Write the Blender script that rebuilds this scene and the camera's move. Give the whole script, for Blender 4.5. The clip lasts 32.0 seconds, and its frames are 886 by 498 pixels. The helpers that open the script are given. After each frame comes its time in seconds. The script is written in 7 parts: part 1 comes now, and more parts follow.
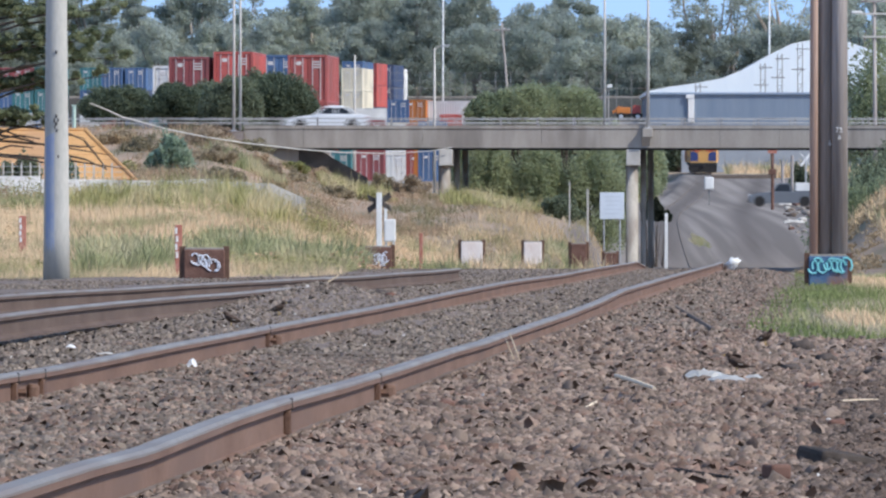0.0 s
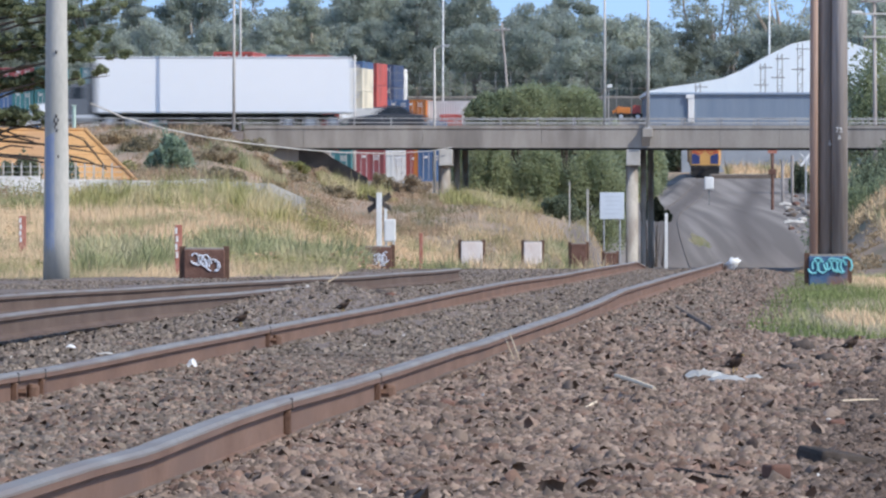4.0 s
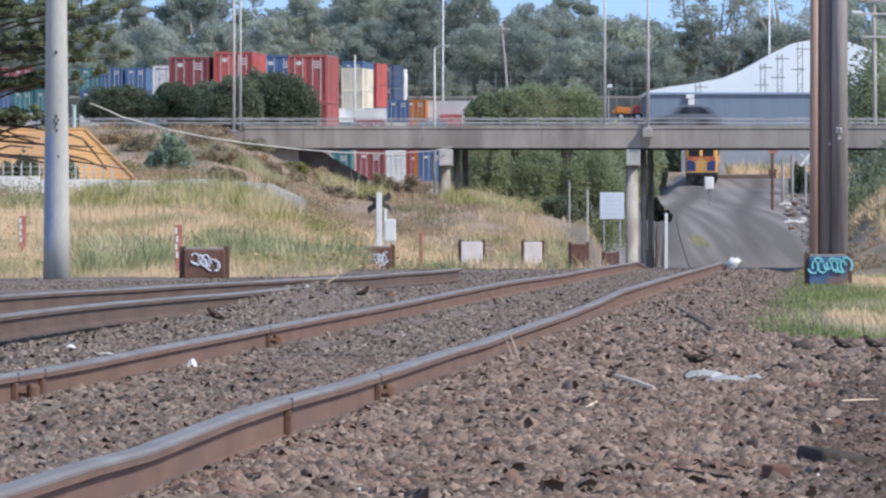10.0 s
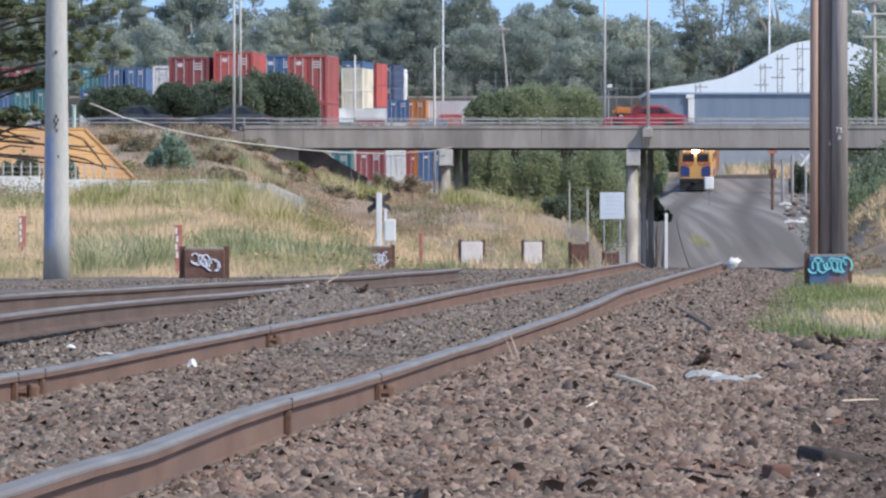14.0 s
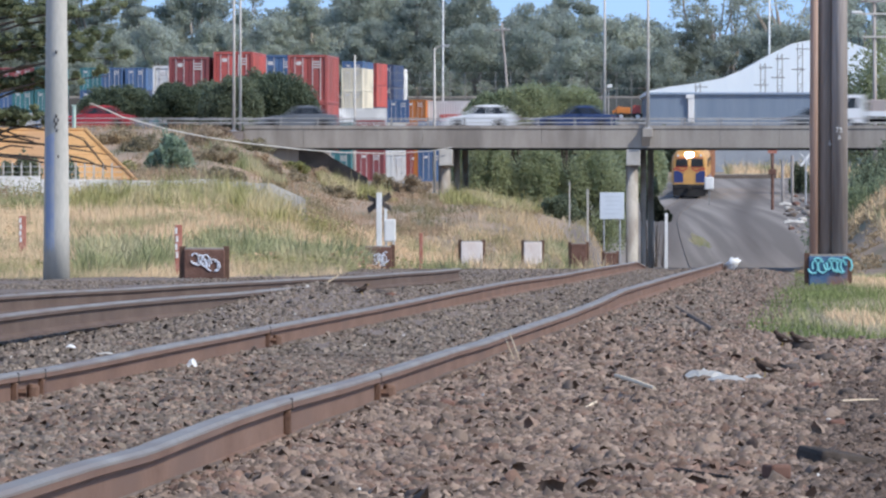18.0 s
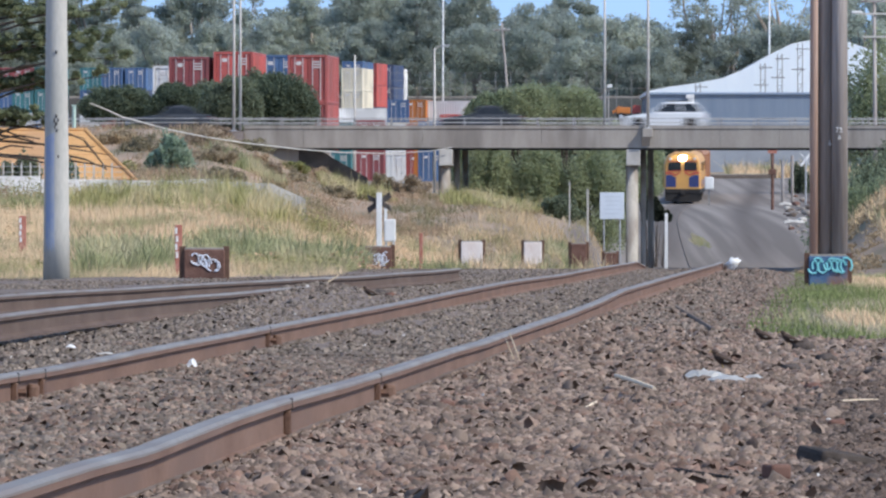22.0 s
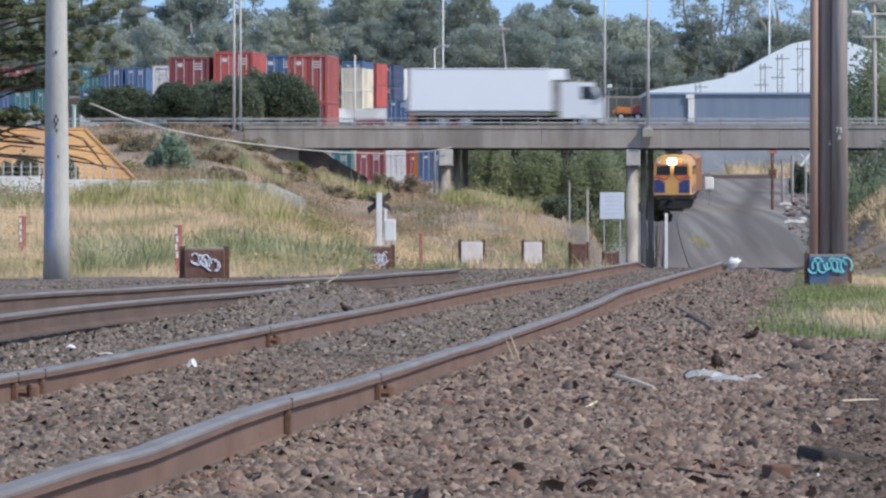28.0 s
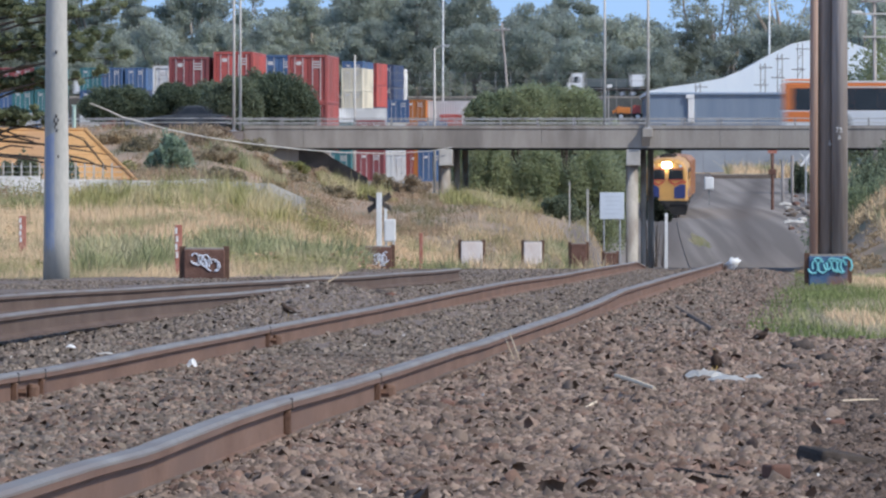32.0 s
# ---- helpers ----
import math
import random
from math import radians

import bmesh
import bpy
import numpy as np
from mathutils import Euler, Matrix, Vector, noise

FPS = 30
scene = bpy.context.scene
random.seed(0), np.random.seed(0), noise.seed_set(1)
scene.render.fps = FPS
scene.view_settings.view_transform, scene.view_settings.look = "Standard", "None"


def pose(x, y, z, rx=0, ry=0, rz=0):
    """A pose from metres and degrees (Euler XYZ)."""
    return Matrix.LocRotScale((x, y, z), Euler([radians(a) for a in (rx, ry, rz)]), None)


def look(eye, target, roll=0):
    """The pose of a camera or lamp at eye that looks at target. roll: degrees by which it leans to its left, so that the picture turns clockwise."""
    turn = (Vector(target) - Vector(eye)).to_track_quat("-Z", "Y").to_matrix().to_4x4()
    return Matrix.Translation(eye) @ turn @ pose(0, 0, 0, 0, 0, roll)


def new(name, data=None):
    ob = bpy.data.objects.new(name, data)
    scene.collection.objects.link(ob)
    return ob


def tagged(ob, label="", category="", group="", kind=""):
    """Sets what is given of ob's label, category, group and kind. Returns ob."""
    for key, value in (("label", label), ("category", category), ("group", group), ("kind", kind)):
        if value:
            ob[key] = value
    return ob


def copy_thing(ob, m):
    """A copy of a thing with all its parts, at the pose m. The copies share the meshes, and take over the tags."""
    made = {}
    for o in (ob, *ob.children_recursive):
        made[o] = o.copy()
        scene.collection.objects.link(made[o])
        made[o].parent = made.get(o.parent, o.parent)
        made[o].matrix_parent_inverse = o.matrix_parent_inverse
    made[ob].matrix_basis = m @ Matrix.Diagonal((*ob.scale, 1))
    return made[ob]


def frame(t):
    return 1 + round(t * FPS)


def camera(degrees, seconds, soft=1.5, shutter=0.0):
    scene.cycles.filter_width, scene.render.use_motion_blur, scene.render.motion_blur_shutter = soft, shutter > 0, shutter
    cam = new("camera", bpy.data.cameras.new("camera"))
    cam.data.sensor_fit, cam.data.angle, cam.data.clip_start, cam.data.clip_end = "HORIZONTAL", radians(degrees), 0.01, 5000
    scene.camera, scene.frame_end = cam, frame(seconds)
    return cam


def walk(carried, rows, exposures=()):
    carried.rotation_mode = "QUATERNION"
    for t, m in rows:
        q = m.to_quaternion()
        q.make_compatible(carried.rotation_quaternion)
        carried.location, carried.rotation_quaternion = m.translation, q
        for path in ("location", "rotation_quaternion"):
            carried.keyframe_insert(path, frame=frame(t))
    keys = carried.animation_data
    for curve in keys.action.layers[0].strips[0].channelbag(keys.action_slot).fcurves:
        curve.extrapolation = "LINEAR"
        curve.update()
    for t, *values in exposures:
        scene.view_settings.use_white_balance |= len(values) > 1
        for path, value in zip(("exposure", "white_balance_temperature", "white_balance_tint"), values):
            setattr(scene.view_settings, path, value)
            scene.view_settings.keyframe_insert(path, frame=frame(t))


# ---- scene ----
# A dry railway corridor under a road bridge, seen through a very long lens from beside the track.
# y runs away along the line of sight, z = 0 is the rail head beside the camera.
cam = camera(4.0, 32.0, soft=2.4, shutter=0.9)
EYE = (0.0, 0.0, 0.64)
AIM = (0.0, 1000.0, -1.186)
walk(cam, [(0.0, look(EYE, AIM)), (32.0, look(EYE, AIM))], [(0.0, 0.52, 6800, 10), (20.0, 0.50, 6800, 10), (25.0, 0.44, 6800, 10), (28.0, 0.37, 6800, 10), (32.0, 0.32, 6800, 10)])

# ---- light: clear summer sky, sun high over the right shoulder
SUN_EL, SUN_AZ = radians(43), radians(121)   # azimuth clockwise from +y
world = bpy.data.worlds.new("sky")
world.use_nodes = True
scene.world = world
wn = world.node_tree.nodes
sky = wn.new("ShaderNodeTexSky")
sky.sky_type, sky.sun_disc = "NISHITA", False
sky.sun_elevation, sky.sun_rotation = SUN_EL, SUN_AZ
sky.air_density, sky.dust_density, sky.ozone_density = 1.0, 0.3, 2.0
# the haze band at the horizon is thin on this clear day: look a little higher into the sky
sky_dir, lift = wn.new("ShaderNodeTexCoord"), wn.new("ShaderNodeVectorMath")
lift.operation = "ADD"
lift.inputs[1].default_value = (0, 0, 0.3)
world.node_tree.links.new(sky_dir.outputs["Generated"], lift.inputs[0])
world.node_tree.links.new(lift.outputs[0], sky.inputs[0])
world.node_tree.links.new(sky.outputs[0], wn["Background"].inputs[0])
wn["Background"].inputs[1].default_value = 0.2
sun_data = bpy.data.lights.new("sun", "SUN")
sun_data.energy, sun_data.angle, sun_data.color = 2.6, radians(0.5), (1.0, 0.965, 0.91)
sun = new("sun", sun_data)
sun_dir = Vector((math.sin(SUN_AZ) * math.cos(SUN_EL), math.cos(SUN_AZ) * math.cos(SUN_EL), math.sin(SUN_EL)))
sun.matrix_world = look(sun_dir * 50, (0, 0, 0))


# ---- materials
def mat(name, a, b, scale=4.0, rough=0.8, metal=0.0, bump=0.0, fine=40.0, c=None, island=0.0, obj=0.0, stretch=None, spec=0.3):
    """Two colours mixed by a broad and a fine noise, a third one as stains, slight bump, and a lightness that varies piece by piece."""
    m = bpy.data.materials.new(name)
    m.use_nodes = True
    nt = m.node_tree
    N, L = nt.nodes, nt.links
    bsdf = N["Principled BSDF"]
    tc = N.new("ShaderNodeTexCoord")
    src = tc.outputs["Object"]
    if stretch:
        mp = N.new("ShaderNodeMapping")
        mp.inputs["Scale"].default_value = stretch
        L.new(src, mp.inputs["Vector"])
        src = mp.outputs[0]
    n1, n2 = N.new("ShaderNodeTexNoise"), N.new("ShaderNodeTexNoise")
    n1.inputs["Scale"].default_value, n1.inputs["Detail"].default_value = scale, 4
    n2.inputs["Scale"].default_value, n2.inputs["Detail"].default_value = fine, 3
    for n in (n1, n2):
        L.new(src, n.inputs["Vector"])
    add = N.new("ShaderNodeMath")
    add.operation = "MULTIPLY_ADD"
    L.new(n2.outputs[0], add.inputs[0])
    add.inputs[1].default_value = 0.5
    L.new(n1.outputs[0], add.inputs[2])
    rng = N.new("ShaderNodeMapRange")
    rng.inputs["From Min"].default_value, rng.inputs["From Max"].default_value = 0.52, 0.98
    L.new(add.outputs[0], rng.inputs["Value"])
    mix = N.new("ShaderNodeMix")
    mix.data_type = "RGBA"
    mix.inputs["A"].default_value, mix.inputs["B"].default_value = (*a, 1), (*b, 1)
    L.new(rng.outputs[0], mix.inputs["Factor"])
    col = mix.outputs["Result"]
    if c:
        n3 = N.new("ShaderNodeTexNoise")
        n3.inputs["Scale"].default_value, n3.inputs["Detail"].default_value = scale * 0.45, 5
        L.new(src, n3.inputs["Vector"])
        r3 = N.new("ShaderNodeMapRange")
        r3.inputs["From Min"].default_value, r3.inputs["From Max"].default_value = 0.5, 0.66
        L.new(n3.outputs[0], r3.inputs["Value"])
        m3 = N.new("ShaderNodeMix")
        m3.data_type = "RGBA"
        m3.inputs["B"].default_value = (*c, 1)
        L.new(r3.outputs[0], m3.inputs["Factor"])
        L.new(col, m3.inputs["A"])
        col = m3.outputs["Result"]
    if island or obj:
        rnd = N.new("ShaderNodeNewGeometry").outputs["Random Per Island"] if island else N.new("ShaderNodeObjectInfo").outputs["Random"]
        k = island or obj
        rr = N.new("ShaderNodeMapRange")
        rr.inputs["To Min"].default_value, rr.inputs["To Max"].default_value = 1 - k, 1 + k
        L.new(rnd, rr.inputs["Value"])
        hsv = N.new("ShaderNodeHueSaturation")
        L.new(rr.outputs[0], hsv.inputs["Value"])
        L.new(col, hsv.inputs["Color"])
        col = hsv.outputs[0]
    L.new(col, bsdf.inputs["Base Color"])
    bsdf.inputs["Roughness"].default_value, bsdf.inputs["Metallic"].default_value = rough, metal
    bsdf.inputs["Specular IOR Level"].default_value = spec
    if bump:
        bp = N.new("ShaderNodeBump")
        bp.inputs["Strength"].default_value, bp.inputs["Distance"].default_value = bump, 1.0 / fine
        L.new(add.outputs[0], bp.inputs["Height"])
        L.new(bp.outputs[0], bsdf.inputs["Normal"])
    return m


def leafy(name, a, b, scale, fine, c=None, island=0.35, thin=0.45):
    """Leaves that let part of the light through."""
    m = mat(name, a, b, scale, 0.7, 0, 0, fine, c, island=island, spec=0.2)
    N, L = m.node_tree.nodes, m.node_tree.links
    bsdf = N["Principled BSDF"]
    # each plant has its own tone
    info, tone, hue, hsv = N.new("ShaderNodeObjectInfo"), N.new("ShaderNodeMapRange"), N.new("ShaderNodeMapRange"), N.new("ShaderNodeHueSaturation")
    tone.inputs["To Min"].default_value, tone.inputs["To Max"].default_value = 0.8, 1.24
    hue.inputs["From Min"].default_value, hue.inputs["From Max"].default_value = 1.0, 0.0
    hue.inputs["To Min"].default_value, hue.inputs["To Max"].default_value = 0.475, 0.525
    L.new(info.outputs["Random"], tone.inputs["Value"])
    L.new(info.outputs["Random"], hue.inputs["Value"])
    L.new(tone.outputs[0], hsv.inputs["Value"])
    L.new(hue.outputs[0], hsv.inputs["Hue"])
    L.new(bsdf.inputs["Base Color"].links[0].from_socket, hsv.inputs["Color"])
    L.new(hsv.outputs[0], bsdf.inputs["Base Color"])
    tr, mix = N.new("ShaderNodeBsdfTranslucent"), N.new("ShaderNodeMixShader")
    L.new(bsdf.inputs["Base Color"].links[0].from_socket, tr.inputs["Color"])
    mix.inputs[0].default_value = thin
    L.new(bsdf.outputs[0], mix.inputs[1])
    L.new(tr.outputs[0], mix.inputs[2])
    L.new(mix.outputs[0], N["Material Output"].inputs["Surface"])
    return m


def paint(name, col, rough=0.35, dirt=0.12, metal=0.0, scale=1.5):
    return mat(name, col, tuple(v * (1 - dirt) + 0.02 for v in col), scale, rough, metal, 0.0, scale * 9, spec=0.5)


def glow(name, col, power):
    m = bpy.data.materials.new(name)
    m.use_nodes = True
    b = m.node_tree.nodes["Principled BSDF"]
    b.inputs["Base Color"].default_value = (*col, 1)
    b.inputs["Emission Color"].default_value, b.inputs["Emission Strength"].default_value = (*col, 1), power
    return m


M_BALLAST = mat("ballast_stone", (0.15, 0.108, 0.083), (0.30, 0.228, 0.18), 5, 0.92, 0, 0.4, 60, (0.18, 0.11, 0.082), island=0.5)
M_BALLASTG = mat("grey_ballast_stone", (0.135, 0.11, 0.088), (0.26, 0.214, 0.175), 5, 0.92, 0, 0.4, 60, (0.155, 0.112, 0.09), island=0.5)
M_STONE = mat("loose_stone", (0.135, 0.1, 0.082), (0.27, 0.21, 0.175), 30, 0.92, 0, 0.4, 90, obj=0.45)
M_RAIL = mat("rusty_rail", (0.17, 0.098, 0.07), (0.235, 0.148, 0.11), 3, 0.88, 0, 0.1, 40, (0.175, 0.11, 0.085), stretch=(1, 0.25, 1))
M_HEAD = mat("worn_rail_head", (0.21, 0.19, 0.17), (0.33, 0.305, 0.28), 3, 0.55, 0.3, 0.05, 50, (0.24, 0.20, 0.175), stretch=(1, 0.3, 1))
M_YRAIL = mat("dull_yard_rail", (0.15, 0.125, 0.108), (0.21, 0.18, 0.16), 0.5, 0.9, 0, 0, 6)
M_MIDW = mat("brown_grey_timber_pole", (0.22, 0.185, 0.165), (0.38, 0.33, 0.30), 6, 0.9, 0, 0.4, 30, stretch=(1, 1, 0.06))
M_OLDW = mat("blackened_timber", (0.045, 0.036, 0.03), (0.10, 0.082, 0.07), 9, 0.95, 0, 0.5, 50, stretch=(1, 0.2, 1), spec=0.1)
M_RAILD = mat("dark_rusty_rail", (0.105, 0.07, 0.054), (0.165, 0.118, 0.095), 3, 0.9, 0, 0.1, 40, (0.12, 0.085, 0.07), stretch=(1, 0.25, 1))
M_BALLASTD = mat("dark_cess_stone", (0.085, 0.062, 0.05), (0.20, 0.15, 0.12), 5, 0.95, 0, 0.4, 60, (0.10, 0.066, 0.05), island=0.5)
M_SLEEPER = mat("weathered_sleeper", (0.10, 0.075, 0.06), (0.19, 0.155, 0.13), 5, 0.9, 0, 0.4, 40)
M_IRON = mat("rusted_iron", (0.10, 0.06, 0.045), (0.2, 0.115, 0.08), 9, 0.85, 0.2, 0.2, 60)
M_CONC = mat("weathered_concrete", (0.29, 0.258, 0.228), (0.40, 0.366, 0.326), 0.5, 0.9, 0, 0.1, 9, (0.225, 0.20, 0.178), stretch=(2.6, 1, 0.5))
M_CONC2 = mat("pale_concrete", (0.50, 0.48, 0.44), (0.62, 0.60, 0.56), 1.2, 0.9, 0, 0.1, 16, (0.42, 0.40, 0.37))
M_COLUMN = mat("stained_column", (0.36, 0.33, 0.29), (0.54, 0.51, 0.46), 2.2, 0.9, 0, 0.1, 18, (0.25, 0.21, 0.18), stretch=(1, 1, 0.35))
M_POLE = mat("concrete_pole", (0.40, 0.395, 0.36), (0.56, 0.54, 0.49), 1.6, 0.85, 0, 0.1, 25, (0.27, 0.285, 0.27), stretch=(1, 1, 0.3))
M_WOOD = mat("grey_timber_pole", (0.30, 0.265, 0.25), (0.50, 0.46, 0.435), 6, 0.9, 0, 0.4, 30, (0.20, 0.175, 0.16), stretch=(1, 1, 0.06))
M_WOODR = mat("brown_timber_pole", (0.38, 0.24, 0.185), (0.55, 0.40, 0.33), 6, 0.9, 0, 0.4, 30, stretch=(1, 1, 0.06))
M_DARKW = mat("dark_timber_pole", (0.055, 0.048, 0.046), (0.12, 0.105, 0.10), 6, 0.9, 0, 0.4, 30, stretch=(1, 1, 0.06))
M_ASPHALT = mat("asphalt", (0.05, 0.05, 0.05), (0.085, 0.083, 0.08), 1, 0.9, 0, 0.2, 30)
M_STEEL = mat("galvanised_steel", (0.42, 0.43, 0.44), (0.56, 0.57, 0.58), 3, 0.5, 0.5, 0, 40)
M_LAMPPOLE = mat("grey_lamp_pole", (0.50, 0.47, 0.43), (0.64, 0.61, 0.57), 2, 0.7, 0.1, 0, 20)
M_GLASS = mat("tinted_glass", (0.015, 0.018, 0.022), (0.03, 0.035, 0.04), 1, 0.1, 0, 0, 10, spec=0.35)
M_TYRE = mat("tyre_rubber", (0.02, 0.02, 0.02), (0.035, 0.035, 0.035), 8, 0.85)
M_CHROME = mat("wheel_alloy", (0.45, 0.45, 0.46), (0.6, 0.6, 0.61), 8, 0.35, 0.8)
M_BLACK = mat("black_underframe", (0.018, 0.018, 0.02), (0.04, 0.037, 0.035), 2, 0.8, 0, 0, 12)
M_REDLAMP = paint("red_lamp", (0.4, 0.02, 0.02), 0.2)
M_HEADLAMP = paint("clear_lamp", (0.75, 0.76, 0.78), 0.15)
# gum leaves are lifted in colour to carry distance haze and offset self-shadow
M_LEAF_EUC = leafy("eucalypt_leaves", (0.345, 0.385, 0.33), (0.50, 0.54, 0.46), 0.25, 1.2, (0.395, 0.435, 0.40), island=0.25, thin=0.65)
M_LEAF_PINE = leafy("pine_needles", (0.19, 0.22, 0.125), (0.31, 0.335, 0.20), 0.8, 4, thin=0.6)
M_LEAF_BUSH = leafy("dark_bush_leaves", (0.12, 0.15, 0.10), (0.21, 0.25, 0.165), 0.5, 3, thin=0.55)
M_LEAF_DARK = leafy("dark_shade_leaves", (0.03, 0.04, 0.03), (0.06, 0.07, 0.05), 0.5, 3, thin=0.2)
M_LEAF_GREEN = leafy("green_bush_leaves", (0.28, 0.33, 0.20), (0.40, 0.44, 0.28), 0.5, 3, island=0.25, thin=0.6)
M_WEED = leafy("yellow_green_weeds", (0.22, 0.24, 0.09), (0.40, 0.38, 0.17), 0.7, 4)
M_LEAF_PALE = leafy("pale_green_leaves", (0.25, 0.33, 0.24), (0.40, 0.48, 0.36), 0.8, 4, thin=0.6)
M_BARK = mat("pale_bark", (0.24, 0.20, 0.17), (0.40, 0.36, 0.32), 2, 0.9, 0, 0.2, 15, stretch=(1, 1, 0.3))
M_BARKD = mat("dark_bark", (0.06, 0.045, 0.035), (0.13, 0.10, 0.08), 3, 0.9, 0, 0.3, 20)
M_WHITE = mat("white_paint", (0.72, 0.72, 0.70), (0.82, 0.82, 0.81), 1.0, 0.5, 0, 0, 8, (0.62, 0.62, 0.6))


# ---- mesh tools
def box(bm, c, s, rz=0.0, bev=0.0):
    m = Matrix.Translation(c) @ Matrix.Rotation(rz, 4, "Z") @ Matrix.Diagonal((*s, 1))
    v = bmesh.ops.create_cube(bm, size=1.0, matrix=m)["verts"]
    if bev:
        edges = list({e for q in v for e in q.link_edges})
        bmesh.ops.bevel(bm, geom=edges, offset=bev, segments=2, profile=0.5, affect="EDGES")


def tube(bm, pts, radii, seg=10, cap=True):
    """A round bar along pts with a radius at each."""
    pts = [Vector(p) for p in pts]
    rings = []
    for i, p in enumerate(pts):
        d = (pts[min(i + 1, len(pts) - 1)] - pts[max(i - 1, 0)]).normalized()
        u = d.cross(Vector((0, 0, 1)) if abs(d.z) < 0.9 else Vector((1, 0, 0))).normalized()
        w = d.cross(u)
        r = radii[i] if isinstance(radii, (list, tuple)) else radii
        rings.append([bm.verts.new(p + r * (math.cos(a) * u + math.sin(a) * w)) for a in (2 * math.pi * k / seg for k in range(seg))])
    for a, b in zip(rings, rings[1:]):
        for k in range(seg):
            bm.faces.new((a[k], a[(k + 1) % seg], b[(k + 1) % seg], b[k]))
    if cap:
        bm.faces.new(rings[0][::-1])
        bm.faces.new(rings[-1])


def prism(bm, prof, axis, lo, hi):
    """A closed outline pushed along an axis from lo to hi. prof: pairs in the two other axes, in order x, y, z."""
    def at(p, t):
        q = list(p)
        q.insert("xyz".index(axis), t)
        return bm.verts.new(q)
    a, b = [at(p, lo) for p in prof], [at(p, hi) for p in prof]
    n = len(prof)
    for k in range(n):
        bm.faces.new((a[k], a[(k + 1) % n], b[(k + 1) % n], b[k]))
    bm.faces.new(a[::-1])
    bm.faces.new(b)


def sheet(bm, rows):
    """A skin over equal rows of points."""
    v = [[bm.verts.new(p) for p in r] for r in rows]
    for a, b in zip(v, v[1:]):
        for k in range(len(a) - 1):
            bm.faces.new((a[k], a[k + 1], b[k + 1], b[k]))


def part(name, bm, material, parent=None, label="", smooth=False):
    bmesh.ops.recalc_face_normals(bm, faces=bm.faces)
    me = bpy.data.meshes.new(name)
    bm.to_mesh(me)
    bm.free()
    me.materials.append(material)
    if smooth:
        me.polygons.foreach_set("use_smooth", [True] * len(me.polygons))
    ob = new(name, me)
    if parent is not None:
        ob.parent = parent
    return tagged(ob, label)


def made(name, material, parent, fn, label="", smooth=False):
    bm = bmesh.new()
    fn(bm)
    return part(name, bm, material, parent, label, smooth)


def thing(name, m, label, category, group=""):
    e = new(name)
    e.empty_display_size = 0.2
    e.matrix_basis = m
    return tagged(e, label, category, group)


def raw(name, verts, faces, material, parent=None, label="", smooth=False):
    """A mesh from numpy arrays; all faces have the same number of corners."""
    me = bpy.data.meshes.new(name)
    verts, faces = np.asarray(verts, np.float32), np.asarray(faces, np.int32)
    n, k = faces.shape
    me.vertices.add(len(verts))
    me.vertices.foreach_set("co", verts.ravel())
    me.loops.add(n * k)
    me.loops.foreach_set("vertex_index", faces.ravel())
    me.polygons.add(n)
    me.polygons.foreach_set("loop_start", np.arange(0, n * k, k, dtype=np.int32))
    me.update(calc_edges=True)
    me.validate()
    if smooth:
        me.polygons.foreach_set("use_smooth", [True] * n)
    me.materials.append(material)
    ob = new(name, me)
    if parent is not None:
        ob.parent = parent
    return tagged(ob, label)


def leaves(rng, centres, radii, count, size):
    """Small four-cornered leaf sprays, thrown into clumps: verts and faces."""
    c = np.repeat(np.asarray(centres, float), count, 0)
    r = np.repeat(np.asarray(radii, float).reshape(len(centres), -1) * np.ones((1, 3)), count, 0)
    n = len(c)
    d = rng.normal(size=(n, 3))
    d /= np.linalg.norm(d, axis=1)[:, None]
    p = c + d * r * (rng.random((n, 1)) ** 0.45)
    a = rng.normal(size=(n, 3))
    a /= np.linalg.norm(a, axis=1)[:, None]
    b = np.cross(a, rng.normal(size=(n, 3)))
    b /= np.linalg.norm(b, axis=1)[:, None]
    s = size * (0.6 + 0.8 * rng.random((n, 1)))
    v = np.stack([p - a * s, p + b * s * 0.45, p + a * s, p - b * s * 0.45], 1).reshape(-1, 3)
    return v, np.arange(4 * n).reshape(n, 4)


def smooth_step(a, b, t):
    t = np.clip((t - a) / (b - a), 0, 1)
    return t * t * (3 - 2 * t)


# ---- the lie of the land
BED_D = (-60, 0, 235, 320, 450, 600, 725, 800, 885, 972, 1047, 1135, 1210, 1285, 1437, 2000, 5000)
BED_Z = (0, 0, 0, -0.6, -1.7, -2.5, -2.2, -0.2, 1.34, 2.1, 2.75, 4.0, 5.1, 5.95, 6.8, 8.5, 9.0)
MAIN_D = (-60, 231, 480, 725, 800, 885, 972, 1047, 1135, 1210, 1285, 1420)
MAIN_X = (-4.63, 4.27, 9.9, 13.5, 14.2, 15.5, 17.9, 20.2, 22.85, 25.1, 26.4, 28.2)


# eased curves: the straight by the camera stays straight, the rest is rounded
EASE_Y = np.arange(-400.0, 5200.0, 4.0)


def eased(d, v, reach):
    raw_v = np.interp(EASE_Y, d, v)
    k = np.hanning(reach)
    soft_v = np.convolve(np.pad(raw_v, reach, mode="edge"), k / k.sum(), mode="same")[reach:-reach]
    w = np.clip((EASE_Y - 250) / 60, 0, 1)
    return raw_v * (1 - w) + soft_v * w


EASE_X, EASE_Z = eased(MAIN_D, MAIN_X, 31), eased(BED_D, BED_Z, 31)


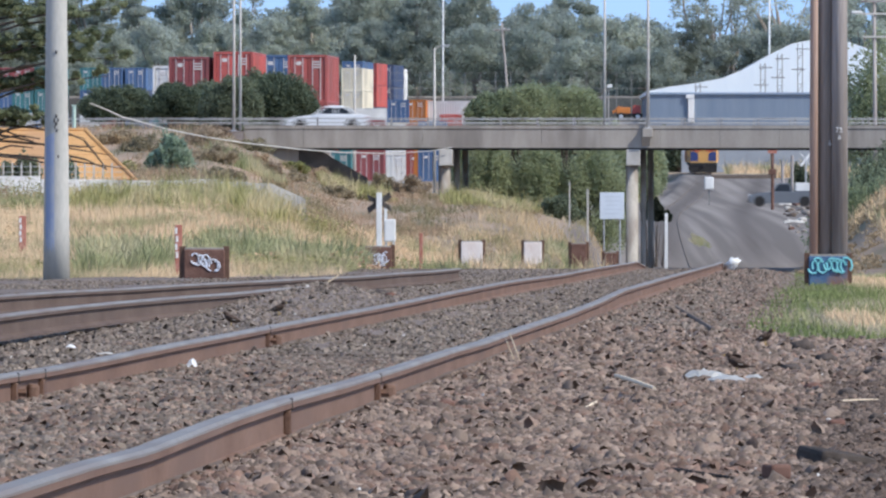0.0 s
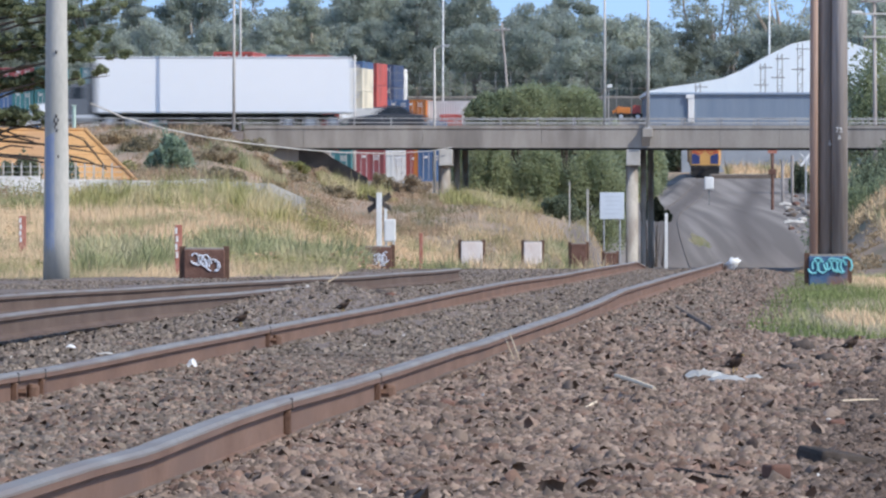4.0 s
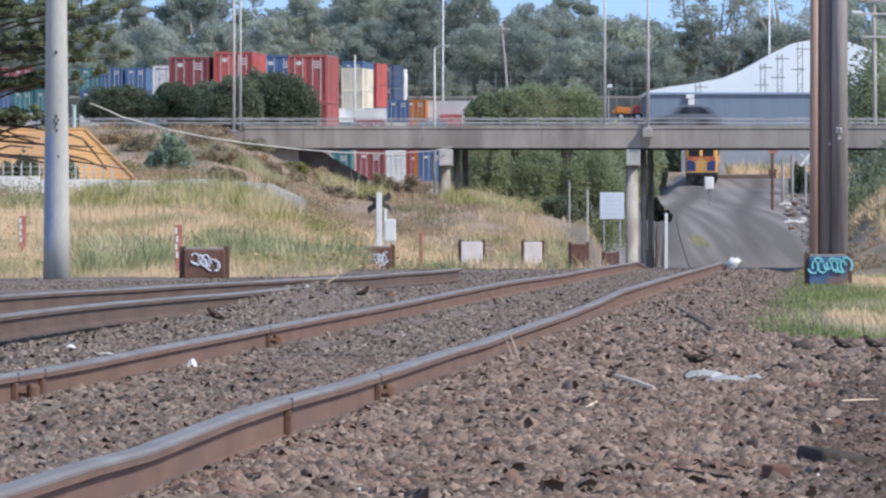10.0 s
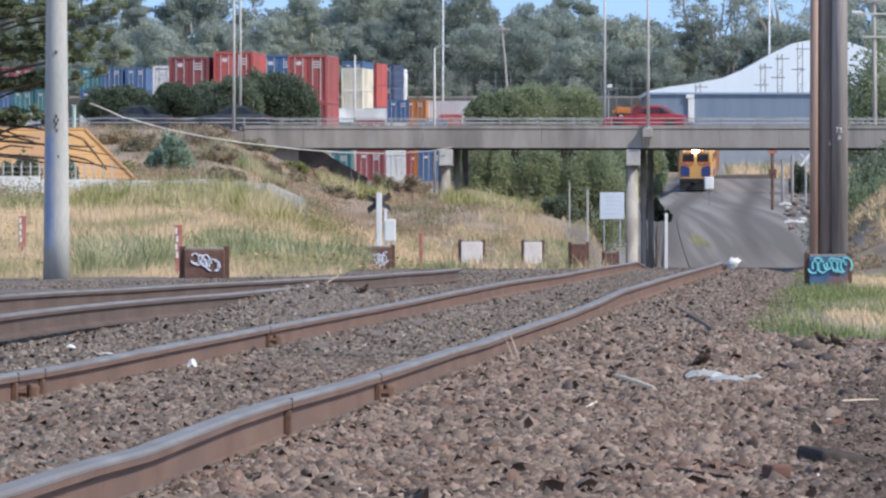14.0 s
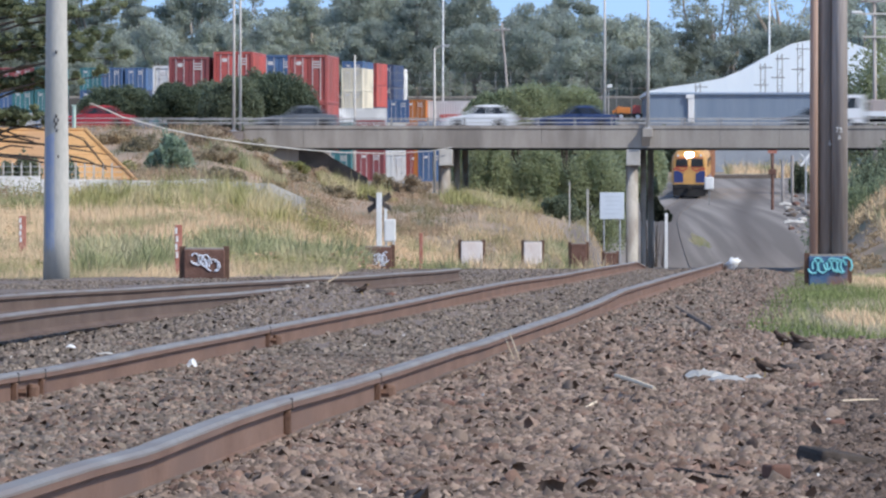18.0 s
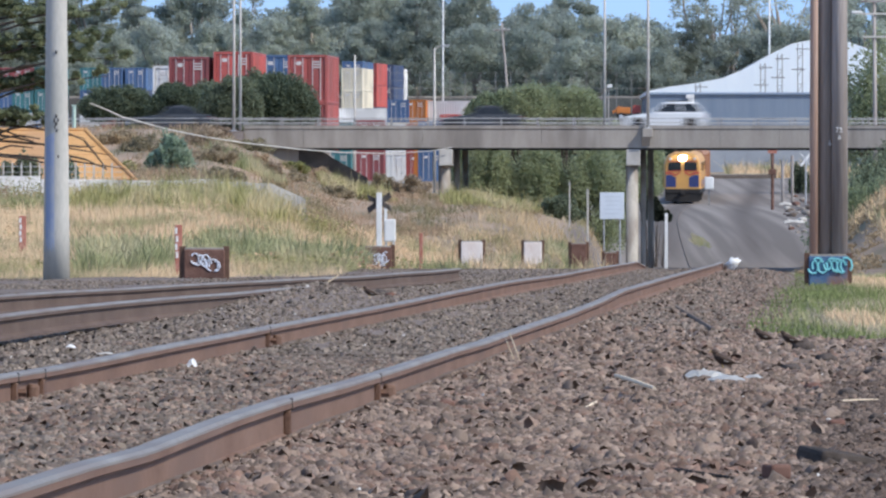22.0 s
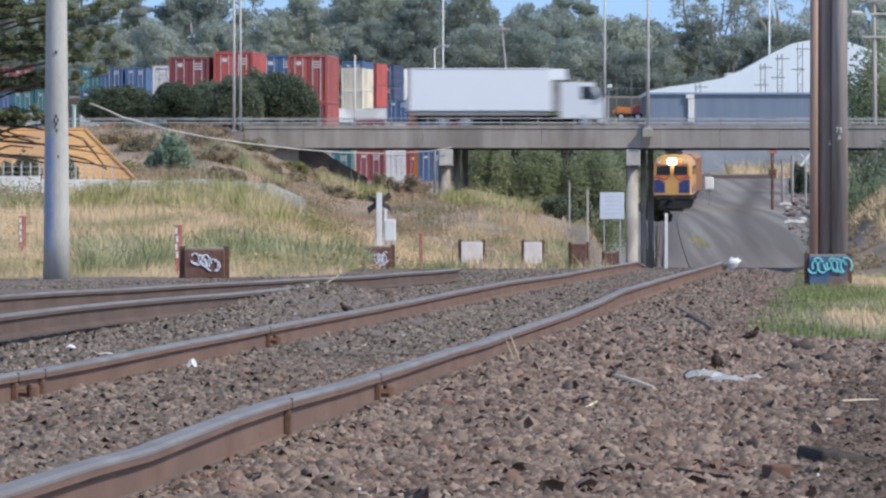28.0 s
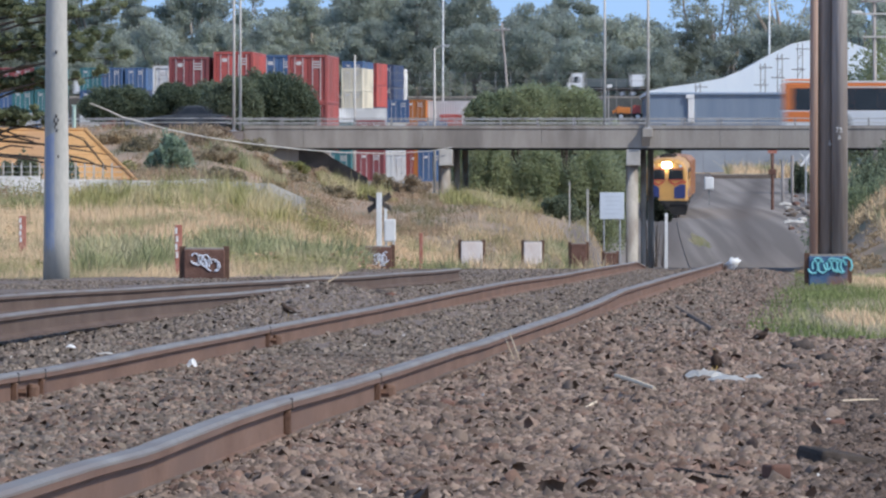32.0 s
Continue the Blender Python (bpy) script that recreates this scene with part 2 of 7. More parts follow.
def main_x(y):
    """Where the main track's middle runs."""
    return np.interp(y, EASE_Y, EASE_X)


def rail_level(y):
    return np.interp(y, EASE_Y, EASE_Z)


def left_bank(y):
    return np.interp(y, (-60, 60, 110, 213, 300, 400, 500, 600, 690, 716, 734, 760, 850, 1437, 2000, 5000),
                     (-0.3, -0.3, -0.16, -0.2, 0.0, 0.75, 1.75, 3.2, 5.9, 6.05, 6.05, 4.6, 2.4, 5.6, 8.5, 9))


def right_bank(y):
    return np.interp(y, (-60, 60, 120, 200, 300, 400, 600, 690, 716, 734, 760, 885, 1437, 2000, 5000),
                     (-0.3, -0.3, -0.27, -0.3, 0.2, 1.3, 2.4, 5.0, 6.05, 6.05, 5.0, 2.6, 6.8, 8.5, 9))


def ground_z(x, y):
    x, y = np.asarray(x, float), np.asarray(y, float)
    c = main_x(y)
    bed = rail_level(y) - np.interp(y, (600, 760), (0.16, 0.07))
    # shoulders widen with the fan of tracks beyond the bridge
    lo = np.interp(y, (0, 150, 230, 280, 440, 500, 700, 725, 800), (4.2, 4.2, 5.2, 6.8, 6.2, 5.0, 3.5, 3.5, 6.0))
    wl = np.interp(y, (0, 250, 450, 700, 725, 800, 1000), (4.0, 6.0, 12, 24, 24, 18, 10))
    ro = np.interp(y, (0, 60, 200, 300, 725, 800), (3.2, 3.2, 5.0, 4.5, 6.5, 9.0))
    wr = np.interp(y, (0, 200, 300, 725, 1000), (1.5, 4.0, 5.0, 10, 8))
    kl = smooth_step(0, 1, (c - lo - x) / wl)
    # near the bridge the cutting side is a bench below a steeper fill
    bench = np.interp((c - lo - x) / wl, (0, 0.075, 0.19, 0.32, 0.60, 0.76, 0.83, 0.95, 1.0), (0, 0.36, 0.46, 0.52, 0.565, 0.74, 0.84, 0.99, 1.0))
    kb = smooth_step(380, 600, y) * (1 - smooth_step(760, 860, y))
    kl = kl * (1 - kb) + bench * kb
    kr = smooth_step(0, 1, (x - c - ro) / wr)
    z = bed + kl * (left_bank(y) - bed) + kr * (right_bank(y) - bed)
    # the cess beside the near track lies a little lower, with a low ballast shoulder before it
    near = 1 - smooth_step(120, 220, y)
    z = z - near * 0.07 * smooth_step(1.6, 3.0, x - c)
    # ballast is packed up against the near rails
    z = z + near * 0.038 * (1 - smooth_step(1.1, 1.6, np.abs(x - c)))
    # beyond the crossing the ground falls away from the track
    z = z - np.interp(y, (1030, 1120, 1300, 1400), (0, 0.9, 0.9, 0)) * smooth_step(1.9, 3.6, c - x) * (1 - smooth_step(12, 20, c - x))
    # a heap of ballast between the two near tracks
    z = z + near * (0.09 * smooth_step(60, 110, y) + 0.16 * smooth_step(96, 120, y) * (1 - smooth_step(121, 127, y))) * np.exp(-((x - c + 2.05) / 0.7) ** 2)
    # an earth bank on the far right verge
    z = z + 3.1 * smooth_step(270, 335, y) * (1 - smooth_step(390, 450, y)) * smooth_step(2.2, 6.6, x - c)
    # the verge about the timber poles lies in a shallow dip
    z = z - 0.14 * smooth_step(140, 190, y) * (1 - smooth_step(230, 270, y)) * smooth_step(1.4, 2.4, x - c)
    # between the rails the stones lie level with the sleepers
    z = z - near * 0.03 * (1 - smooth_step(0.5, 0.68, np.abs(x - c)))
    return z


def ground_at(x, y):
    return float(ground_z(x, y))


def land():
    a = np.concatenate([-np.geomspace(4200, 34, 26), np.arange(-32, -12, 1.0), np.arange(-12, 12, 0.3), np.arange(12, 40, 0.5), np.arange(40, 45, 1.0), np.geomspace(46, 4200, 26)])
    b = np.concatenate([[-400, -150, -60, -20], np.arange(0, 130, 2.0), np.arange(130, 300, 5.0), np.arange(300, 1500, 8.0), np.geomspace(1510, 4900, 20)])
    gx, gy = np.meshgrid(a, b)
    gz = ground_z(gx, gy)
    k = (np.sin(gx * 1.7 + gy * 0.31) + np.sin(gx * 0.9 - gy * 0.17 + 1.3)) * 0.018
    k = k * (1 - smooth_step(500, 700, gy))
    gz = gz + k * np.clip((np.abs(gx - main_x(gy)) - 2.5) / 4, 0, 1)
    v = np.stack([gx, gy, gz], -1).reshape(-1, 3)
    w, h = len(a), len(b)
    i = (np.arange(h - 1)[:, None] * w + np.arange(w - 1)[None, :]).ravel()
    return raw("ground", v, np.stack([i, i + 1, i + w + 1, i + w], 1), M_LAND, smooth=True)


def land_material():
    """Ballast along the tracks, dry grass and earth on the banks."""
    m = mat("trackside_earth", (0.125, 0.10, 0.085), (0.235, 0.19, 0.165), 0.8, 0.95, 0, 0.7, 14, (0.17, 0.135, 0.12))
    nt = m.node_tree
    N, L = nt.nodes, nt.links
    bsdf = N["Principled BSDF"]
    old = bsdf.inputs["Base Color"].links[0].from_socket
    tc = N.new("ShaderNodeTexCoord")
    mp = N.new("ShaderNodeMapping")
    mp.inputs["Scale"].default_value = (0.5, 0.06, 0.5)
    L.new(tc.outputs["Object"], mp.inputs["Vector"])
    ns = N.new("ShaderNodeTexNoise")
    ns.inputs["Scale"].default_value, ns.inputs["Detail"].default_value = 1.0, 6
    L.new(mp.outputs[0], ns.inputs["Vector"])
    ramp = N.new("ShaderNodeValToRGB")
    e = ramp.color_ramp.elements
    e[0].position, e[0].color = 0.38, (0.21, 0.19, 0.11, 1)
    e[1].position, e[1].color = 0.62, (0.49, 0.35, 0.235, 1)
    q = ramp.color_ramp.elements.new(0.48)
    q.color = (0.34, 0.25, 0.17, 1)
    L.new(ns.outputs[0], ramp.inputs["Fac"])
    at = N.new("ShaderNodeAttribute")
    at.attribute_name = "grassy"
    mix = N.new("ShaderNodeMix")
    mix.data_type = "RGBA"
    L.new(at.outputs["Fac"], mix.inputs["Factor"])
    # greyer ash and streaks along the tracks of the yard
    mp2, n2 = N.new("ShaderNodeMapping"), N.new("ShaderNodeTexNoise")
    mp2.inputs["Scale"].default_value = (0.8, 0.004, 0.2)
    mp2.inputs["Rotation"].default_value = (0, 0, 0.028)
    n2.inputs["Scale"].default_value, n2.inputs["Detail"].default_value = 1.0, 6
    L.new(tc.outputs["Object"], mp2.inputs["Vector"])
    L.new(mp2.outputs[0], n2.inputs["Vector"])
    r2 = N.new("ShaderNodeValToRGB")
    r2.color_ramp.elements[0].position, r2.color_ramp.elements[0].color = 0.40, (0.165, 0.145, 0.13, 1)
    r2.color_ramp.elements[1].position, r2.color_ramp.elements[1].color = 0.62, (0.29, 0.258, 0.232, 1)
    L.new(n2.outputs[0], r2.inputs["Fac"])
    at2, mix2 = N.new("ShaderNodeAttribute"), N.new("ShaderNodeMix")
    at2.attribute_name, mix2.data_type = "ashy", "RGBA"
    L.new(at2.outputs["Fac"], mix2.inputs["Factor"])
    L.new(old, mix2.inputs["A"])
    L.new(r2.outputs[0], mix2.inputs["B"])
    # brown strips of oil and brake dust under each line
    at3, mix3, wear = N.new("ShaderNodeAttribute"), N.new("ShaderNodeMix"), N.new("ShaderNodeMath")
    at3.attribute_name, mix3.data_type, wear.operation = "dusted", "RGBA", "MULTIPLY"
    L.new(at3.outputs["Fac"], wear.inputs[0])
    L.new(n2.outputs[0], wear.inputs[1])
    L.new(wear.outputs[0], mix3.inputs["Factor"])
    L.new(mix2.outputs["Result"], mix3.inputs["A"])
    mix3.inputs["B"].default_value = (0.06, 0.046, 0.04, 1)
    L.new(mix3.outputs["Result"], mix.inputs["A"])
    L.new(ramp.outputs[0], mix.inputs["B"])
    L.new(mix.outputs["Result"], bsdf.inputs["Base Color"])
    return m


M_LAND = land_material()
ground = tagged(land(), "dry earth, ballast and straw-coloured grass banks", "ground", kind="structure")
gv = np.empty(len(ground.data.vertices) * 3, np.float32)
ground.data.vertices.foreach_get("co", gv)
gv = gv.reshape(-1, 3)
off = gv[:, 0] - main_x(gv[:, 1])
left_edge = np.interp(gv[:, 1], (0, 184, 198, 230, 400, 800, 1300), (-30, -30, -5.4, -5.6, -6.6, -5, -10))
right_edge = np.interp(gv[:, 1], (0, 88, 97, 230, 330, 800, 1300, 1320), (9, 9, 2.2, 2.3, 5.0, 16, 18, -60))
grassy = np.maximum(smooth_step(0, 1.5, left_edge - off), smooth_step(0, 1.5, off - right_edge))
# bare brown earth high on the bank by the bridge
grassy = grassy * (1 - 0.35 * smooth_step(500, 560, gv[:, 1]) * smooth_step(6.5, 9.5, -off) * (1 - smooth_step(715, 760, gv[:, 1])))
grassy = grassy * (1 - 0.45 * smooth_step(300, 400, gv[:, 1]) * smooth_step(-10.5, -7.5, off) * (off < 0) * (1 - smooth_step(690, 740, gv[:, 1])))
mound = smooth_step(262, 300, gv[:, 1]) * (1 - smooth_step(420, 460, gv[:, 1])) * smooth_step(2.6, 3.4, off)
grassy = np.maximum(grassy, 0.75 * mound)
attr = ground.data.attributes.new("grassy", "FLOAT", "POINT")
attr.data.foreach_set("value", grassy.astype(np.float32))

attr2 = ground.data.attributes.new("ashy", "FLOAT", "POINT")
attr2.data.foreach_set("value", smooth_step(560, 780, gv[:, 1]).astype(np.float32))


gauge = np.zeros(len(gv))
for shift in (0, 5.2, 10.2):
    gauge = np.maximum(gauge, np.exp(-((off - shift) / 0.95) ** 2))
attr3 = ground.data.attributes.new("dusted", "FLOAT", "POINT")
attr3.data.foreach_set("value", (1.1 * gauge * smooth_step(700, 790, gv[:, 1])).astype(np.float32))


# ---- railway
def rail_run(name, pts, parent, worn=True, side=None):
    """One rail: foot, web and head along pts, which give the top of the head; the running surface is a skin of its own."""
    prof = [(-0.065, -0.16), (0.065, -0.16), (0.065, -0.145), (0.012, -0.125), (0.012, -0.045), (0.036, -0.035), (0.036, -0.008), (0.026, 0.0), (-0.026, 0.0), (-0.036, -0.008), (-0.036, -0.035), (-0.012, -0.045), (-0.012, -0.125), (-0.065, -0.145)]
    bm = bmesh.new()
    rows = [[(x + u, y, z + w) for u, w in prof + prof[:1]] for x, y, z in pts]
    sheet(bm, rows)
    r = part(name, bm, side or (M_RAIL if worn else M_YRAIL), parent)
    if worn:
        cap = [(-0.0375, -0.015), (-0.0375, -0.007), (-0.027, 0.002), (0.027, 0.002), (0.0375, -0.007), (0.0375, -0.015)]
        made("running_surface", M_HEAD, r, lambda b: sheet(b, [[(x + u, y, z + w) for u, w in cap] for x, y, z in pts]), "bright worn rail head")
    return r


def dips(y, seed, size):
    """Small dips of old jointed rail."""
    return size * (0.55 * math.sin(y / 4.7 + seed) + 0.3 * math.sin(y / 2.3 + 2 * seed) + 0.35 * math.sin(y / 9.1 + seed))


track = tagged(new("railway_track"), "rusty jointed main track on stone ballast", "railway track", kind="structure")
LEFT_DIP = ((54.7, -0.003), (57.6, -0.009), (60.9, -0.011), (68.7, -0.003), (75.1, -0.003), (82.9, 0.001), (92.4, 0.002), (104.4, 0.003), (119.9, 0.015), (141.0, 0.025), (170.9, -0.007), (191.2, 0.001), (223.0, -0.016))
RIGHT_DIP = ((30.6, 0.004), (31.7, 0.004), (34.1, 0.002), (36.9, -0.009), (38.5, -0.003), (42.1, 0.008), (46.4, 0.009), (51.8, -0.005), (58.5, -0.011), (67.2, -0.012), (72.6, -0.023), (79.0, -0.018), (95.7, -0.021), (109.7, -0.005), (121.6, 0.028), (140.5, 0.02), (166.5, 0.01), (219.1, -0.024))


def rail_line(offset, dip):
    out = []
    for y in [*np.arange(-40, 14, 3.0), *np.arange(14, 130, 0.8), *np.arange(130, 260, 2.5), *np.arange(260, 1400, 12)]:
        z = float(rail_level(y)) + float(np.interp(y, [p[0] for p in dip], [p[1] for p in dip]))
        out.append((float(main_x(y)) + offset, y, z))
    return out


for offset, dip in ((-0.788, LEFT_DIP), (0.788, RIGHT_DIP)):
    line = rail_line(offset, dip)
    rail_run("rail", [p for p in line if p[1] <= 262], track)
    rail_run("rail", [p for p in line if p[1] >= 260], track, False)

siding = tagged(new("siding_track"), "old rusty siding sinking into the ballast", "railway track", kind="structure")
SIDE_D = (20, 60, 81, 94, 103, 113, 126, 140, 161, 185)
SIDE_X = (-5.4, -4.3, -3.63, -3.24, -2.82, -2.33, -1.35, -0.34, 0.75, 1.5)
for offset, last in ((-0.8, 170), (0.8, 120.5)):
    rail_run("rail", [(float(np.interp(y, SIDE_D, SIDE_X)) + offset, y, 0.075 + dips(y, offset, 0.006)) for y in np.arange(-20, last, 1.5)], siding, True, M_RAILD)

# two further tracks of the yard beyond the bridge
for k, (shift, label) in enumerate(((5.2, "yard track beside the main line"), (10.2, "outer yard track"))):
    yard = tagged(new("yard_track"), label, "railway track", kind="structure")
    for o in (-0.788, 0.788):
        rail_run("rail", [(float(main_x(y)) + shift + o, y, float(rail_level(y)) - 0.12) for y in np.arange(770, 1300, 14)], yard, False)


# ---- road bridge over the line
BR_Y, BR_W = 725.0, 10.5           # near face, width
DECK_Z, SOFFIT = 6.08, 5.096
LEFT_END, RIGHT_END = -11.367, 32.809
PIERS = (0.194, 10.915, 21.572)

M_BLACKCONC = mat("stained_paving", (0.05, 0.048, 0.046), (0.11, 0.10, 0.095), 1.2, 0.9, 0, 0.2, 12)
M_GUARD = mat("galvanised_guard_rail", (0.40, 0.39, 0.375), (0.58, 0.57, 0.55), 1.2, 0.6, 0.3, 0, 16, (0.32, 0.30, 0.28))
M_RAILING = mat("dull_grey_steel", (0.22, 0.215, 0.21), (0.34, 0.33, 0.32), 2, 0.7, 0.2, 0, 20)
bridge = tagged(new("road_bridge"), "weathered concrete road bridge over the railway", "bridge", kind="structure")
made("deck", M_CONC, bridge, lambda b: box(b, ((LEFT_END + RIGHT_END) / 2, BR_Y + BR_W / 2, (SOFFIT + 0.45 + DECK_Z - 0.06) / 2), (RIGHT_END - LEFT_END, BR_W - 0.8, DECK_Z - 0.06 - SOFFIT - 0.45)))
for yy, nm in ((BR_Y + 0.2, "near"), (BR_Y + BR_W - 0.2, "far")):
    cuts = [LEFT_END + (RIGHT_END - LEFT_END) * k / 13 for k in range(14)]
    for a, b in zip(cuts, cuts[1:]):
        # fascia panels with narrow joints, a drip edge below and a kerb on top
        fascia = made("fascia_panel", M_CONC, bridge, lambda m: prism(m, [(yy - 0.2, SOFFIT), (yy + 0.2, SOFFIT), (yy + 0.2, 6.38), (yy - 0.26, 6.38), (yy - 0.26, 6.2), (yy - 0.2, 6.14)], "x", a + 0.009, b - 0.009))
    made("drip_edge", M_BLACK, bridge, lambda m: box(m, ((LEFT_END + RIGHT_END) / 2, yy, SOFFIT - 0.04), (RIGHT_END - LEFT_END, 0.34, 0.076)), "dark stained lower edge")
    # steel guard rail
    rail = made("guard_rail", M_GUARD, bridge, lambda m: [prism(m, [(yy - 0.02, h), (yy + 0.02, h), (yy + 0.035, h + 0.025), (yy + 0.02, h + 0.05), (yy - 0.02, h + 0.05), (yy - 0.035, h + 0.025)], "x", LEFT_END - 14, RIGHT_END) for h in (6.52, 6.76)], "galvanised two-bar guard rail")
    x = LEFT_END
    while x < RIGHT_END:
        made("post", M_RAILING, rail, lambda m: box(m, (x, yy + 0.05, 6.6), (0.1, 0.1, 0.48), 0, 0.01))
        x += 2.1
for x in PIERS:
    pier = made("crosshead", M_CONC2, bridge, lambda m: box(m, (x + 0.05, BR_Y + BR_W / 2 - 0.1, SOFFIT - 0.55), (0.8, BR_W - 0.1, 0.94), -0.018, 0.05), "pale concrete crosshead")
    for col_x, col_y, r in ((x - 0.1, BR_Y + 0.9, 0.36), (x + 0.62, BR_Y + 5.0, 0.17), (x + 1.1, BR_Y + 9.2, 0.18)):
        base = ground_at(col_x, col_y) - 0.4
        made("column", M_COLUMN, pier, lambda m: tube(m, [(col_x, col_y, base), (col_x, col_y, base + 0.02), (col_x, col_y, SOFFIT - (1.01 if r > 0.3 else 0.09))], [r * 1.1, r, r], 18), "round concrete column", True)
# sloping abutment under the left end
made("abutment", M_CONC, bridge, lambda m: prism(m, [(LEFT_END - 2, SOFFIT - 0.08), (-8.267, SOFFIT - 0.08), (-8.267, 0.5), (LEFT_END - 2, 0.5)], "y", BR_Y + 0.5, BR_Y + BR_W - 0.5), "concrete abutment wall")

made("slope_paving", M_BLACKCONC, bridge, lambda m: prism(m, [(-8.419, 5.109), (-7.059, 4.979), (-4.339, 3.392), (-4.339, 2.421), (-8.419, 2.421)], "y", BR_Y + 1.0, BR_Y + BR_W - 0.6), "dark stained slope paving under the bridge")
road = tagged(new("road"), "asphalt road on an embankment and the bridge", "road", kind="structure")
made("carriageway", M_ASPHALT, road, lambda m: sheet(m, [[(x, y, DECK_Z) for y in (BR_Y + 0.42, BR_Y + 5.2, BR_Y + BR_W - 0.42)] for x in np.linspace(-760, 760, 60)]))
for k, yy in enumerate((BR_Y + 0.9, BR_Y + 9.6)):
    made("edge_line", M_WHITE, road, lambda m: sheet(m, [[(x, yy + o, DECK_Z + 0.005) for o in (0, 0.12)] for x in (-760, 760)]), "worn white edge line")
made("fill", M_LAND, road, lambda m: [prism(m, [(BR_Y - 1.5, DECK_Z - 0.03), (BR_Y + BR_W + 1.5, DECK_Z - 0.03), (BR_Y + 26, 1.0), (BR_Y - 16, 1.0)], "x", a, b) for a, b in ((-760, LEFT_END - 0.02), (RIGHT_END + 0.02, 760))], "grassed road embankment")
made("outrigger", M_CONC, bridge, lambda m: [box(m, (11.682, BR_Y - 0.28, 5.95), (0.6, 0.5, 0.5), 0, 0.04), prism(m, [(BR_Y - 0.02, 5.2), (BR_Y - 0.5, 5.7), (BR_Y - 0.02, 5.7)], "x", 11.359, 11.811)], "lamp bracket block")


def lamp_post(x, y, z, h, r, label, arm=0.0, material=M_LAMPPOLE, lean=0.0, head=True):
    t = thing("lamp_post", pose(x, y, z), label, "lamp post", "road lamps")
    made("pole", material, t, lambda m: tube(m, [(0, 0, 0), (lean * 0.5, 0, h * 0.5), (lean, 0, h)], [r, r * 0.85, r * 0.6], 8), "", True)
    made("base_plate", M_STEEL, t, lambda m: box(m, (0, 0, 0.03), (r * 4, r * 4, 0.06), 0, 0.01))
    if arm:
        a = made("arm", material, t, lambda m: tube(m, [(lean, 0, h - 0.1), (lean + arm * 0.5, 0, h + 0.15), (lean + arm, 0, h + 0.2)], r * 0.45, 6))
        if head:
            made("lamp_head", M_STEEL, a, lambda m: box(m, (lean + arm * 1.15, 0, h + 0.2), (0.7, 0.28, 0.14), 0, 0.03))
    return t


lamp_post(11.717, 724.72, 6.2, 11, 0.09, "tall pale street lamp post bracketed to the bridge", 2.0)
lamp_post(9.376, 735.9, 6.08, 11, 0.085, "tall grey street lamp post on the bridge", -2.0)
lamp_post(-11.932, 724.0, 6.05, 11, 0.09, "tall grey street lamp post beside the road", 2.0)
lamp_post(-11.77, 736.6, 6.05, 11, 0.085, "tall grey street lamp post beside the road", -2.0)
lamp_post(-6.879, 990, ground_at(-6.879, 990), 13.957 - ground_at(-6.879, 990), 0.11, "thin pale yard lamp post before the containers")
lamp_post(-0.668, 1000, ground_at(-0.668, 1000), 14.626 - ground_at(-0.668, 1000), 0.12, "pale yard mast with a camera arm", 0.7)
lamp_post(0, 1541.2, ground_at(0, 1541.2), 26, 0.13, "tall white yard floodlight mast", 0, M_WHITE)
lamp_post(39.65, 1541.2, ground_at(39.65, 1541.2), 26, 0.15, "tall white yard floodlight mast", 0, M_WHITE)


# ---- poles beside the track
def scribble(name, material, parent, rng, w, h, n, r, depth, slant, up, label):
    """Illegible looping strokes on the face y = depth."""
    for k in range(n):
        cx = (k + 0.5) / n * w - w / 2
        cz = slant * cx + rng.uniform(-0.1, 0.1) * h
        a0 = rng.uniform(0, 6.28)
        span = rng.uniform(3.2, 5.6)
        rr = rng.uniform(0.28, 0.5) * h
        pts = [(cx + rr * 0.75 * math.cos(a0 + span * i / 7), depth, cz + rr * math.sin(a0 + span * i / 7)) for i in range(8)]
        made(name, material, parent, lambda m: tube(m, pts, r, 5), label).location = (0.02, 0, up)


d_lp = 194.419
pole_a = thing("utility_pole", pose(-5.923, d_lp, -0.3), "round pale concrete utility pole beside the siding", "utility pole")
made("shaft", M_POLE, pole_a, lambda m: tube(m, [(0, 0, 0), (0, 0, 1.0), (0.0, 0, 4.6), (0, 0, 10.5)], [0.205, 0.195, 0.16, 0.12], 24), "", True)
made("crossarm", M_WOOD, pole_a, lambda m: box(m, (0, -0.16, 9.8), (2.2, 0.11, 0.11), 0, 0.01))
M_TAG = mat("faded_blue_spray_paint", (0.42, 0.45, 0.50), (0.24, 0.31, 0.50), 3.5, 0.7, 0, 0, 18, (0.46, 0.47, 0.47), stretch=(1, 1, 0.5))
M_TAGD = paint("black_marker", (0.03, 0.03, 0.035), 0.6)
made("paint_stain", M_TAG, pole_a, lambda m: sheet(m, [[(0.198 * math.cos(a), 0.198 * math.sin(a), 0.5 + 0.14 * k + 0.05 * math.sin(3 * a + k)) for a in np.linspace(-2.5, -1.7, 8)] for k in range(14)]), "faded blue spray paint")
for k, (x, z) in enumerate(((-0.03, 2.55), (0.0, 2.62), (0.03, 2.56), (0.0, 2.5), (-0.02, 2.45), (0.01, 2.4), (0.03, 2.0), (0, 3.6))):
    made("marking", M_TAGD, pole_a, lambda m: box(m, (x, -0.182 + 0.35 * x * x, z), (0.02 + 0.01 * (k % 2), 0.01, 0.05), 0), "small black mark")


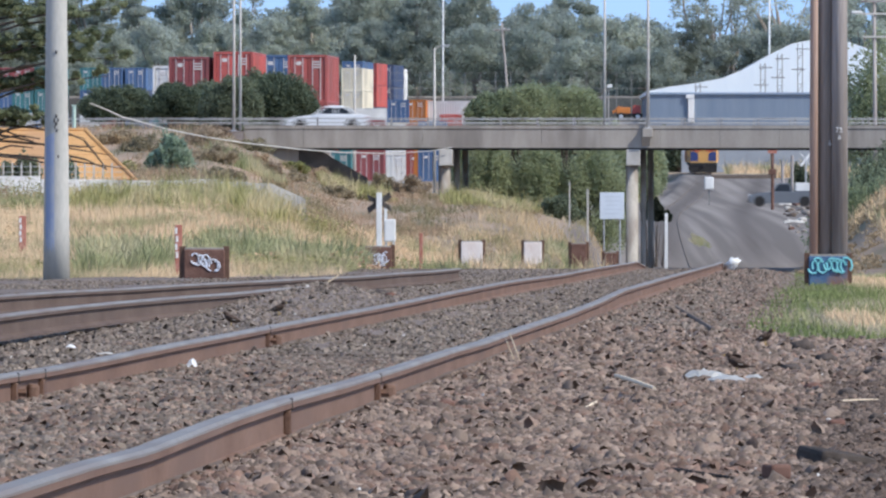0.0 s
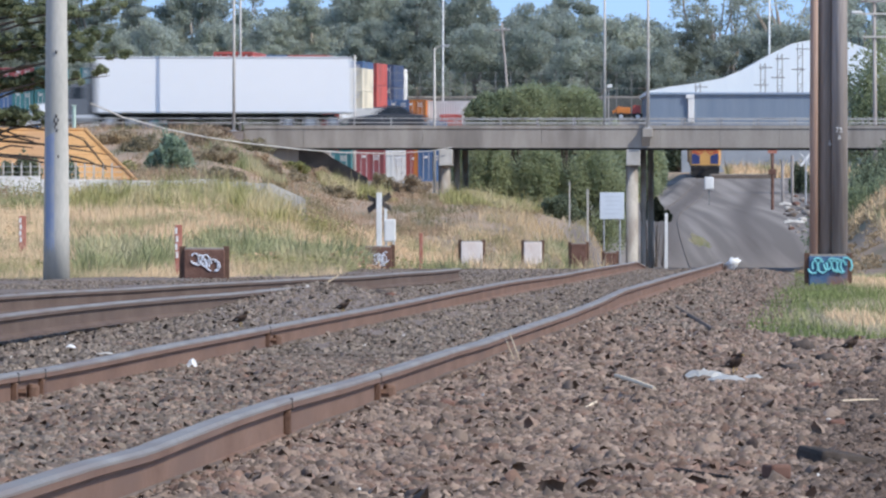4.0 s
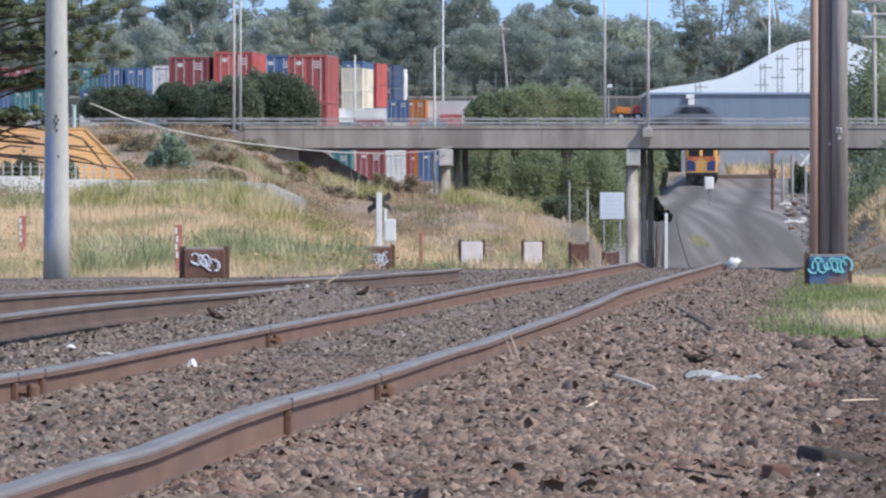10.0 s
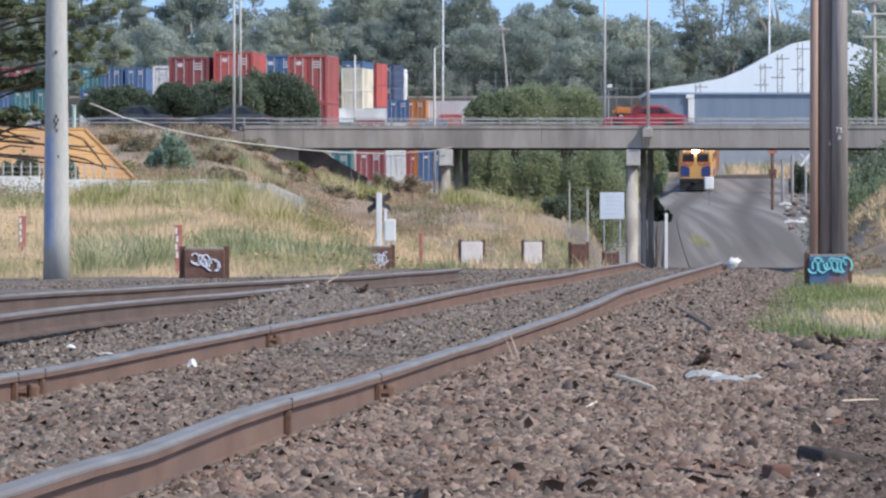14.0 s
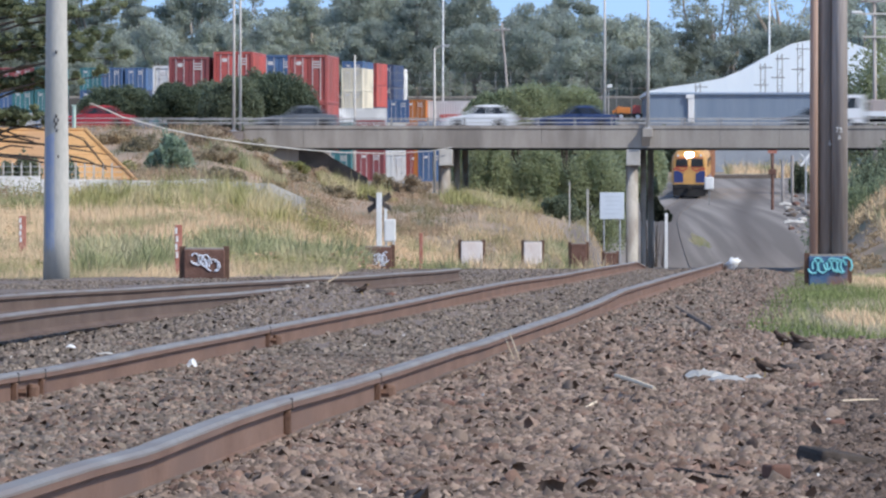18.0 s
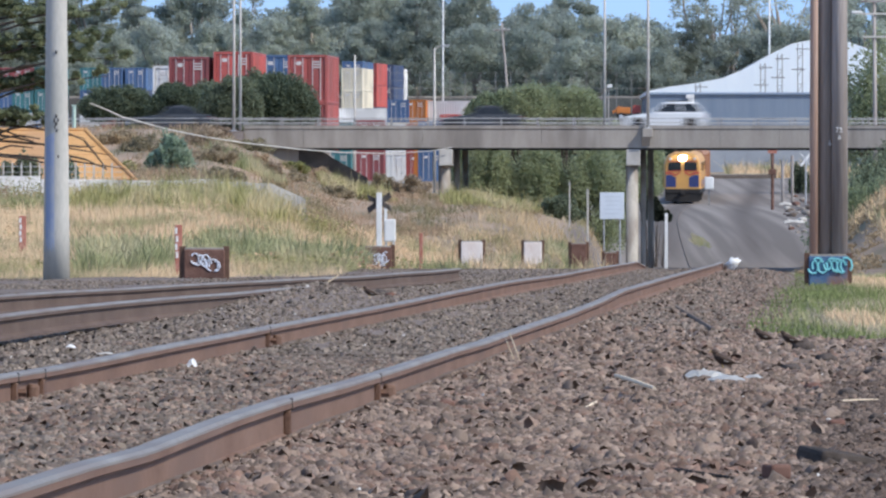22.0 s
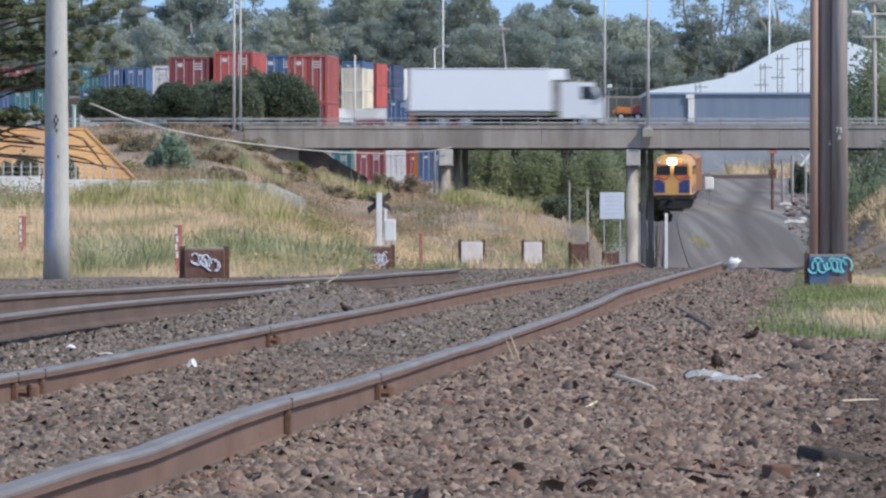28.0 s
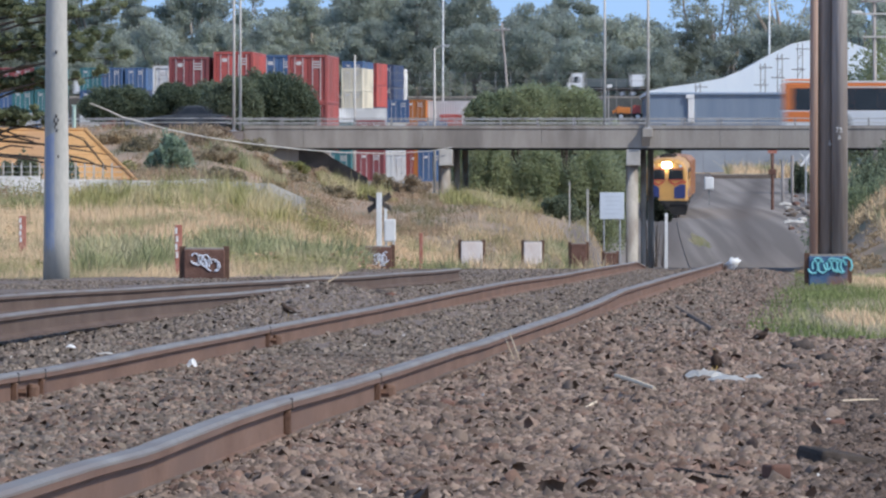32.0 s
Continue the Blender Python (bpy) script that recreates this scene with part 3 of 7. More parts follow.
def footing_block(name, x, y, w, h, mat_face, label, posts=True, sink=0.06, tag=None):
    """A pole's old footing: a concrete block held between two channel irons."""
    z = ground_at(x, y)
    t = thing(name, pose(x, y, z - sink), label, "footing block", "footing blocks along the line")
    made("block", mat_face, t, lambda m: box(m, (0, 0, (h + sink) / 2), (w * 0.88, w * 0.7, h + sink), 0, 0.02))
    made("cap", M_CONC, t, lambda m: box(m, (0, 0, h + sink + 0.012), (w * 0.84, w * 0.66, 0.03), 0, 0.008), "worn concrete top")
    if posts:
        for s in (-1, 1):
            made("channel_iron", M_IRON, t, lambda m: [box(m, (s * w * 0.47, -w * 0.2, (h + 0.05 + sink) / 2), (0.07, 0.1, h + 0.05 + sink), 0, 0.006), box(m, (s * w * 0.47, -w * 0.27, (h + 0.05 + sink) / 2), (0.1, 0.02, h + 0.05 + sink), 0, 0.004)], "rusty channel iron")
    if tag:
        scribble("graffiti_stroke", tag[0], t, tag[1], w * 0.52, h * 0.5, 9, 0.012, -w * 0.35 - 0.012, tag[2], h * 0.56 + sink, "illegible spray-painted stroke")
    return t


M_BLOCKR = mat("rust_stained_block", (0.12, 0.06, 0.045), (0.23, 0.13, 0.10), 4, 0.9, 0, 0.2, 25, (0.09, 0.05, 0.04))
M_BLOCKP = mat("pink_grey_block", (0.72, 0.60, 0.53), (0.86, 0.80, 0.75), 3, 0.9, 0, 0.2, 25, (0.50, 0.33, 0.27))
M_BLOCKB = mat("blue_painted_block", (0.05, 0.11, 0.20), (0.10, 0.19, 0.31), 5, 0.75, 0, 0.15, 30, (0.22, 0.13, 0.10))
M_TAGW = paint("white_spray_paint", (0.75, 0.78, 0.85), 0.6)
M_TAGC = paint("cyan_spray_paint", (0.20, 0.62, 0.66), 0.6)
rngb = random.Random(11)
for at_x, at_y, w, h, mm, lab, tg in (
        (-3.654, 194.419, 0.71, 0.45, M_BLOCKR, "rust-brown footing block with a white scrawl", (M_TAGW, rngb, -0.35)),
        (-1.405, 272, 0.691, 0.606, M_BLOCKR, "dark footing block below the signal post", (M_TAGW, rngb, 0.2)),
        (0.681, 300, 0.575, 0.266, M_BLOCKP, "pale pink-grey footing block in dry grass", None),
        (2.195, 310, 0.497, 0.24, M_BLOCKP, "pale footing block in dry grass", None),
        (3.528, 330, 0.47, 0.17, M_BLOCKR, "brown footing block beside the line", None),
        (4.746, 360, 0.417, -0.13, M_BLOCKR, "dark footing block beside the line", None)):
    # from the third one on h is the level of its top
    h = h if at_y < 280 else h - ground_at(at_x, at_y)
    footing_block("footing_block", at_x, at_y, w, h, mm, lab, True, 0.1, tg)

# the wooden pole group in its blue block
d_rp = 200.988
blue_block = footing_block("footing_block", 6.097, d_rp, 0.698, 0.466, M_BLOCKB, "blue painted footing block with a cyan scrawl", True, 0.06)
scribble("graffiti_stroke", M_TAGC, blue_block, random.Random(3), 0.60, 0.26, 8, 0.018, -0.266, 0.0, 0.37, "illegible cyan stroke")
trio = thing("timber_pole_group", pose(6.097, d_rp, -0.3), "three weathered timber poles bound side by side", "utility pole")
made("pole", M_WOODR, trio, lambda m: tube(m, [(-0.225, 0.0, 0.0), (-0.215, 0.0, 5), (-0.21, 0.0, 11)], [0.07, 0.065, 0.055], 14), "slim reddish pole", True)
# the middle pole's shade is partly put into its darker timber colour
made("pole", M_MIDW, trio, lambda m: tube(m, [(-0.02, 0.1, 0.0), (-0.01, 0.1, 5), (-0.01, 0.1, 11)], [0.15, 0.135, 0.12], 18), "brown-grey pole", True)
made("pole", M_WOOD, trio, lambda m: tube(m, [(0.185, -0.08, 0.0), (0.185, -0.08, 5), (0.185, -0.08, 11)], [0.13, 0.122, 0.11], 16), "grey sunlit pole", True)


def lettering(words, parent, material, x, y, z, size, label):
    """Built-in letters as a thin mesh, facing -y."""
    cu = bpy.data.curves.new("lettering", "FONT")
    cu.body, cu.size, cu.extrude, cu.align_x = words, size, 0.004, "CENTER"
    tmp = bpy.data.objects.new("lettering", cu)
    me = bpy.data.meshes.new_from_object(tmp)
    bpy.data.objects.remove(tmp)
    me.materials.append(material)
    ob = new("lettering", me)
    ob.parent = parent
    ob.matrix_basis = pose(x, y, z, 90, 0, 0)
    return tagged(ob, label)


lettering("73", trio, M_WHITE, 0.17, -0.215, 2.42, 0.115, "white painted pole number")
lettering("6", trio, M_WHITE, 0.18, -0.215, 2.31, 0.10, "white painted pole number")
lettering("6", trio, M_WHITE, 0.03, -0.062, 2.21, 0.11, "white painted pole number")


# ---- train
M_LOCO_Y = paint("locomotive_gold", (0.68, 0.36, 0.10), 0.45, 0.25)
M_LOCO_O = paint("locomotive_orange", (0.44, 0.22, 0.12), 0.6, 0.3)
M_LOCO_R = paint("locomotive_red", (0.55, 0.08, 0.04), 0.4, 0.2)
M_LOCO_B = paint("locomotive_blue", (0.025, 0.04, 0.16), 0.35, 0.2)
M_BEAM = glow("headlight", (1.0, 0.94, 0.84), 45.0)


def locomotive():
    """Nose towards -y; the rail head is z = 0."""
    t = thing("locomotive", pose(0, 0, 0), "gold and blue diesel locomotive with lit headlight", "locomotive")
    half = [(1.48, 1.15), (1.48, 3.1), (1.40, 3.5), (1.15, 3.86), (0.7, 4.06), (0, 4.14)]
    prof = [(-x, z) for x, z in half] + [(x, z) for x, z in half[-2::-1]]
    made("hood", M_LOCO_Y, t, lambda m: prism(m, prof, "y", 0.9, 17.2), "gold body side")

    def cab(m):
        rows = []
        for y, k, dz in ((0.92, 1.0, 0.0), (0.4, 0.985, -0.02), (0.12, 0.95, -0.1), (0.0, 0.88, -0.22)):
            rows.append([(x * k, y, 1.15 + (z - 1.15) * (1 + dz / 3)) for x, z in prof])
        sheet(m, rows)
        m.faces.new([m.verts.new(p) for p in rows[-1]])
    c = made("cab", M_LOCO_Y, t, cab, "gold rounded cab front")
    for s in (-1, 1):
        w = made("windscreen", M_GLASS, c, lambda m: prism(m, [(s * 0.12, 2.62), (s * 1.15, 2.62), (s * 1.12, 3.25), (s * 0.15, 3.32)], "y", -0.03, 0.15))
        [made("windscreen_frame", M_LOCO_R, c, lambda m: box(m, (s * 0.63, q, z), (1.1, 0.06, 0.06))) for q, z in ((-0.02, 2.59), (0.0, 3.36))]
        made("nose_panel", M_LOCO_B, c, lambda m: prism(m, [(s * 0.52, 1.3), (s * 1.3, 1.3), (s * 1.31, 2.25), (s * 0.98, 2.28), (s * 0.52, 2.05)], "y", -0.022, 0.2), "dark blue nose panel")
        made("belt", M_LOCO_R, c, lambda m: prism(m, [(s * 0.2, 2.42), (s * 0.55, 2.18), (s * 1.02, 2.36), (s * 1.34, 2.36), (s * 1.36, 2.5), (s * 0.95, 2.5), (s * 0.55, 2.32), (s * 0.2, 2.55)], "y", -0.028, 0.2), "red belt line")
        made("marker_lamp", M_HEADLAMP, c, lambda m: tube(m, [(s * 0.95, -0.06, 3.55), (s * 0.95, 0.1, 3.55)], 0.1, 10))
        made("buffer_beam_step", M_BLACK, t, lambda m: [box(m, (s * 1.2, 0.1, 0.62 - 0.25 * k), (0.4, 0.3, 0.05)) for k in range(2)])
        made("handrail", M_LOCO_Y, t, lambda m: tube(m, [(s * 1.52, 0.95, 1.3), (s * 1.56, 0.95, 1.5), (s * 1.56, 0.95, 3.0), (s * 1.52, 0.95, 3.1)], 0.025, 6))
        made("side_window", M_GLASS, t, lambda m: box(m, (s * 1.485, 1.9, 2.95), (0.02, 1.0, 0.55)))
        made("side_stripe", M_LOCO_B, t, lambda m: box(m, (s * 1.485, 9.5, 1.55), (0.02, 15.0, 0.55)))
        for k in range(6):
            made("louvre", M_BLACK, t, lambda m: box(m, (s * 1.485, 5.0 + 1.9 * k, 2.9), (0.024, 1.1, 0.7)))
    made("headlight", M_BEAM, c, lambda m: [tube(m, [(x, -0.16, 3.62), (x, 0.1, 3.62)], 0.2, 14) for x in (-0.13, 0.13)], "bright twin headlight")
    made("headlight_housing", M_LOCO_Y, c, lambda m: box(m, (0, 0.08, 3.62), (0.8, 0.34, 0.46), 0, 0.08))
    made("horn", M_BLACK, t, lambda m: [tube(m, [(x, 1.0, 4.2), (x, 1.5, 4.22)], [0.09, 0.03], 8) for x in (-0.4, -0.2)])
    made("exhaust", M_BLACK, t, lambda m: box(m, (0, 6.0, 4.18), (0.5, 0.9, 0.2), 0, 0.03))
    made("radiator_fan", M_BLACK, t, lambda m: tube(m, [(0, 11, 4.05), (0, 11, 4.25)], 0.55, 16))
    made("underframe", M_BLACK, t, lambda m: [box(m, (0, 8.7, 0.98), (2.8, 17.0, 0.32)), box(m, (0, 8.7, 0.6), (2.3, 4.5, 0.6), 0, 0.08)])
    # pilot plate is full width and low: its black also stands in for shadow
    made("headstock", M_BLACK, t, lambda m: [box(m, (0, 0.05, 0.98), (2.7, 0.3, 0.34), 0, 0.03), prism(m, [(-1.35, 0.14), (1.35, 0.14), (1.4, 0.9), (-1.4, 0.9)], "y", -0.05, 0.12)])
    made("coupler", M_BLACK, t, lambda m: [box(m, (0, -0.3, 0.88), (0.26, 0.7, 0.28), 0, 0.04), box(m, (0, -0.6, 0.88), (0.36, 0.2, 0.34), 0, 0.05)])
    for yb in (3.3, 14.0):
        bg = made("bogie", M_BLACK, t, lambda m: [box(m, (s * 1.05, yb, 0.52), (0.14, 4.2, 0.28), 0, 0.03) for s in (-1, 1)] + [box(m, (0, yb, 0.55), (2.0, 0.5, 0.25))])
        for dy in (-1.5, 0, 1.5):
            made("wheelset", M_IRON, bg, lambda m: [tube(m, [(s * 0.76, yb + dy, 0.5), (s * 0.88, yb + dy, 0.5)], 0.5, 18) for s in (-1, 1)] + [tube(m, [(-0.76, yb + dy, 0.5), (0.76, yb + dy, 0.5)], 0.09, 8)])
    return t


def wagon(body, label):
    t = thing("freight_wagon", pose(0, 0, 0), label, "freight wagon", "train wagons")
    b = made("body", body, t, lambda m: prism(m, [(-1.4, 1.1), (1.4, 1.1), (1.42, 3.7), (1.1, 4.0), (0, 4.12), (-1.1, 4.0), (-1.42, 3.7)], "y", 0.5, 14.5), "brown-orange louvred side")
    for s in (-1, 1):
        for k in range(14):
            made("rib", body, b, lambda m: box(m, (s * 1.43, 1.0 + k, 2.4), (0.05, 0.1, 2.5)))
    made("underframe", M_BLACK, t, lambda m: [box(m, (0, 7.5, 0.95), (2.5, 14.6, 0.28)), box(m, (0, -0.1, 0.9), (0.25, 1.2, 0.25))])
    for yb in (2.6, 12.4):
        bg = made("bogie", M_BLACK, t, lambda m: [box(m, (s * 1.0, yb, 0.5), (0.13, 2.6, 0.28), 0, 0.03) for s in (-1, 1)])
        for dy in (-0.9, 0.9):
            made("wheelset", M_IRON, bg, lambda m: [tube(m, [(s * 0.76, yb + dy, 0.46), (s * 0.88, yb + dy, 0.46)], 0.46, 16) for s in (-1, 1)] + [tube(m, [(-0.76, yb + dy, 0.46), (0.76, yb + dy, 0.46)], 0.08, 8)])
    return t


loco = locomotive()
second_loco = copy_thing(loco, pose(0, 18, 0))
tagged(second_loco, "orange-gold trailing diesel locomotive", "locomotive")
wagons = [wagon(M_LOCO_O, "orange-brown louvred freight wagon")]
wagons += [copy_thing(wagons[0], pose(0, 20 * k, 0)) for k in (2, 3)]
for o in second_loco.children_recursive:
    if o.name.startswith("headlight") and "housing" not in o.name:
        o.data = o.data.copy()
        o.data.materials[0] = M_HEADLAMP
        tagged(o, "unlit twin headlight")


# ---- road vehicles: nose towards -x, wheels on z = 0
def wheel(t, x, y, r, s):
    w = made("wheel", M_TYRE, t, lambda m: tube(m, [(x, y - 0.1, r), (x, y - 0.09, r), (x, y + 0.09, r), (x, y + 0.1, r)], [r * 0.88, r, r, r * 0.88], 18))
    made("rim", M_CHROME, w, lambda m: tube(m, [(x, y + s * 0.085, r), (x, y + s * 0.108, r)], [r * 0.62, r * 0.55], 14))
    return w


def car(style, body, label):
    kind = {"sedan": "sedan", "suv": "suv", "ute": "pickup truck", "van": "van", "hatch": "hatchback"}[style]
    t = thing(kind.replace(" ", "_"), pose(0, 0, 0), label, kind, "cars on the road")
    n = {"sedan": 4.75, "suv": 4.8, "ute": 5.3, "van": 4.9, "hatch": 4.2}[style] / 2
    w, r = (0.9, 0.32) if style in ("sedan", "hatch") else (0.94, 0.37)
    belt, roof = {"sedan": (0.95, 1.44), "suv": (1.06, 1.66), "ute": (1.12, 1.8), "van": (1.2, 1.98), "hatch": (0.95, 1.48)}[style]
    low = 0.24
    hood = belt - 0.12
    ws, rf, rr, re = {"sedan": (-0.75, -0.1, 1.05, 1.75), "suv": (-0.85, -0.1, 1.75, 2.25), "ute": (-1.0, -0.35, 0.55, 0.85), "van": (-1.75, -1.0, 2.2, 2.4), "hatch": (-0.8, -0.15, 1.25, 1.95)}[style]
    tail = belt if style != "ute" else belt - 0.12
    lower = [(-n, low + 0.12), (-n + 0.05, belt - 0.35), (-n + 0.22, hood - 0.08), (ws, belt - 0.02), (re, belt), (n - 0.08, tail - 0.03), (n, tail - 0.3), (n - 0.03, low + 0.1), (n - 0.2, low), (-n + 0.2, low)]

    def shell(m):
        rows = []
        for y, k in ((-w, 0.0), (-w * 0.99, 0.4), (-w * 0.93, 1.0), (w * 0.93, 1.0), (w * 0.99, 0.4), (w, 0.0)):
            rows.append([(x * (0.985 + 0.015 * k), y, z if z < belt - 0.3 else z - 0.05 * (1 - k)) for x, z in lower + lower[:1]])
        sheet(m, rows)
        for q in (rows[0], rows[-1]):
            m.faces.new([m.verts.new(p) for p in q[:-1]])
    b = made("body", body, t, shell, "", False)

    def house(m):
        a = [(ws, belt - 0.04), (rf, roof - 0.06), (rf + 0.25, roof), (rr - 0.25, roof), (rr, roof - 0.05), (re, belt - 0.04)]
        rows = [[(x, s * (w * 0.96 if z < belt else w * 0.74), z) for x, z in a] for s in (-1, 1)]
        sheet(m, [rows[0], [(x, y * 0.96, z + (0.02 if z > belt else 0)) for x, y, z in rows[0]], [(x, y * 0.96, z + (0.02 if z > belt else 0)) for x, y, z in rows[1]], rows[1]])
        for q in rows:
            m.faces.new([m.verts.new(p) for p in q])
    made("cabin", body, t, house)
    # glass a little proud of the pillars
    k1, k2 = 0.16, 0.86

    def lean(z):
        return w * (0.96 - 0.22 * (z - belt) / (roof - belt)) + 0.006
    zs, ze = belt + 0.03, roof - 0.1
    mid = (rf + rr) / 2 + 0.05
    f1, f2 = ws + (rf - ws) * k1 + 0.14, ws + (rf - ws) * k2 + 0.12
    b1, b2 = re - (re - rr) * k1 - 0.14, re - (re - rr) * k2 - 0.1
    for s in (-1, 1):
        panes = ((f1, mid - 0.05, f2, mid - 0.05), (mid + 0.05, b1, mid + 0.05, b2)) if style != "ute" else ((f1, b1, f2, b2),)
        for x1, x2, x3, x4 in panes:
            made("side_window", M_GLASS, t, lambda m: sheet(m, [[(x1, s * lean(zs), zs), (x2, s * lean(zs), zs)], [(x3, s * lean(ze), ze), (x4, s * lean(ze), ze)]]))
        made("headlight", M_HEADLAMP, b, lambda m: box(m, (-n + 0.14, s * (w - 0.26), belt - 0.3), (0.2, 0.36, 0.15), 0, 0.03))
        made("tail_light", M_REDLAMP, b, lambda m: box(m, (n - 0.06, s * (w - 0.17), belt - 0.22), (0.14, 0.26, 0.2), 0, 0.02))
        made("mirror", body, b, lambda m: box(m, (ws + 0.3, s * (w + 0.08), belt + 0.06), (0.12, 0.2, 0.14), 0, 0.03))
        for x in (-n + 0.85, n - 0.95):
            wheel(t, x, s * (w - 0.12), r, s)
            made("wheel_arch", M_BLACK, b, lambda m: tube(m, [(x, s * (w - 0.2), r), (x, s * (w + 0.004), r)], r * 1.14, 18))
    for x1, x2, nm in ((ws, rf, "windscreen"), (re, rr, "rear_window")):
        o = -0.012 if nm == "windscreen" else 0.012
        made(nm, M_GLASS, t, lambda m: sheet(m, [[(x1 + (x2 - x1) * k + o, s * w * (0.96 - 0.22 * k) * 0.88, belt - 0.04 + (roof - 0.02 - belt) * k + 0.008) for s in (-1, 1)] for k in (0.12, 0.9)]))
    made("bumper", M_BLACK, b, lambda m: [box(m, (s * (n - 0.03), 0, low + 0.16), (0.14, w * 1.7, 0.16), 0, 0.03) for s in (-1, 1)])
    if style == "ute":
        made("tray", M_BLACK, t, lambda m: box(m, ((re + n) / 2, 0, belt - 0.16), (n - re - 0.2, w * 1.7, 0.1)))
        made("tray_side", body, t, lambda m: [box(m, ((re + n) / 2 + 0.02, s * (w - 0.05), belt - 0.02), (n - re - 0.1, 0.08, 0.2), 0, 0.02) for s in (-1, 1)])
    if style == "suv":
        made("roof_rail", M_BLACK, t, lambda m: [tube(m, [(rf + 0.3, s * w * 0.66, roof + 0.06), (rr - 0.3, s * w * 0.66, roof + 0.06)], 0.025, 6) for s in (-1, 1)])
    return t


def tray_truck():
    """A light cab-over truck, nose towards -x, its middle at x = 0."""
    t = thing("light_truck", pose(0, 0, 0), "white light truck with a loaded flat tray", "truck", "trucks on the road")
    c = made("cab", C_WHITE, t, lambda m: prism(m, [(-3.2, 0.45), (-1.35, 0.45), (-1.35, 2.08), (-2.45, 2.08), (-3.0, 1.3), (-3.2, 1.05)], "y", -0.92, 0.92))
    made("windscreen", M_GLASS, c, lambda m: sheet(m, [[(-2.985, y, 1.34) for y in (-0.8, 0.8)], [(-2.55, y, 1.98) for y in (-0.78, 0.78)]]))
    for s in (-1, 1):
        made("side_window", M_GLASS, c, lambda m: prism(m, [(-2.7, 1.3), (-1.7, 1.3), (-1.7, 1.9), (-2.35, 1.9)], "y", s * 0.92 - 0.012, s * 0.92 + 0.012))
        made("headlight", M_HEADLAMP, c, lambda m: box(m, (-3.17, s * 0.68, 0.8), (0.08, 0.3, 0.18), 0, 0.02))
        made("tray_side", C_WHITE, t, lambda m: box(m, (1.0, s * 0.95, 0.98), (4.5, 0.05, 0.3), 0, 0.01), "white dropside")
        for x in (-2.3, 1.7):
            wheel(t, x, s * 0.85, 0.36, s)
    made("tray", M_RAILING, t, lambda m: box(m, (1.0, 0, 0.84), (4.5, 1.9, 0.1)))
    made("chassis", M_BLACK, t, lambda m: box(m, (0.2, 0, 0.6), (5.6, 0.8, 0.25)))
    made("load", M_TILE_GREY, t, lambda m: [box(m, (-0.5, 0, 1.35), (1.2, 1.6, 0.9), 0, 0.06), box(m, (0.75, 0.1, 1.3), (1.0, 1.5, 0.8), 0.1, 0.05)], "dusty brown-grey load")
    made("tail_box", C_WHITE, t, lambda m: box(m, (2.75, 0, 1.22), (0.9, 1.8, 0.35), 0, 0.04), "white tail box")
    return t


M_TILE_GREY = paint("dusty_crates", (0.40, 0.34, 0.32), 0.8)
C_WHITE, C_SILVER, C_GREY = paint("car_white", (0.78, 0.79, 0.8), 0.25, 0.05), paint("car_silver", (0.42, 0.44, 0.46), 0.3, 0.05, 0.3), paint("car_grey", (0.16, 0.17, 0.185), 0.3, 0.05, 0.2)
C_BLACK, C_BLUE, C_RED = paint("car_black", (0.05, 0.053, 0.06), 0.25, 0.05), paint("car_blue", (0.025, 0.05, 0.14), 0.25, 0.05), paint("car_red", (0.42, 0.03, 0.04), 0.25, 0.05)


M_TRUCKW = paint("clean_white_panels", (0.86, 0.875, 0.89), 0.35, 0.04)


def box_body(m, x0, x1, w, z0, z1):
    box(m, ((x0 + x1) / 2, 0, (z0 + z1) / 2), (x1 - x0, w, z1 - z0), 0, 0.05)


def truck_cab(t, x0, body, h=2.95, back=1.9):
    """A cab whose front face stands at x0."""
    c = made("cab", body, t, lambda m: prism(m, [(x0, 0.75), (x0 + back, 0.75), (x0 + back, h), (x0 + 0.62, h), (x0 + 0.14, 2.0), (x0, 1.7)], "y", -1.15, 1.15))
    made("windscreen", M_GLASS, c, lambda m: sheet(m, [[(x0 + 0.155, y, 2.02) for y in (-1.0, 1.0)], [(x0 + 0.45, y * 0.95, h - 0.2) for y in (-1.0, 1.0)]]))
    for s in (-1, 1):
        made("side_window", M_GLASS, c, lambda m: prism(m, [(x0 + 0.5, 1.85), (x0 + 1.35, 1.85), (x0 + 1.35, 2.6), (x0 + 0.72, 2.6)], "y", s * 1.15 - 0.012, s * 1.15 + 0.012))
        made("headlight", M_HEADLAMP, c, lambda m: box(m, (x0 + 0.02, s * 0.85, 1.0), (0.08, 0.35, 0.2), 0, 0.02))
        made("mirror", M_BLACK, c, lambda m: box(m, (x0 + 0.2, s * 1.32, 2.2), (0.08, 0.22, 0.5), 0, 0.02))
    made("bumper", body, c, lambda m: box(m, (x0 + 0.1, 0, 0.6), (0.3, 2.3, 0.35), 0, 0.04))


def truck_wheels(t, xs, r=0.5):
    for x in xs:
        for s in (-1, 1):
            wheel(t, x, s * 1.05, r, s)


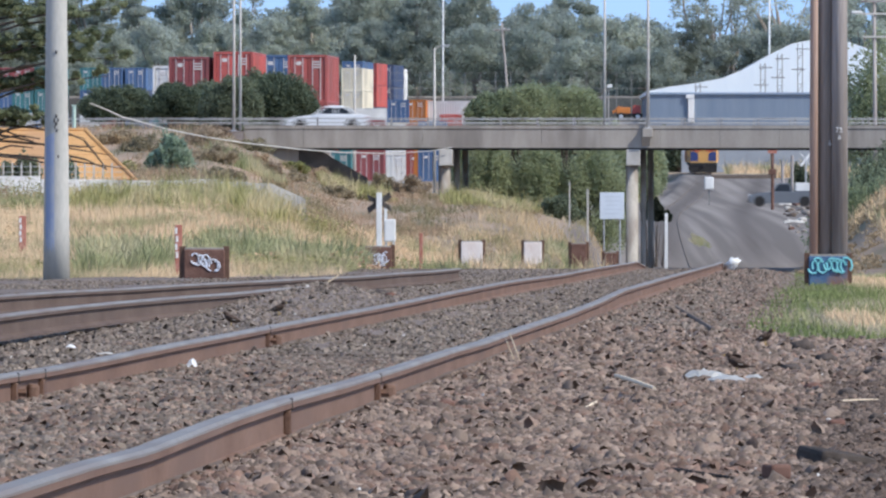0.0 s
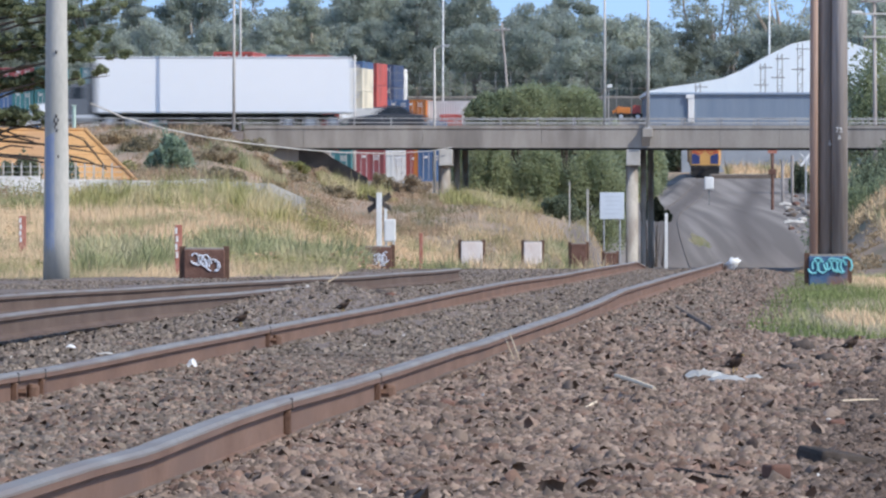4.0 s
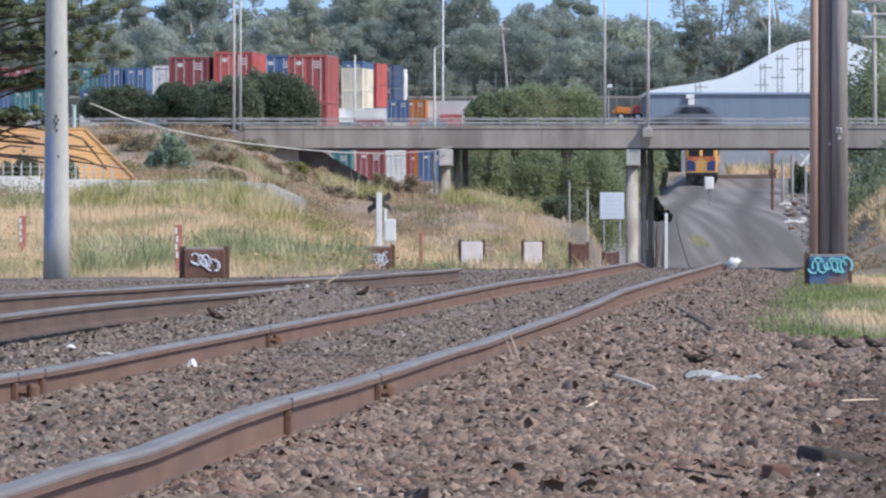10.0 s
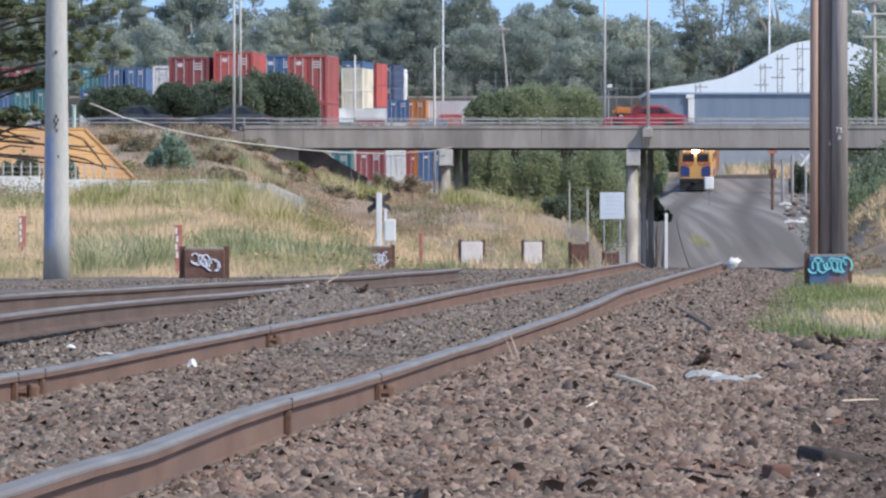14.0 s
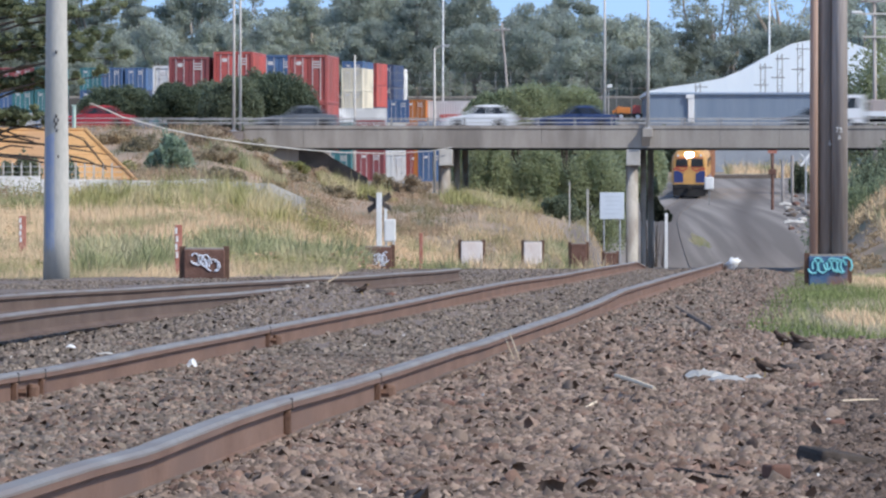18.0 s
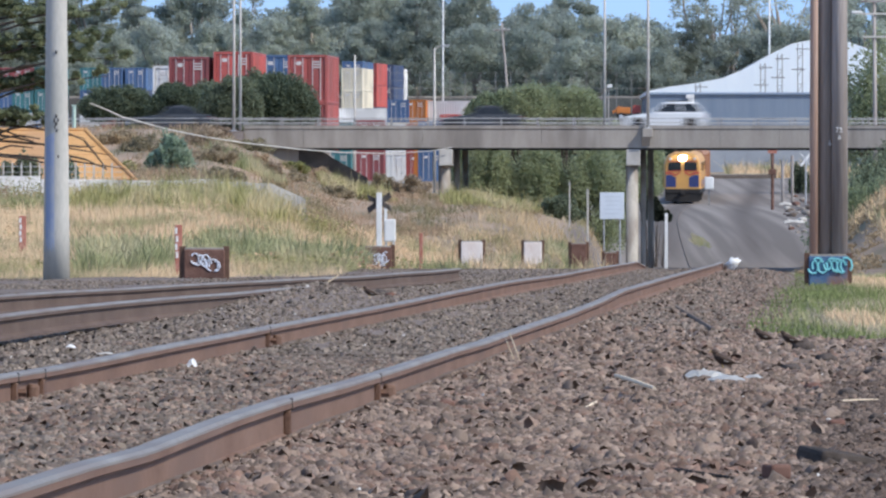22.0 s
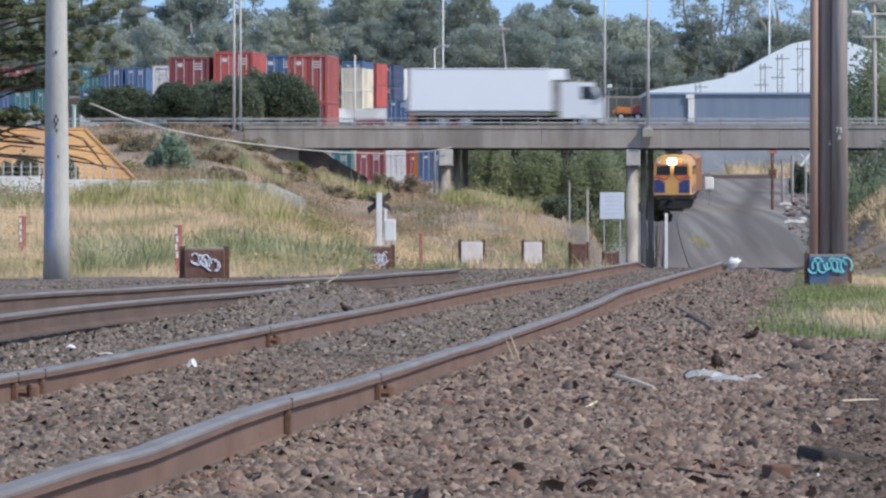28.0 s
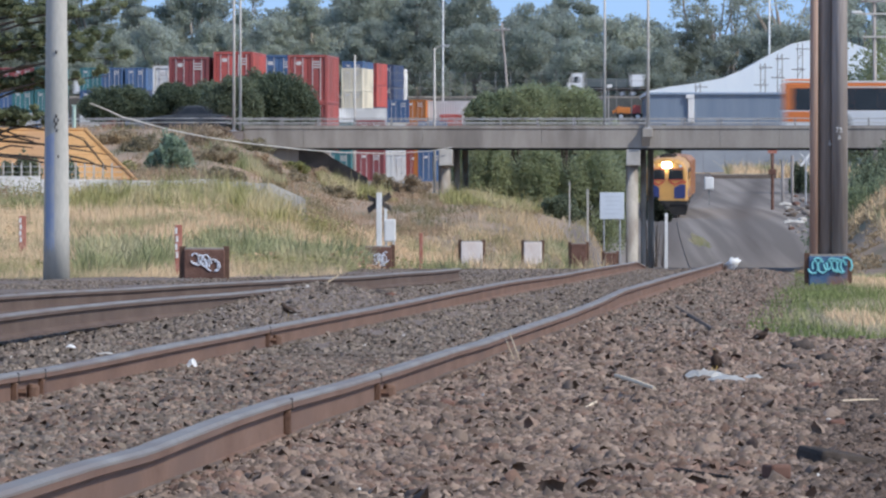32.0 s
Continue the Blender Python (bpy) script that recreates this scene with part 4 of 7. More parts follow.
def semi_trailer():
    t = thing("semi_trailer_truck", pose(0, 0, 0), "white bonneted prime mover with a long white box trailer", "truck", "trucks on the road")
    c = made("cab", C_GREY, t, lambda m: prism(m, [(1.72, 0.7), (3.3, 0.7), (3.3, 2.7), (2.1, 2.7), (1.72, 1.75)], "y", -1.1, 1.1), "dark grey cab")
    made("bonnet", C_WHITE, t, lambda m: prism(m, [(0, 0.7), (1.7, 0.7), (1.7, 1.75), (0.25, 1.52), (0, 1.3)], "y", -1.0, 1.0), "white bonnet")
    for s in (-1, 1):
        made("mudguard", C_WHITE, t, lambda m: box(m, (0.9, s * 1.02, 1.08), (1.3, 0.3, 0.2), 0, 0.06), "white mudguard")
    made("windscreen", M_GLASS, c, lambda m: sheet(m, [[(1.74, y, 1.82) for y in (-0.95, 0.95)], [(2.03, y, 2.6) for y in (-0.9, 0.9)]]))
    made("grille", M_CHROME, c, lambda m: box(m, (-0.02, 0, 1.0), (0.06, 1.3, 0.5), 0, 0.02))
    for s in (-1, 1):
        made("side_window", M_GLASS, c, lambda m: prism(m, [(2.1, 1.85), (2.9, 1.85), (2.9, 2.5), (2.25, 2.5)], "y", s * 1.1 - 0.012, s * 1.1 + 0.012))
        made("headlight", M_HEADLAMP, c, lambda m: box(m, (0.03, s * 0.85, 1.0), (0.1, 0.3, 0.22), 0, 0.02))
        made("exhaust_stack", M_CHROME, t, lambda m: tube(m, [(3.15, s * 1.0, 0.9), (3.15, s * 1.0, 3.9)], 0.09, 10))
    made("bumper", M_CHROME, c, lambda m: box(m, (0.0, 0, 0.55), (0.25, 2.3, 0.35), 0, 0.04))
    made("gap_screen", M_BLACK, t, lambda m: box(m, (3.46, 0, 2.4), (0.25, 2.2, 3.0), 0, 0.05), "dark bulkhead behind the cab")
    made("trailer_box", M_TRUCKW, t, lambda m: box_body(m, 3.6, 18.3, 2.5, 1.0, 4.25), "plain white trailer box")
    for s in (-1, 1):
        for z in (1.06, 4.18):
            made("trailer_rail", M_STEEL, t, lambda m: box(m, (10.95, s * 1.255, z), (14.6, 0.02, 0.08)))
    made("chassis", M_BLACK, t, lambda m: box(m, (9.0, 0, 0.8), (17.0, 0.9, 0.3)))
    made("fuel_tank", M_STEEL, t, lambda m: tube(m, [(2.3, -0.9, 0.7), (3.6, -0.9, 0.7)], 0.3, 14))
    truck_wheels(t, (0.9, 4.4, 5.7, 14.6, 15.9, 17.2))
    return t


def box_truck():
    t = thing("box_truck", pose(0, 0, 0), "white rigid box truck", "truck", "trucks on the road")
    truck_cab(t, 0, C_WHITE, 2.85, 2.55)
    # added grey block that stands in for the dark gap behind the cab
    made("bulkhead", M_RAILING, t, lambda m: box(m, (2.8, 0, 1.9), (0.42, 2.2, 1.5), 0, 0.03), "grey bulkhead between cab and box")
    made("box_body", M_TRUCKW, t, lambda m: box_body(m, 3.02, 11.3, 2.45, 1.15, 3.65), "plain white box body")
    made("side_skirt", M_RAILING, t, lambda m: box(m, (7.2, 0, 1.03), (8.0, 2.4, 0.24), 0, 0.02), "dull grey side skirt")
    made("cooling_unit", M_TRUCKW, t, lambda m: [box(m, (2.6, 0, 3.29), (0.84, 1.9, 0.64), 0, 0.06), box(m, (2.8, 0, 2.3), (0.44, 1.7, 0.6), 0, 0.04)], "white cooling unit on the box front")
    for s in (-1, 1):
        for z in (1.24, 3.62):
            made("box_rail", M_STEEL, t, lambda m: box(m, (7.16, s * 1.23, z - 0.03), (8.1, 0.02, 0.06)))
    made("chassis", M_BLACK, t, lambda m: box(m, (6, 0, 0.75), (10, 0.9, 0.35)))
    truck_wheels(t, (1.1, 8.0, 9.3))
    return t


def bus():
    t = thing("bus", pose(0, 0, 0), "orange and white city bus with a long dark window band", "bus")
    M_BUSO, M_BUSG = paint("bus_orange", (0.72, 0.20, 0.045), 0.35), paint("bus_pale", (0.68, 0.70, 0.72), 0.35)
    made("lower_body", M_BUSG, t, lambda m: box(m, (6.15, 0, 0.76), (12.3, 2.5, 0.92), 0, 0.06), "pale lower body")
    made("upper_body", M_BUSO, t, lambda m: box(m, (6.9, 0, 2.0), (10.75, 2.46, 1.6), 0, 0.08), "orange upper body")
    made("front_body", M_BUSG, t, lambda m: box(m, (0.77, 0, 2.0), (1.5, 2.46, 1.62), 0, 0.08), "pale front body")
    made("roof", M_WHITE, t, lambda m: box(m, (6.15, 0, 2.86), (12.1, 2.4, 0.12), 0, 0.05), "white roof")
    made("roof_pod", M_WHITE, t, lambda m: prism(m, [(1.9, 2.9), (5.6, 2.9), (5.2, 3.13), (4.6, 3.24), (2.8, 3.24), (2.2, 3.1)], "y", -0.95, 0.95), "white air-conditioning pod")
    made("rear_pod", M_BUSO, t, lambda m: box(m, (11.2, 0, 2.96), (1.9, 2.0, 0.14), 0, 0.05), "orange rear roof cover")
    for s in (-1, 1):
        for k in range(6):
            made("side_window", M_GLASS, t, lambda m: box(m, (2.41 + 1.7 * k, s * 1.238, 1.86), (1.68, 0.02, 1.26)))
        made("roof_stripe", M_WHITE, t, lambda m: box(m, (7.6, s * 1.239, 2.56), (6.0, 0.012, 0.07)), "white roof stripe")
        for x0, x1 in ((1.6, 4.2), (10.2, 12.2)):
            made("skirt_stripe", M_BUSO, t, lambda m: box(m, ((x0 + x1) / 2, s * 1.253, 0.86), (x1 - x0, 0.012, 0.6)), "orange skirt panel")
        made("cab_window", M_GLASS, t, lambda m: box(m, (0.42, s * 1.24, 1.85), (0.55, 0.02, 1.3)))
        for xx in (2.7, 9.0):
            made("wheel_arch", M_BLACK, t, lambda m: tube(m, [(xx, s * 1.1, 0.5), (xx, s * 1.262, 0.5)], 0.58, 18))
    made("windscreen", M_GLASS, t, lambda m: box(m, (0.02, 0, 2.1), (0.05, 2.2, 1.5), 0, 0.01))
    made("destination_display", M_BLACK, t, lambda m: box(m, (0.015, 0, 2.68), (0.05, 1.6, 0.2)))
    truck_wheels(t, (2.7, 9.0), 0.48)
    return t


# ---- container yard beyond the bridge
YARD_Y = 1437.0
CW, CH, CL = 2.44, 2.6, 12.19
PAINTS = {}
for nm, col in (("maroon", (0.30, 0.075, 0.08)), ("red", (0.56, 0.115, 0.10)), ("brick", (0.42, 0.10, 0.09)), ("blue", (0.08, 0.16, 0.31)), ("navy", (0.06, 0.095, 0.19)), ("cream", (0.78, 0.72, 0.57)),
                ("white", (0.86, 0.86, 0.84)), ("orange", (0.58, 0.20, 0.05)), ("grey", (0.74, 0.76, 0.76)), ("teal", (0.06, 0.22, 0.24))):
    PAINTS[nm] = mat(nm + "_container_paint", col, tuple(0.75 * v + 0.03 for v in col), 0.6, 0.6, 0, 0, 8, tuple(0.6 * v + 0.04 for v in col), obj=0.12)
container_master = {}
M_ROD = mat("pale_galvanised_rod", (0.55, 0.53, 0.52), (0.70, 0.68, 0.66), 3, 0.6, 0, 0, 20)


def container_mesh(length, CH):
    """Corrugated box: sides follow a trapezoid wave, the ends carry doors."""
    def skin(m):
        n = int(length / 0.28)
        w = CW / 2
        xs = []
        for k in range(n):
            y = 0.1 + (length - 0.2) * k / n
            s = (length - 0.2) / n
            xs += [(w - 0.045, y), (w - 0.045, y + s * 0.35), (w - 0.01, y + s * 0.5), (w - 0.01, y + s * 0.85)]
        for s in (-1, 1):
            sheet(m, [[(s * x, y, z) for x, y in xs] for z in (0.12, CH - 0.1)])
        box(m, (0, length / 2, CH - 0.07), (CW - 0.1, length - 0.1, 0.06))
        box(m, (0, length / 2, 0.12), (CW - 0.1, length - 0.1, 0.1))
        box(m, (0, length - 0.06, CH / 2), (CW - 0.2, 0.05, CH - 0.2))

    def frame_bars(m):
        for s in (-1, 1):
            for y in (0.08, length - 0.08):
                box(m, (s * (CW / 2 - 0.08), y, CH / 2), (0.16, 0.16, CH))
            for z in (0.08, CH - 0.06):
                box(m, (s * (CW / 2 - 0.05), length / 2, z), (0.1, length - 0.3, 0.12))
        for z in (0.08, CH - 0.06):
            box(m, (0, 0.08, z), (CW - 0.3, 0.14, 0.14))
    return skin, frame_bars


def container(x, y, z, colour, length=CL, pale=True, group="stacked containers", rz=0.0, CH=CH):
    key = (colour, length, CH)
    if key in container_master:
        return copy_thing(container_master[key], pose(x, y, z, 0, 0, rz))
    words = {"white": "white", "grey": "pale grey", "cream": "cream", "navy": "dark blue"}.get(colour, colour)
    t = thing("shipping_container", pose(x, y, z, 0, 0, rz), f"{words} corrugated steel shipping container in a stack", "shipping container", group)
    skin, bars = container_mesh(length, CH)
    made("body", PAINTS[colour], t, skin)
    made("corner_frame", PAINTS[colour], t, bars)
    for s in (-1, 1):
        d = made("door", PAINTS[colour], t, lambda m: [box(m, (s * 0.53, 0.1, CH / 2), (1.02, 0.05, CH - 0.3), 0, 0.012)] + [box(m, (s * 0.53, 0.065, 0.4 + 0.6 * k), (0.9, 0.03, 0.22)) for k in range(4)])
        for k, xx in enumerate((0.3, 0.78)):
            made("lock_rod", M_ROD, d, lambda m: tube(m, [(s * xx, 0.03, 0.15), (s * xx, 0.03, CH - 0.15)], 0.024, 6), "galvanised lock rod")
        if pale and s > 0:
            made("marking", M_ROD, d, lambda m: [box(m, (0.54, 0.036, CH - 0.42 - 0.16 * k), (0.5 - 0.1 * (k % 2), 0.02, 0.07)) for k in range(3)], "faded white code lines")
        elif pale:
            made("marking", M_ROD, d, lambda m: box(m, (-0.54, 0.036, CH - 0.5), (0.3, 0.02, 0.22)), "faded white code patch")
    container_master[key] = t
    return t


def stack(at_x, y, colours, top, length=CL, rz=-5.5, h=CH, floor=5.5):
    """A pile of boxes; the first colour is the uppermost."""
    z = top
    for c in colours:
        z -= h
        container(at_x, y, z, c, length, rz=rz, CH=h)
    made("plinth", M_CONC, yard_pad, lambda m: box(m, (at_x, y + length / 2, (z + floor) / 2), (2.7, length, max(z - floor, 0.05))), "packed yard surface")


yard_pad = tagged(new("yard_pad"), "packed earth hardstand of the container yard", "ground", kind="structure")
T5 = 19.906
# high boxes close behind the road
for x, y, c, top in ((-15.53, 775, ("maroon", "maroon"), 10.96), (-12.80, 775, ("red", "brick"), 11.27), (-10.35, 800, ("blue", "navy"), 11.40), (-8.27, 775, ("brick", "brick"), 11.07), (-16.9, 792, ("white", "teal"), 10.62)):
    stack(x, y, c, top, CL, -2.8, 2.9, ground_at(x, y) - 0.4)
# taller stacks of the far yard
for x, c, dy in ((-10.597, ("blue", "blue", "navy", "maroon", "maroon"), 50), (-9.032, ("red", "red", "navy", "maroon", "white"), 65), (-7.095, ("navy", "navy", "blue", "orange", "orange"), 80)):
    stack(x, YARD_Y + dy, c, T5)
stack(-6.687, 1532, ("white", "white", "grey"), 19.678)
for x, c in ((-40.579, ("teal", "blue", "grey", "teal")), (-38.108, ("blue", "blue", "maroon", "blue")), (-35.377, ("blue", "navy", "blue", "teal")), (-48.383, ("maroon", "teal", "white", "blue")), (-45.782, ("teal", "teal", "blue", "white")), (-50.854, ("maroon", "blue", "blue", "red"))):
    stack(x, 1460, c, 18.849)
stack(-10.513, 1466, ("cream", "cream", "navy", "navy"), 18.858)
# lower row seen over the bridge
for x, c in ((-5.014, ("blue", "cream", "white", "maroon")), (-3.125, ("orange", "orange", "orange", "red"))):
    stack(x, 1425, c, 14.794)
# a staggered row seen under the bridge
for at_x, y, c in ((-6.27, 1090, "maroon"), (-4.8, 1150, "grey"), (-3.34, 1136, "white"), (-2.05, 1124, "brick"), (-1.34, 1112, "orange"), (-0.93, 1100, "blue"), (-9.2, 1105, "teal")):
    stack(at_x, y, (c, c), 9.7, 6.06, -1.0, 2.6, ground_at(at_x, y) - 0.4)
side_box = container(-0.064, 1428, 12.407, "grey", 6.06)
side_box.matrix_basis = pose(-2.989, 1428, 12.089, 0, 0, -90)
made("plinth", M_CONC, yard_pad, lambda m: box(m, (-0.064, 1429.5, (12.089 + 5.5) / 2), (6.5, 4, 12.089 - 5.5)), "packed yard surface")

def side_on(x0, y, top, colour):
    """A short box seen on its long side, on a packed bank."""
    c = container(x0, y, top - CH, colour, 6.06)
    c.matrix_basis = pose(x0, y, top - CH, 0, 0, -90)
    made("plinth", M_CONC, yard_pad, lambda m: box(m, (x0 + 3.03, y, (top - CH + 5.5) / 2), (6.3, 2.6, top - CH - 5.5)), "packed yard surface")


side_on(-12.327, 1412, 13.722, "white")
stack(0.884, 1418, ("red", "maroon"), 13.083, CL, 0.0)

# ---- long shed with a sweeping white roof
M_ROOF = mat("white_roof_sheeting", (0.74, 0.82, 0.88), (0.82, 0.89, 0.93), 0.15, 0.5, 0, 0, 2, stretch=(1, 1, 0.3))
M_SHEETF = mat("pale_sheet_metal", (0.26, 0.29, 0.325), (0.34, 0.37, 0.405), 0.4, 0.6, 0, 0, 5, (0.22, 0.245, 0.27))
M_FARBANK = mat("scrubby_bank", (0.07, 0.075, 0.075), (0.14, 0.145, 0.135), 0.3, 0.95, 0, 0, 3, (0.10, 0.09, 0.08))
M_FARLOAD = paint("grey_green_sheeting", (0.10, 0.125, 0.13), 0.8)
M_SHEDWALL = mat("blue_grey_cladding", (0.17, 0.225, 0.30), (0.22, 0.275, 0.35), 0.3, 0.6, 0, 0, 3, stretch=(3, 1, 0.2))
SHED_Y = 1480.0
shed = thing("storage_shed", pose(0, SHED_Y, 0), "long storage shed with a sweeping white roof", "building")
roof_line = [(23.864, 16.395), (26.764, 16.923), (29.731, 17.318), (32.697, 17.912), (35.334, 19.032), (37.971, 20.548), (40.608, 21.867), (43.245, 22.394), (47.2, 22.131), (51.155, 20.746), (56.429, 17.78)]
eave = 16
made("roof", M_ROOF, shed, lambda m: [prism(m, [roof_line[0]] + roof_line + [(roof_line[-1][0], eave), (roof_line[0][0], eave)], "y", -0.3, 60)], "white sheet roof")
made("wall", M_SHEDWALL, shed, lambda m: box(m, ((roof_line[0][0] + roof_line[-1][0]) / 2, 31, (eave + 5) / 2), (roof_line[-1][0] - roof_line[0][0] - 0.6, 57, eave - 5.0)), "blue-grey clad wall")
low_shed = thing("low_shed", pose(0, 1440, 0), "low blue-grey clad shed before the white roof", "building")
lx0, lx1, lz = 23.475, 54.904, 15.521
made("wall", M_SHEDWALL, low_shed, lambda m: box(m, ((lx0 + lx1) / 2, 4, (lz + 5) / 2), (lx1 - lx0, 8, lz - 5.0)), "blue-grey clad wall")
made("roof", M_SHEDWALL, low_shed, lambda m: prism(m, [(-0.3, lz), (8.3, lz), (8.3, lz + 0.25), (4, lz + 0.3), (-0.3, lz + 0.12)], "x", lx0 - 0.2, lx1), "flat dark roof edge")
for k in range(14):
    made("cladding_panel", M_SHEDWALL, low_shed, lambda m: box(m, (lx0 + 1.0 + k * 2.0, -0.02, (lz + 8.4) / 2), (1.99, 0.05, lz - 8.5)))
made("downpipe", M_WHITE, low_shed, lambda m: [box(m, (28.158, -0.2, 13.981), (0.7, 0.4, 3.079), 0, 0.05), box(m, (28.029, -0.25, 15.328), (0.95, 0.5, 0.45), 0, 0.05)], "white rainwater head and pipe")


def lattice_mast(x, y, z0, z1, w, label):
    t = thing("lattice_mast", pose(x, y, z0), label, "lattice mast", "lattice masts before the shed")
    h = z1 - z0
    for s in (-1, 1):
        made("leg", M_RAILING, t, lambda m: [tube(m, [(s * w, q * w, 0), (s * w, q * w, h)], 0.045, 5) for q in (-1, 1)])
    n = int(h / 0.9)
    for k in range(n):
        made("rung", M_RAILING, t, lambda m: [tube(m, [(-w, -w, h * k / n), (w, -w, h * (k + (0.0 if k % 2 else 1.0)) / n)], 0.035, 5)])
    for k, f in enumerate((0.8, 0.96)):
        made("crossarm", M_BLACK, t, lambda m: box(m, (0.3 if k else -0.2, -w, h * f), (1.6, 0.08, 0.08)))
    return t


for at_x, top in ((36.858, 19.395), (38.812, 20.437), (41.156, 21.609), (29.369, 17.05)):
    lattice_mast(at_x, 1462, ground_at(at_x, 1462), top, 0.27, "dark steel lattice mast before the white roof")


def timber_line_pole(x, y, top, lean, label):
    z = ground_at(x, y)
    t = thing("power_pole", pose(x, y, z), label, "power pole")
    h = top - z
    made("shaft", M_WOOD, t, lambda m: tube(m, [(lean, 0, 0), (0, 0, h)], [0.17, 0.12], 9), "", True)
    arm = made("crossarm", M_WOOD, t, lambda m: box(m, (0, -0.15, h - 0.9), (1.9, 0.12, 0.14)))
    for k in (-0.8, -0.3, 0.3, 0.8):
        made("insulator", M_WHITE, arm, lambda m: tube(m, [(k, -0.15, h - 0.82), (k, -0.15, h - 0.62)], 0.05, 6))
    return t


timber_line_pole(6.856, 1480, 24.372, 1.5, "leaning grey timber power pole before the trees")
line_pole = timber_line_pole(30.587, 900, 17.477, 0.1, "grey timber power pole with crossarms and a lamp")
for dx, dz, w in ((0.35, 15.68, 2.5), (0.5, 14.05, 2.7)):
    made("crossarm", M_CONC2, line_pole, lambda m: box(m, (dx, -0.15, dz - ground_at(30.587, 900)), (w, 0.12, 0.13), 0, 0.01), "pale crossarm")
lamp_arm = made("lamp_arm", M_CONC2, line_pole, lambda m: tube(m, [(-0.1, -0.1, 15.6 - ground_at(30.587, 900)), (-0.9, -0.1, 15.72 - ground_at(30.587, 900))], 0.05, 6), "pale lamp arm")
made("lamp_head", M_WHITE, lamp_arm, lambda m: box(m, (-1.25, -0.1, 15.78 - ground_at(30.587, 900)), (0.75, 0.3, 0.24), 0, 0.08), "white lamp head")

# embanked road far behind the yard
far_road = tagged(new("far_road"), "dark embanked road before the far trees", "road", kind="structure")
made("embankment", M_FARBANK, far_road, lambda m: prism(m, [(1541.6, 5), (1543, 16.2), (1549.6, 16.2), (1558, 5)], "x", -760, 760), "dark scrubby embankment")
made("carriageway", M_ASPHALT, far_road, lambda m: sheet(m, [[(x, y, 16.22) for y in (1543.4, 1549.2)] for x in (-760, 760)]))
made("kerb", M_CONC, far_road, lambda m: box(m, (0, 1543.2, 16.3), (1520, 0.3, 0.22)), "grey kerb")


def flat_truck():
    """Nose towards -x, wheels on z = 0."""
    t = thing("flatbed_truck", pose(0, 0, 0), "dark flatbed truck with a white cab and a white tail box", "truck", "trucks on the road")
    truck_cab(t, 0, C_WHITE, 3.05)
    made("bed", M_BLACK, t, lambda m: box(m, (5.0, 0, 1.05), (8.6, 2.4, 0.4), 0, 0.03), "dark flat bed")
    made("load", M_FARLOAD, t, lambda m: box(m, (4.7, 0, 1.8), (5.2, 2.3, 1.1), 0, 0.1), "grey-green sheeted load")
    made("tail_box", C_WHITE, t, lambda m: box(m, (8.4, 0, 2.1), (1.6, 2.3, 1.5), 0, 0.05), "white tail box")
    truck_wheels(t, (1.1, 6.6, 7.9))
    return t


# orange plant parked on a bank beside the low shed
made("plinth", M_CONC, yard_pad, lambda m: box(m, (21.2, 1444, 8.9), (4.4, 5, 7.4)), "packed yard surface")
plant_truck = thing("yard_loader", pose(21.2, 1443.5, 12.6), "orange wheeled yard loader with a red cab", "loader")
made("chassis", M_BLACK, plant_truck, lambda m: box(m, (0, 0, 0.65), (3.0, 1.6, 0.3), 0, 0.04))
made("engine_cover", PAINTS["orange"], plant_truck, lambda m: box(m, (-0.7, 0, 1.15), (1.6, 1.5, 0.75), 0, 0.12), "orange engine cover")
made("cab", PAINTS["red"], plant_truck, lambda m: prism(m, [(0.3, 0.8), (1.3, 0.8), (1.25, 1.75), (0.45, 1.75)], "y", -0.7, 0.7), "red cab")
made("boom", PAINTS["orange"], plant_truck, lambda m: tube(m, [(-0.2, -0.6, 1.2), (-1.2, -0.6, 1.55), (-1.9, -0.6, 0.9)], 0.13, 8), "orange boom")
for x in (-0.95, 0.95):
    for q in (-1, 1):
        wheel(plant_truck, x, q * 0.8, 0.45, q)
beacon = thing("floodlight", pose(18.92, 1450, ground_at(18.92, 1450)), "white floodlight on a thin post", "lamp post")
made("pole", M_LAMPPOLE, beacon, lambda m: tube(m, [(0, 0, 0), (0, 0, 16.5 - ground_at(18.92, 1450))], 0.06, 6))
made("lamp_head", M_WHITE, beacon, lambda m: box(m, (0.1, -0.1, 16.6 - ground_at(18.92, 1450)), (0.6, 0.4, 0.4), 0, 0.08), "white lamp head")

# added pale screen at the back of the yard, its colour carries the haze
sheet_fence = thing("sheet_fence", pose(0, 1405, 0), "pale grey sheet-metal fence behind the yard", "fence")
for k in range(8):
    x = 27.6 + 2.4 * k
    made("panel", M_SHEETF, sheet_fence, lambda m: box(m, (x, 0.03 * (k % 2), 8.0), (2.36, 0.06, 3.4), 0, 0.01))
    made("post", M_RAILING, sheet_fence, lambda m: box(m, (x - 1.2, 0.1, 7.9), (0.08, 0.08, 3.4)))

# security fence behind the green bush
fence = thing("security_fence", pose(-6.155, 1470, ground_at(-6.155, 1470)), "tall dark mesh security fence", "fence")
fz = 18.45 - ground_at(-6.155, 1470)
for k in range(18):
    made("post", M_RAILING, fence, lambda m: box(m, (k * 1.75, 0, fz / 2), (0.07, 0.07, fz), 0))
for k in range(4):
    made("wire", M_RAILING, fence, lambda m: tube(m, [(0, 0, fz - 0.1 - 0.9 * k), (30, 0, fz - 0.1 - 0.9 * k)], 0.02, 4))


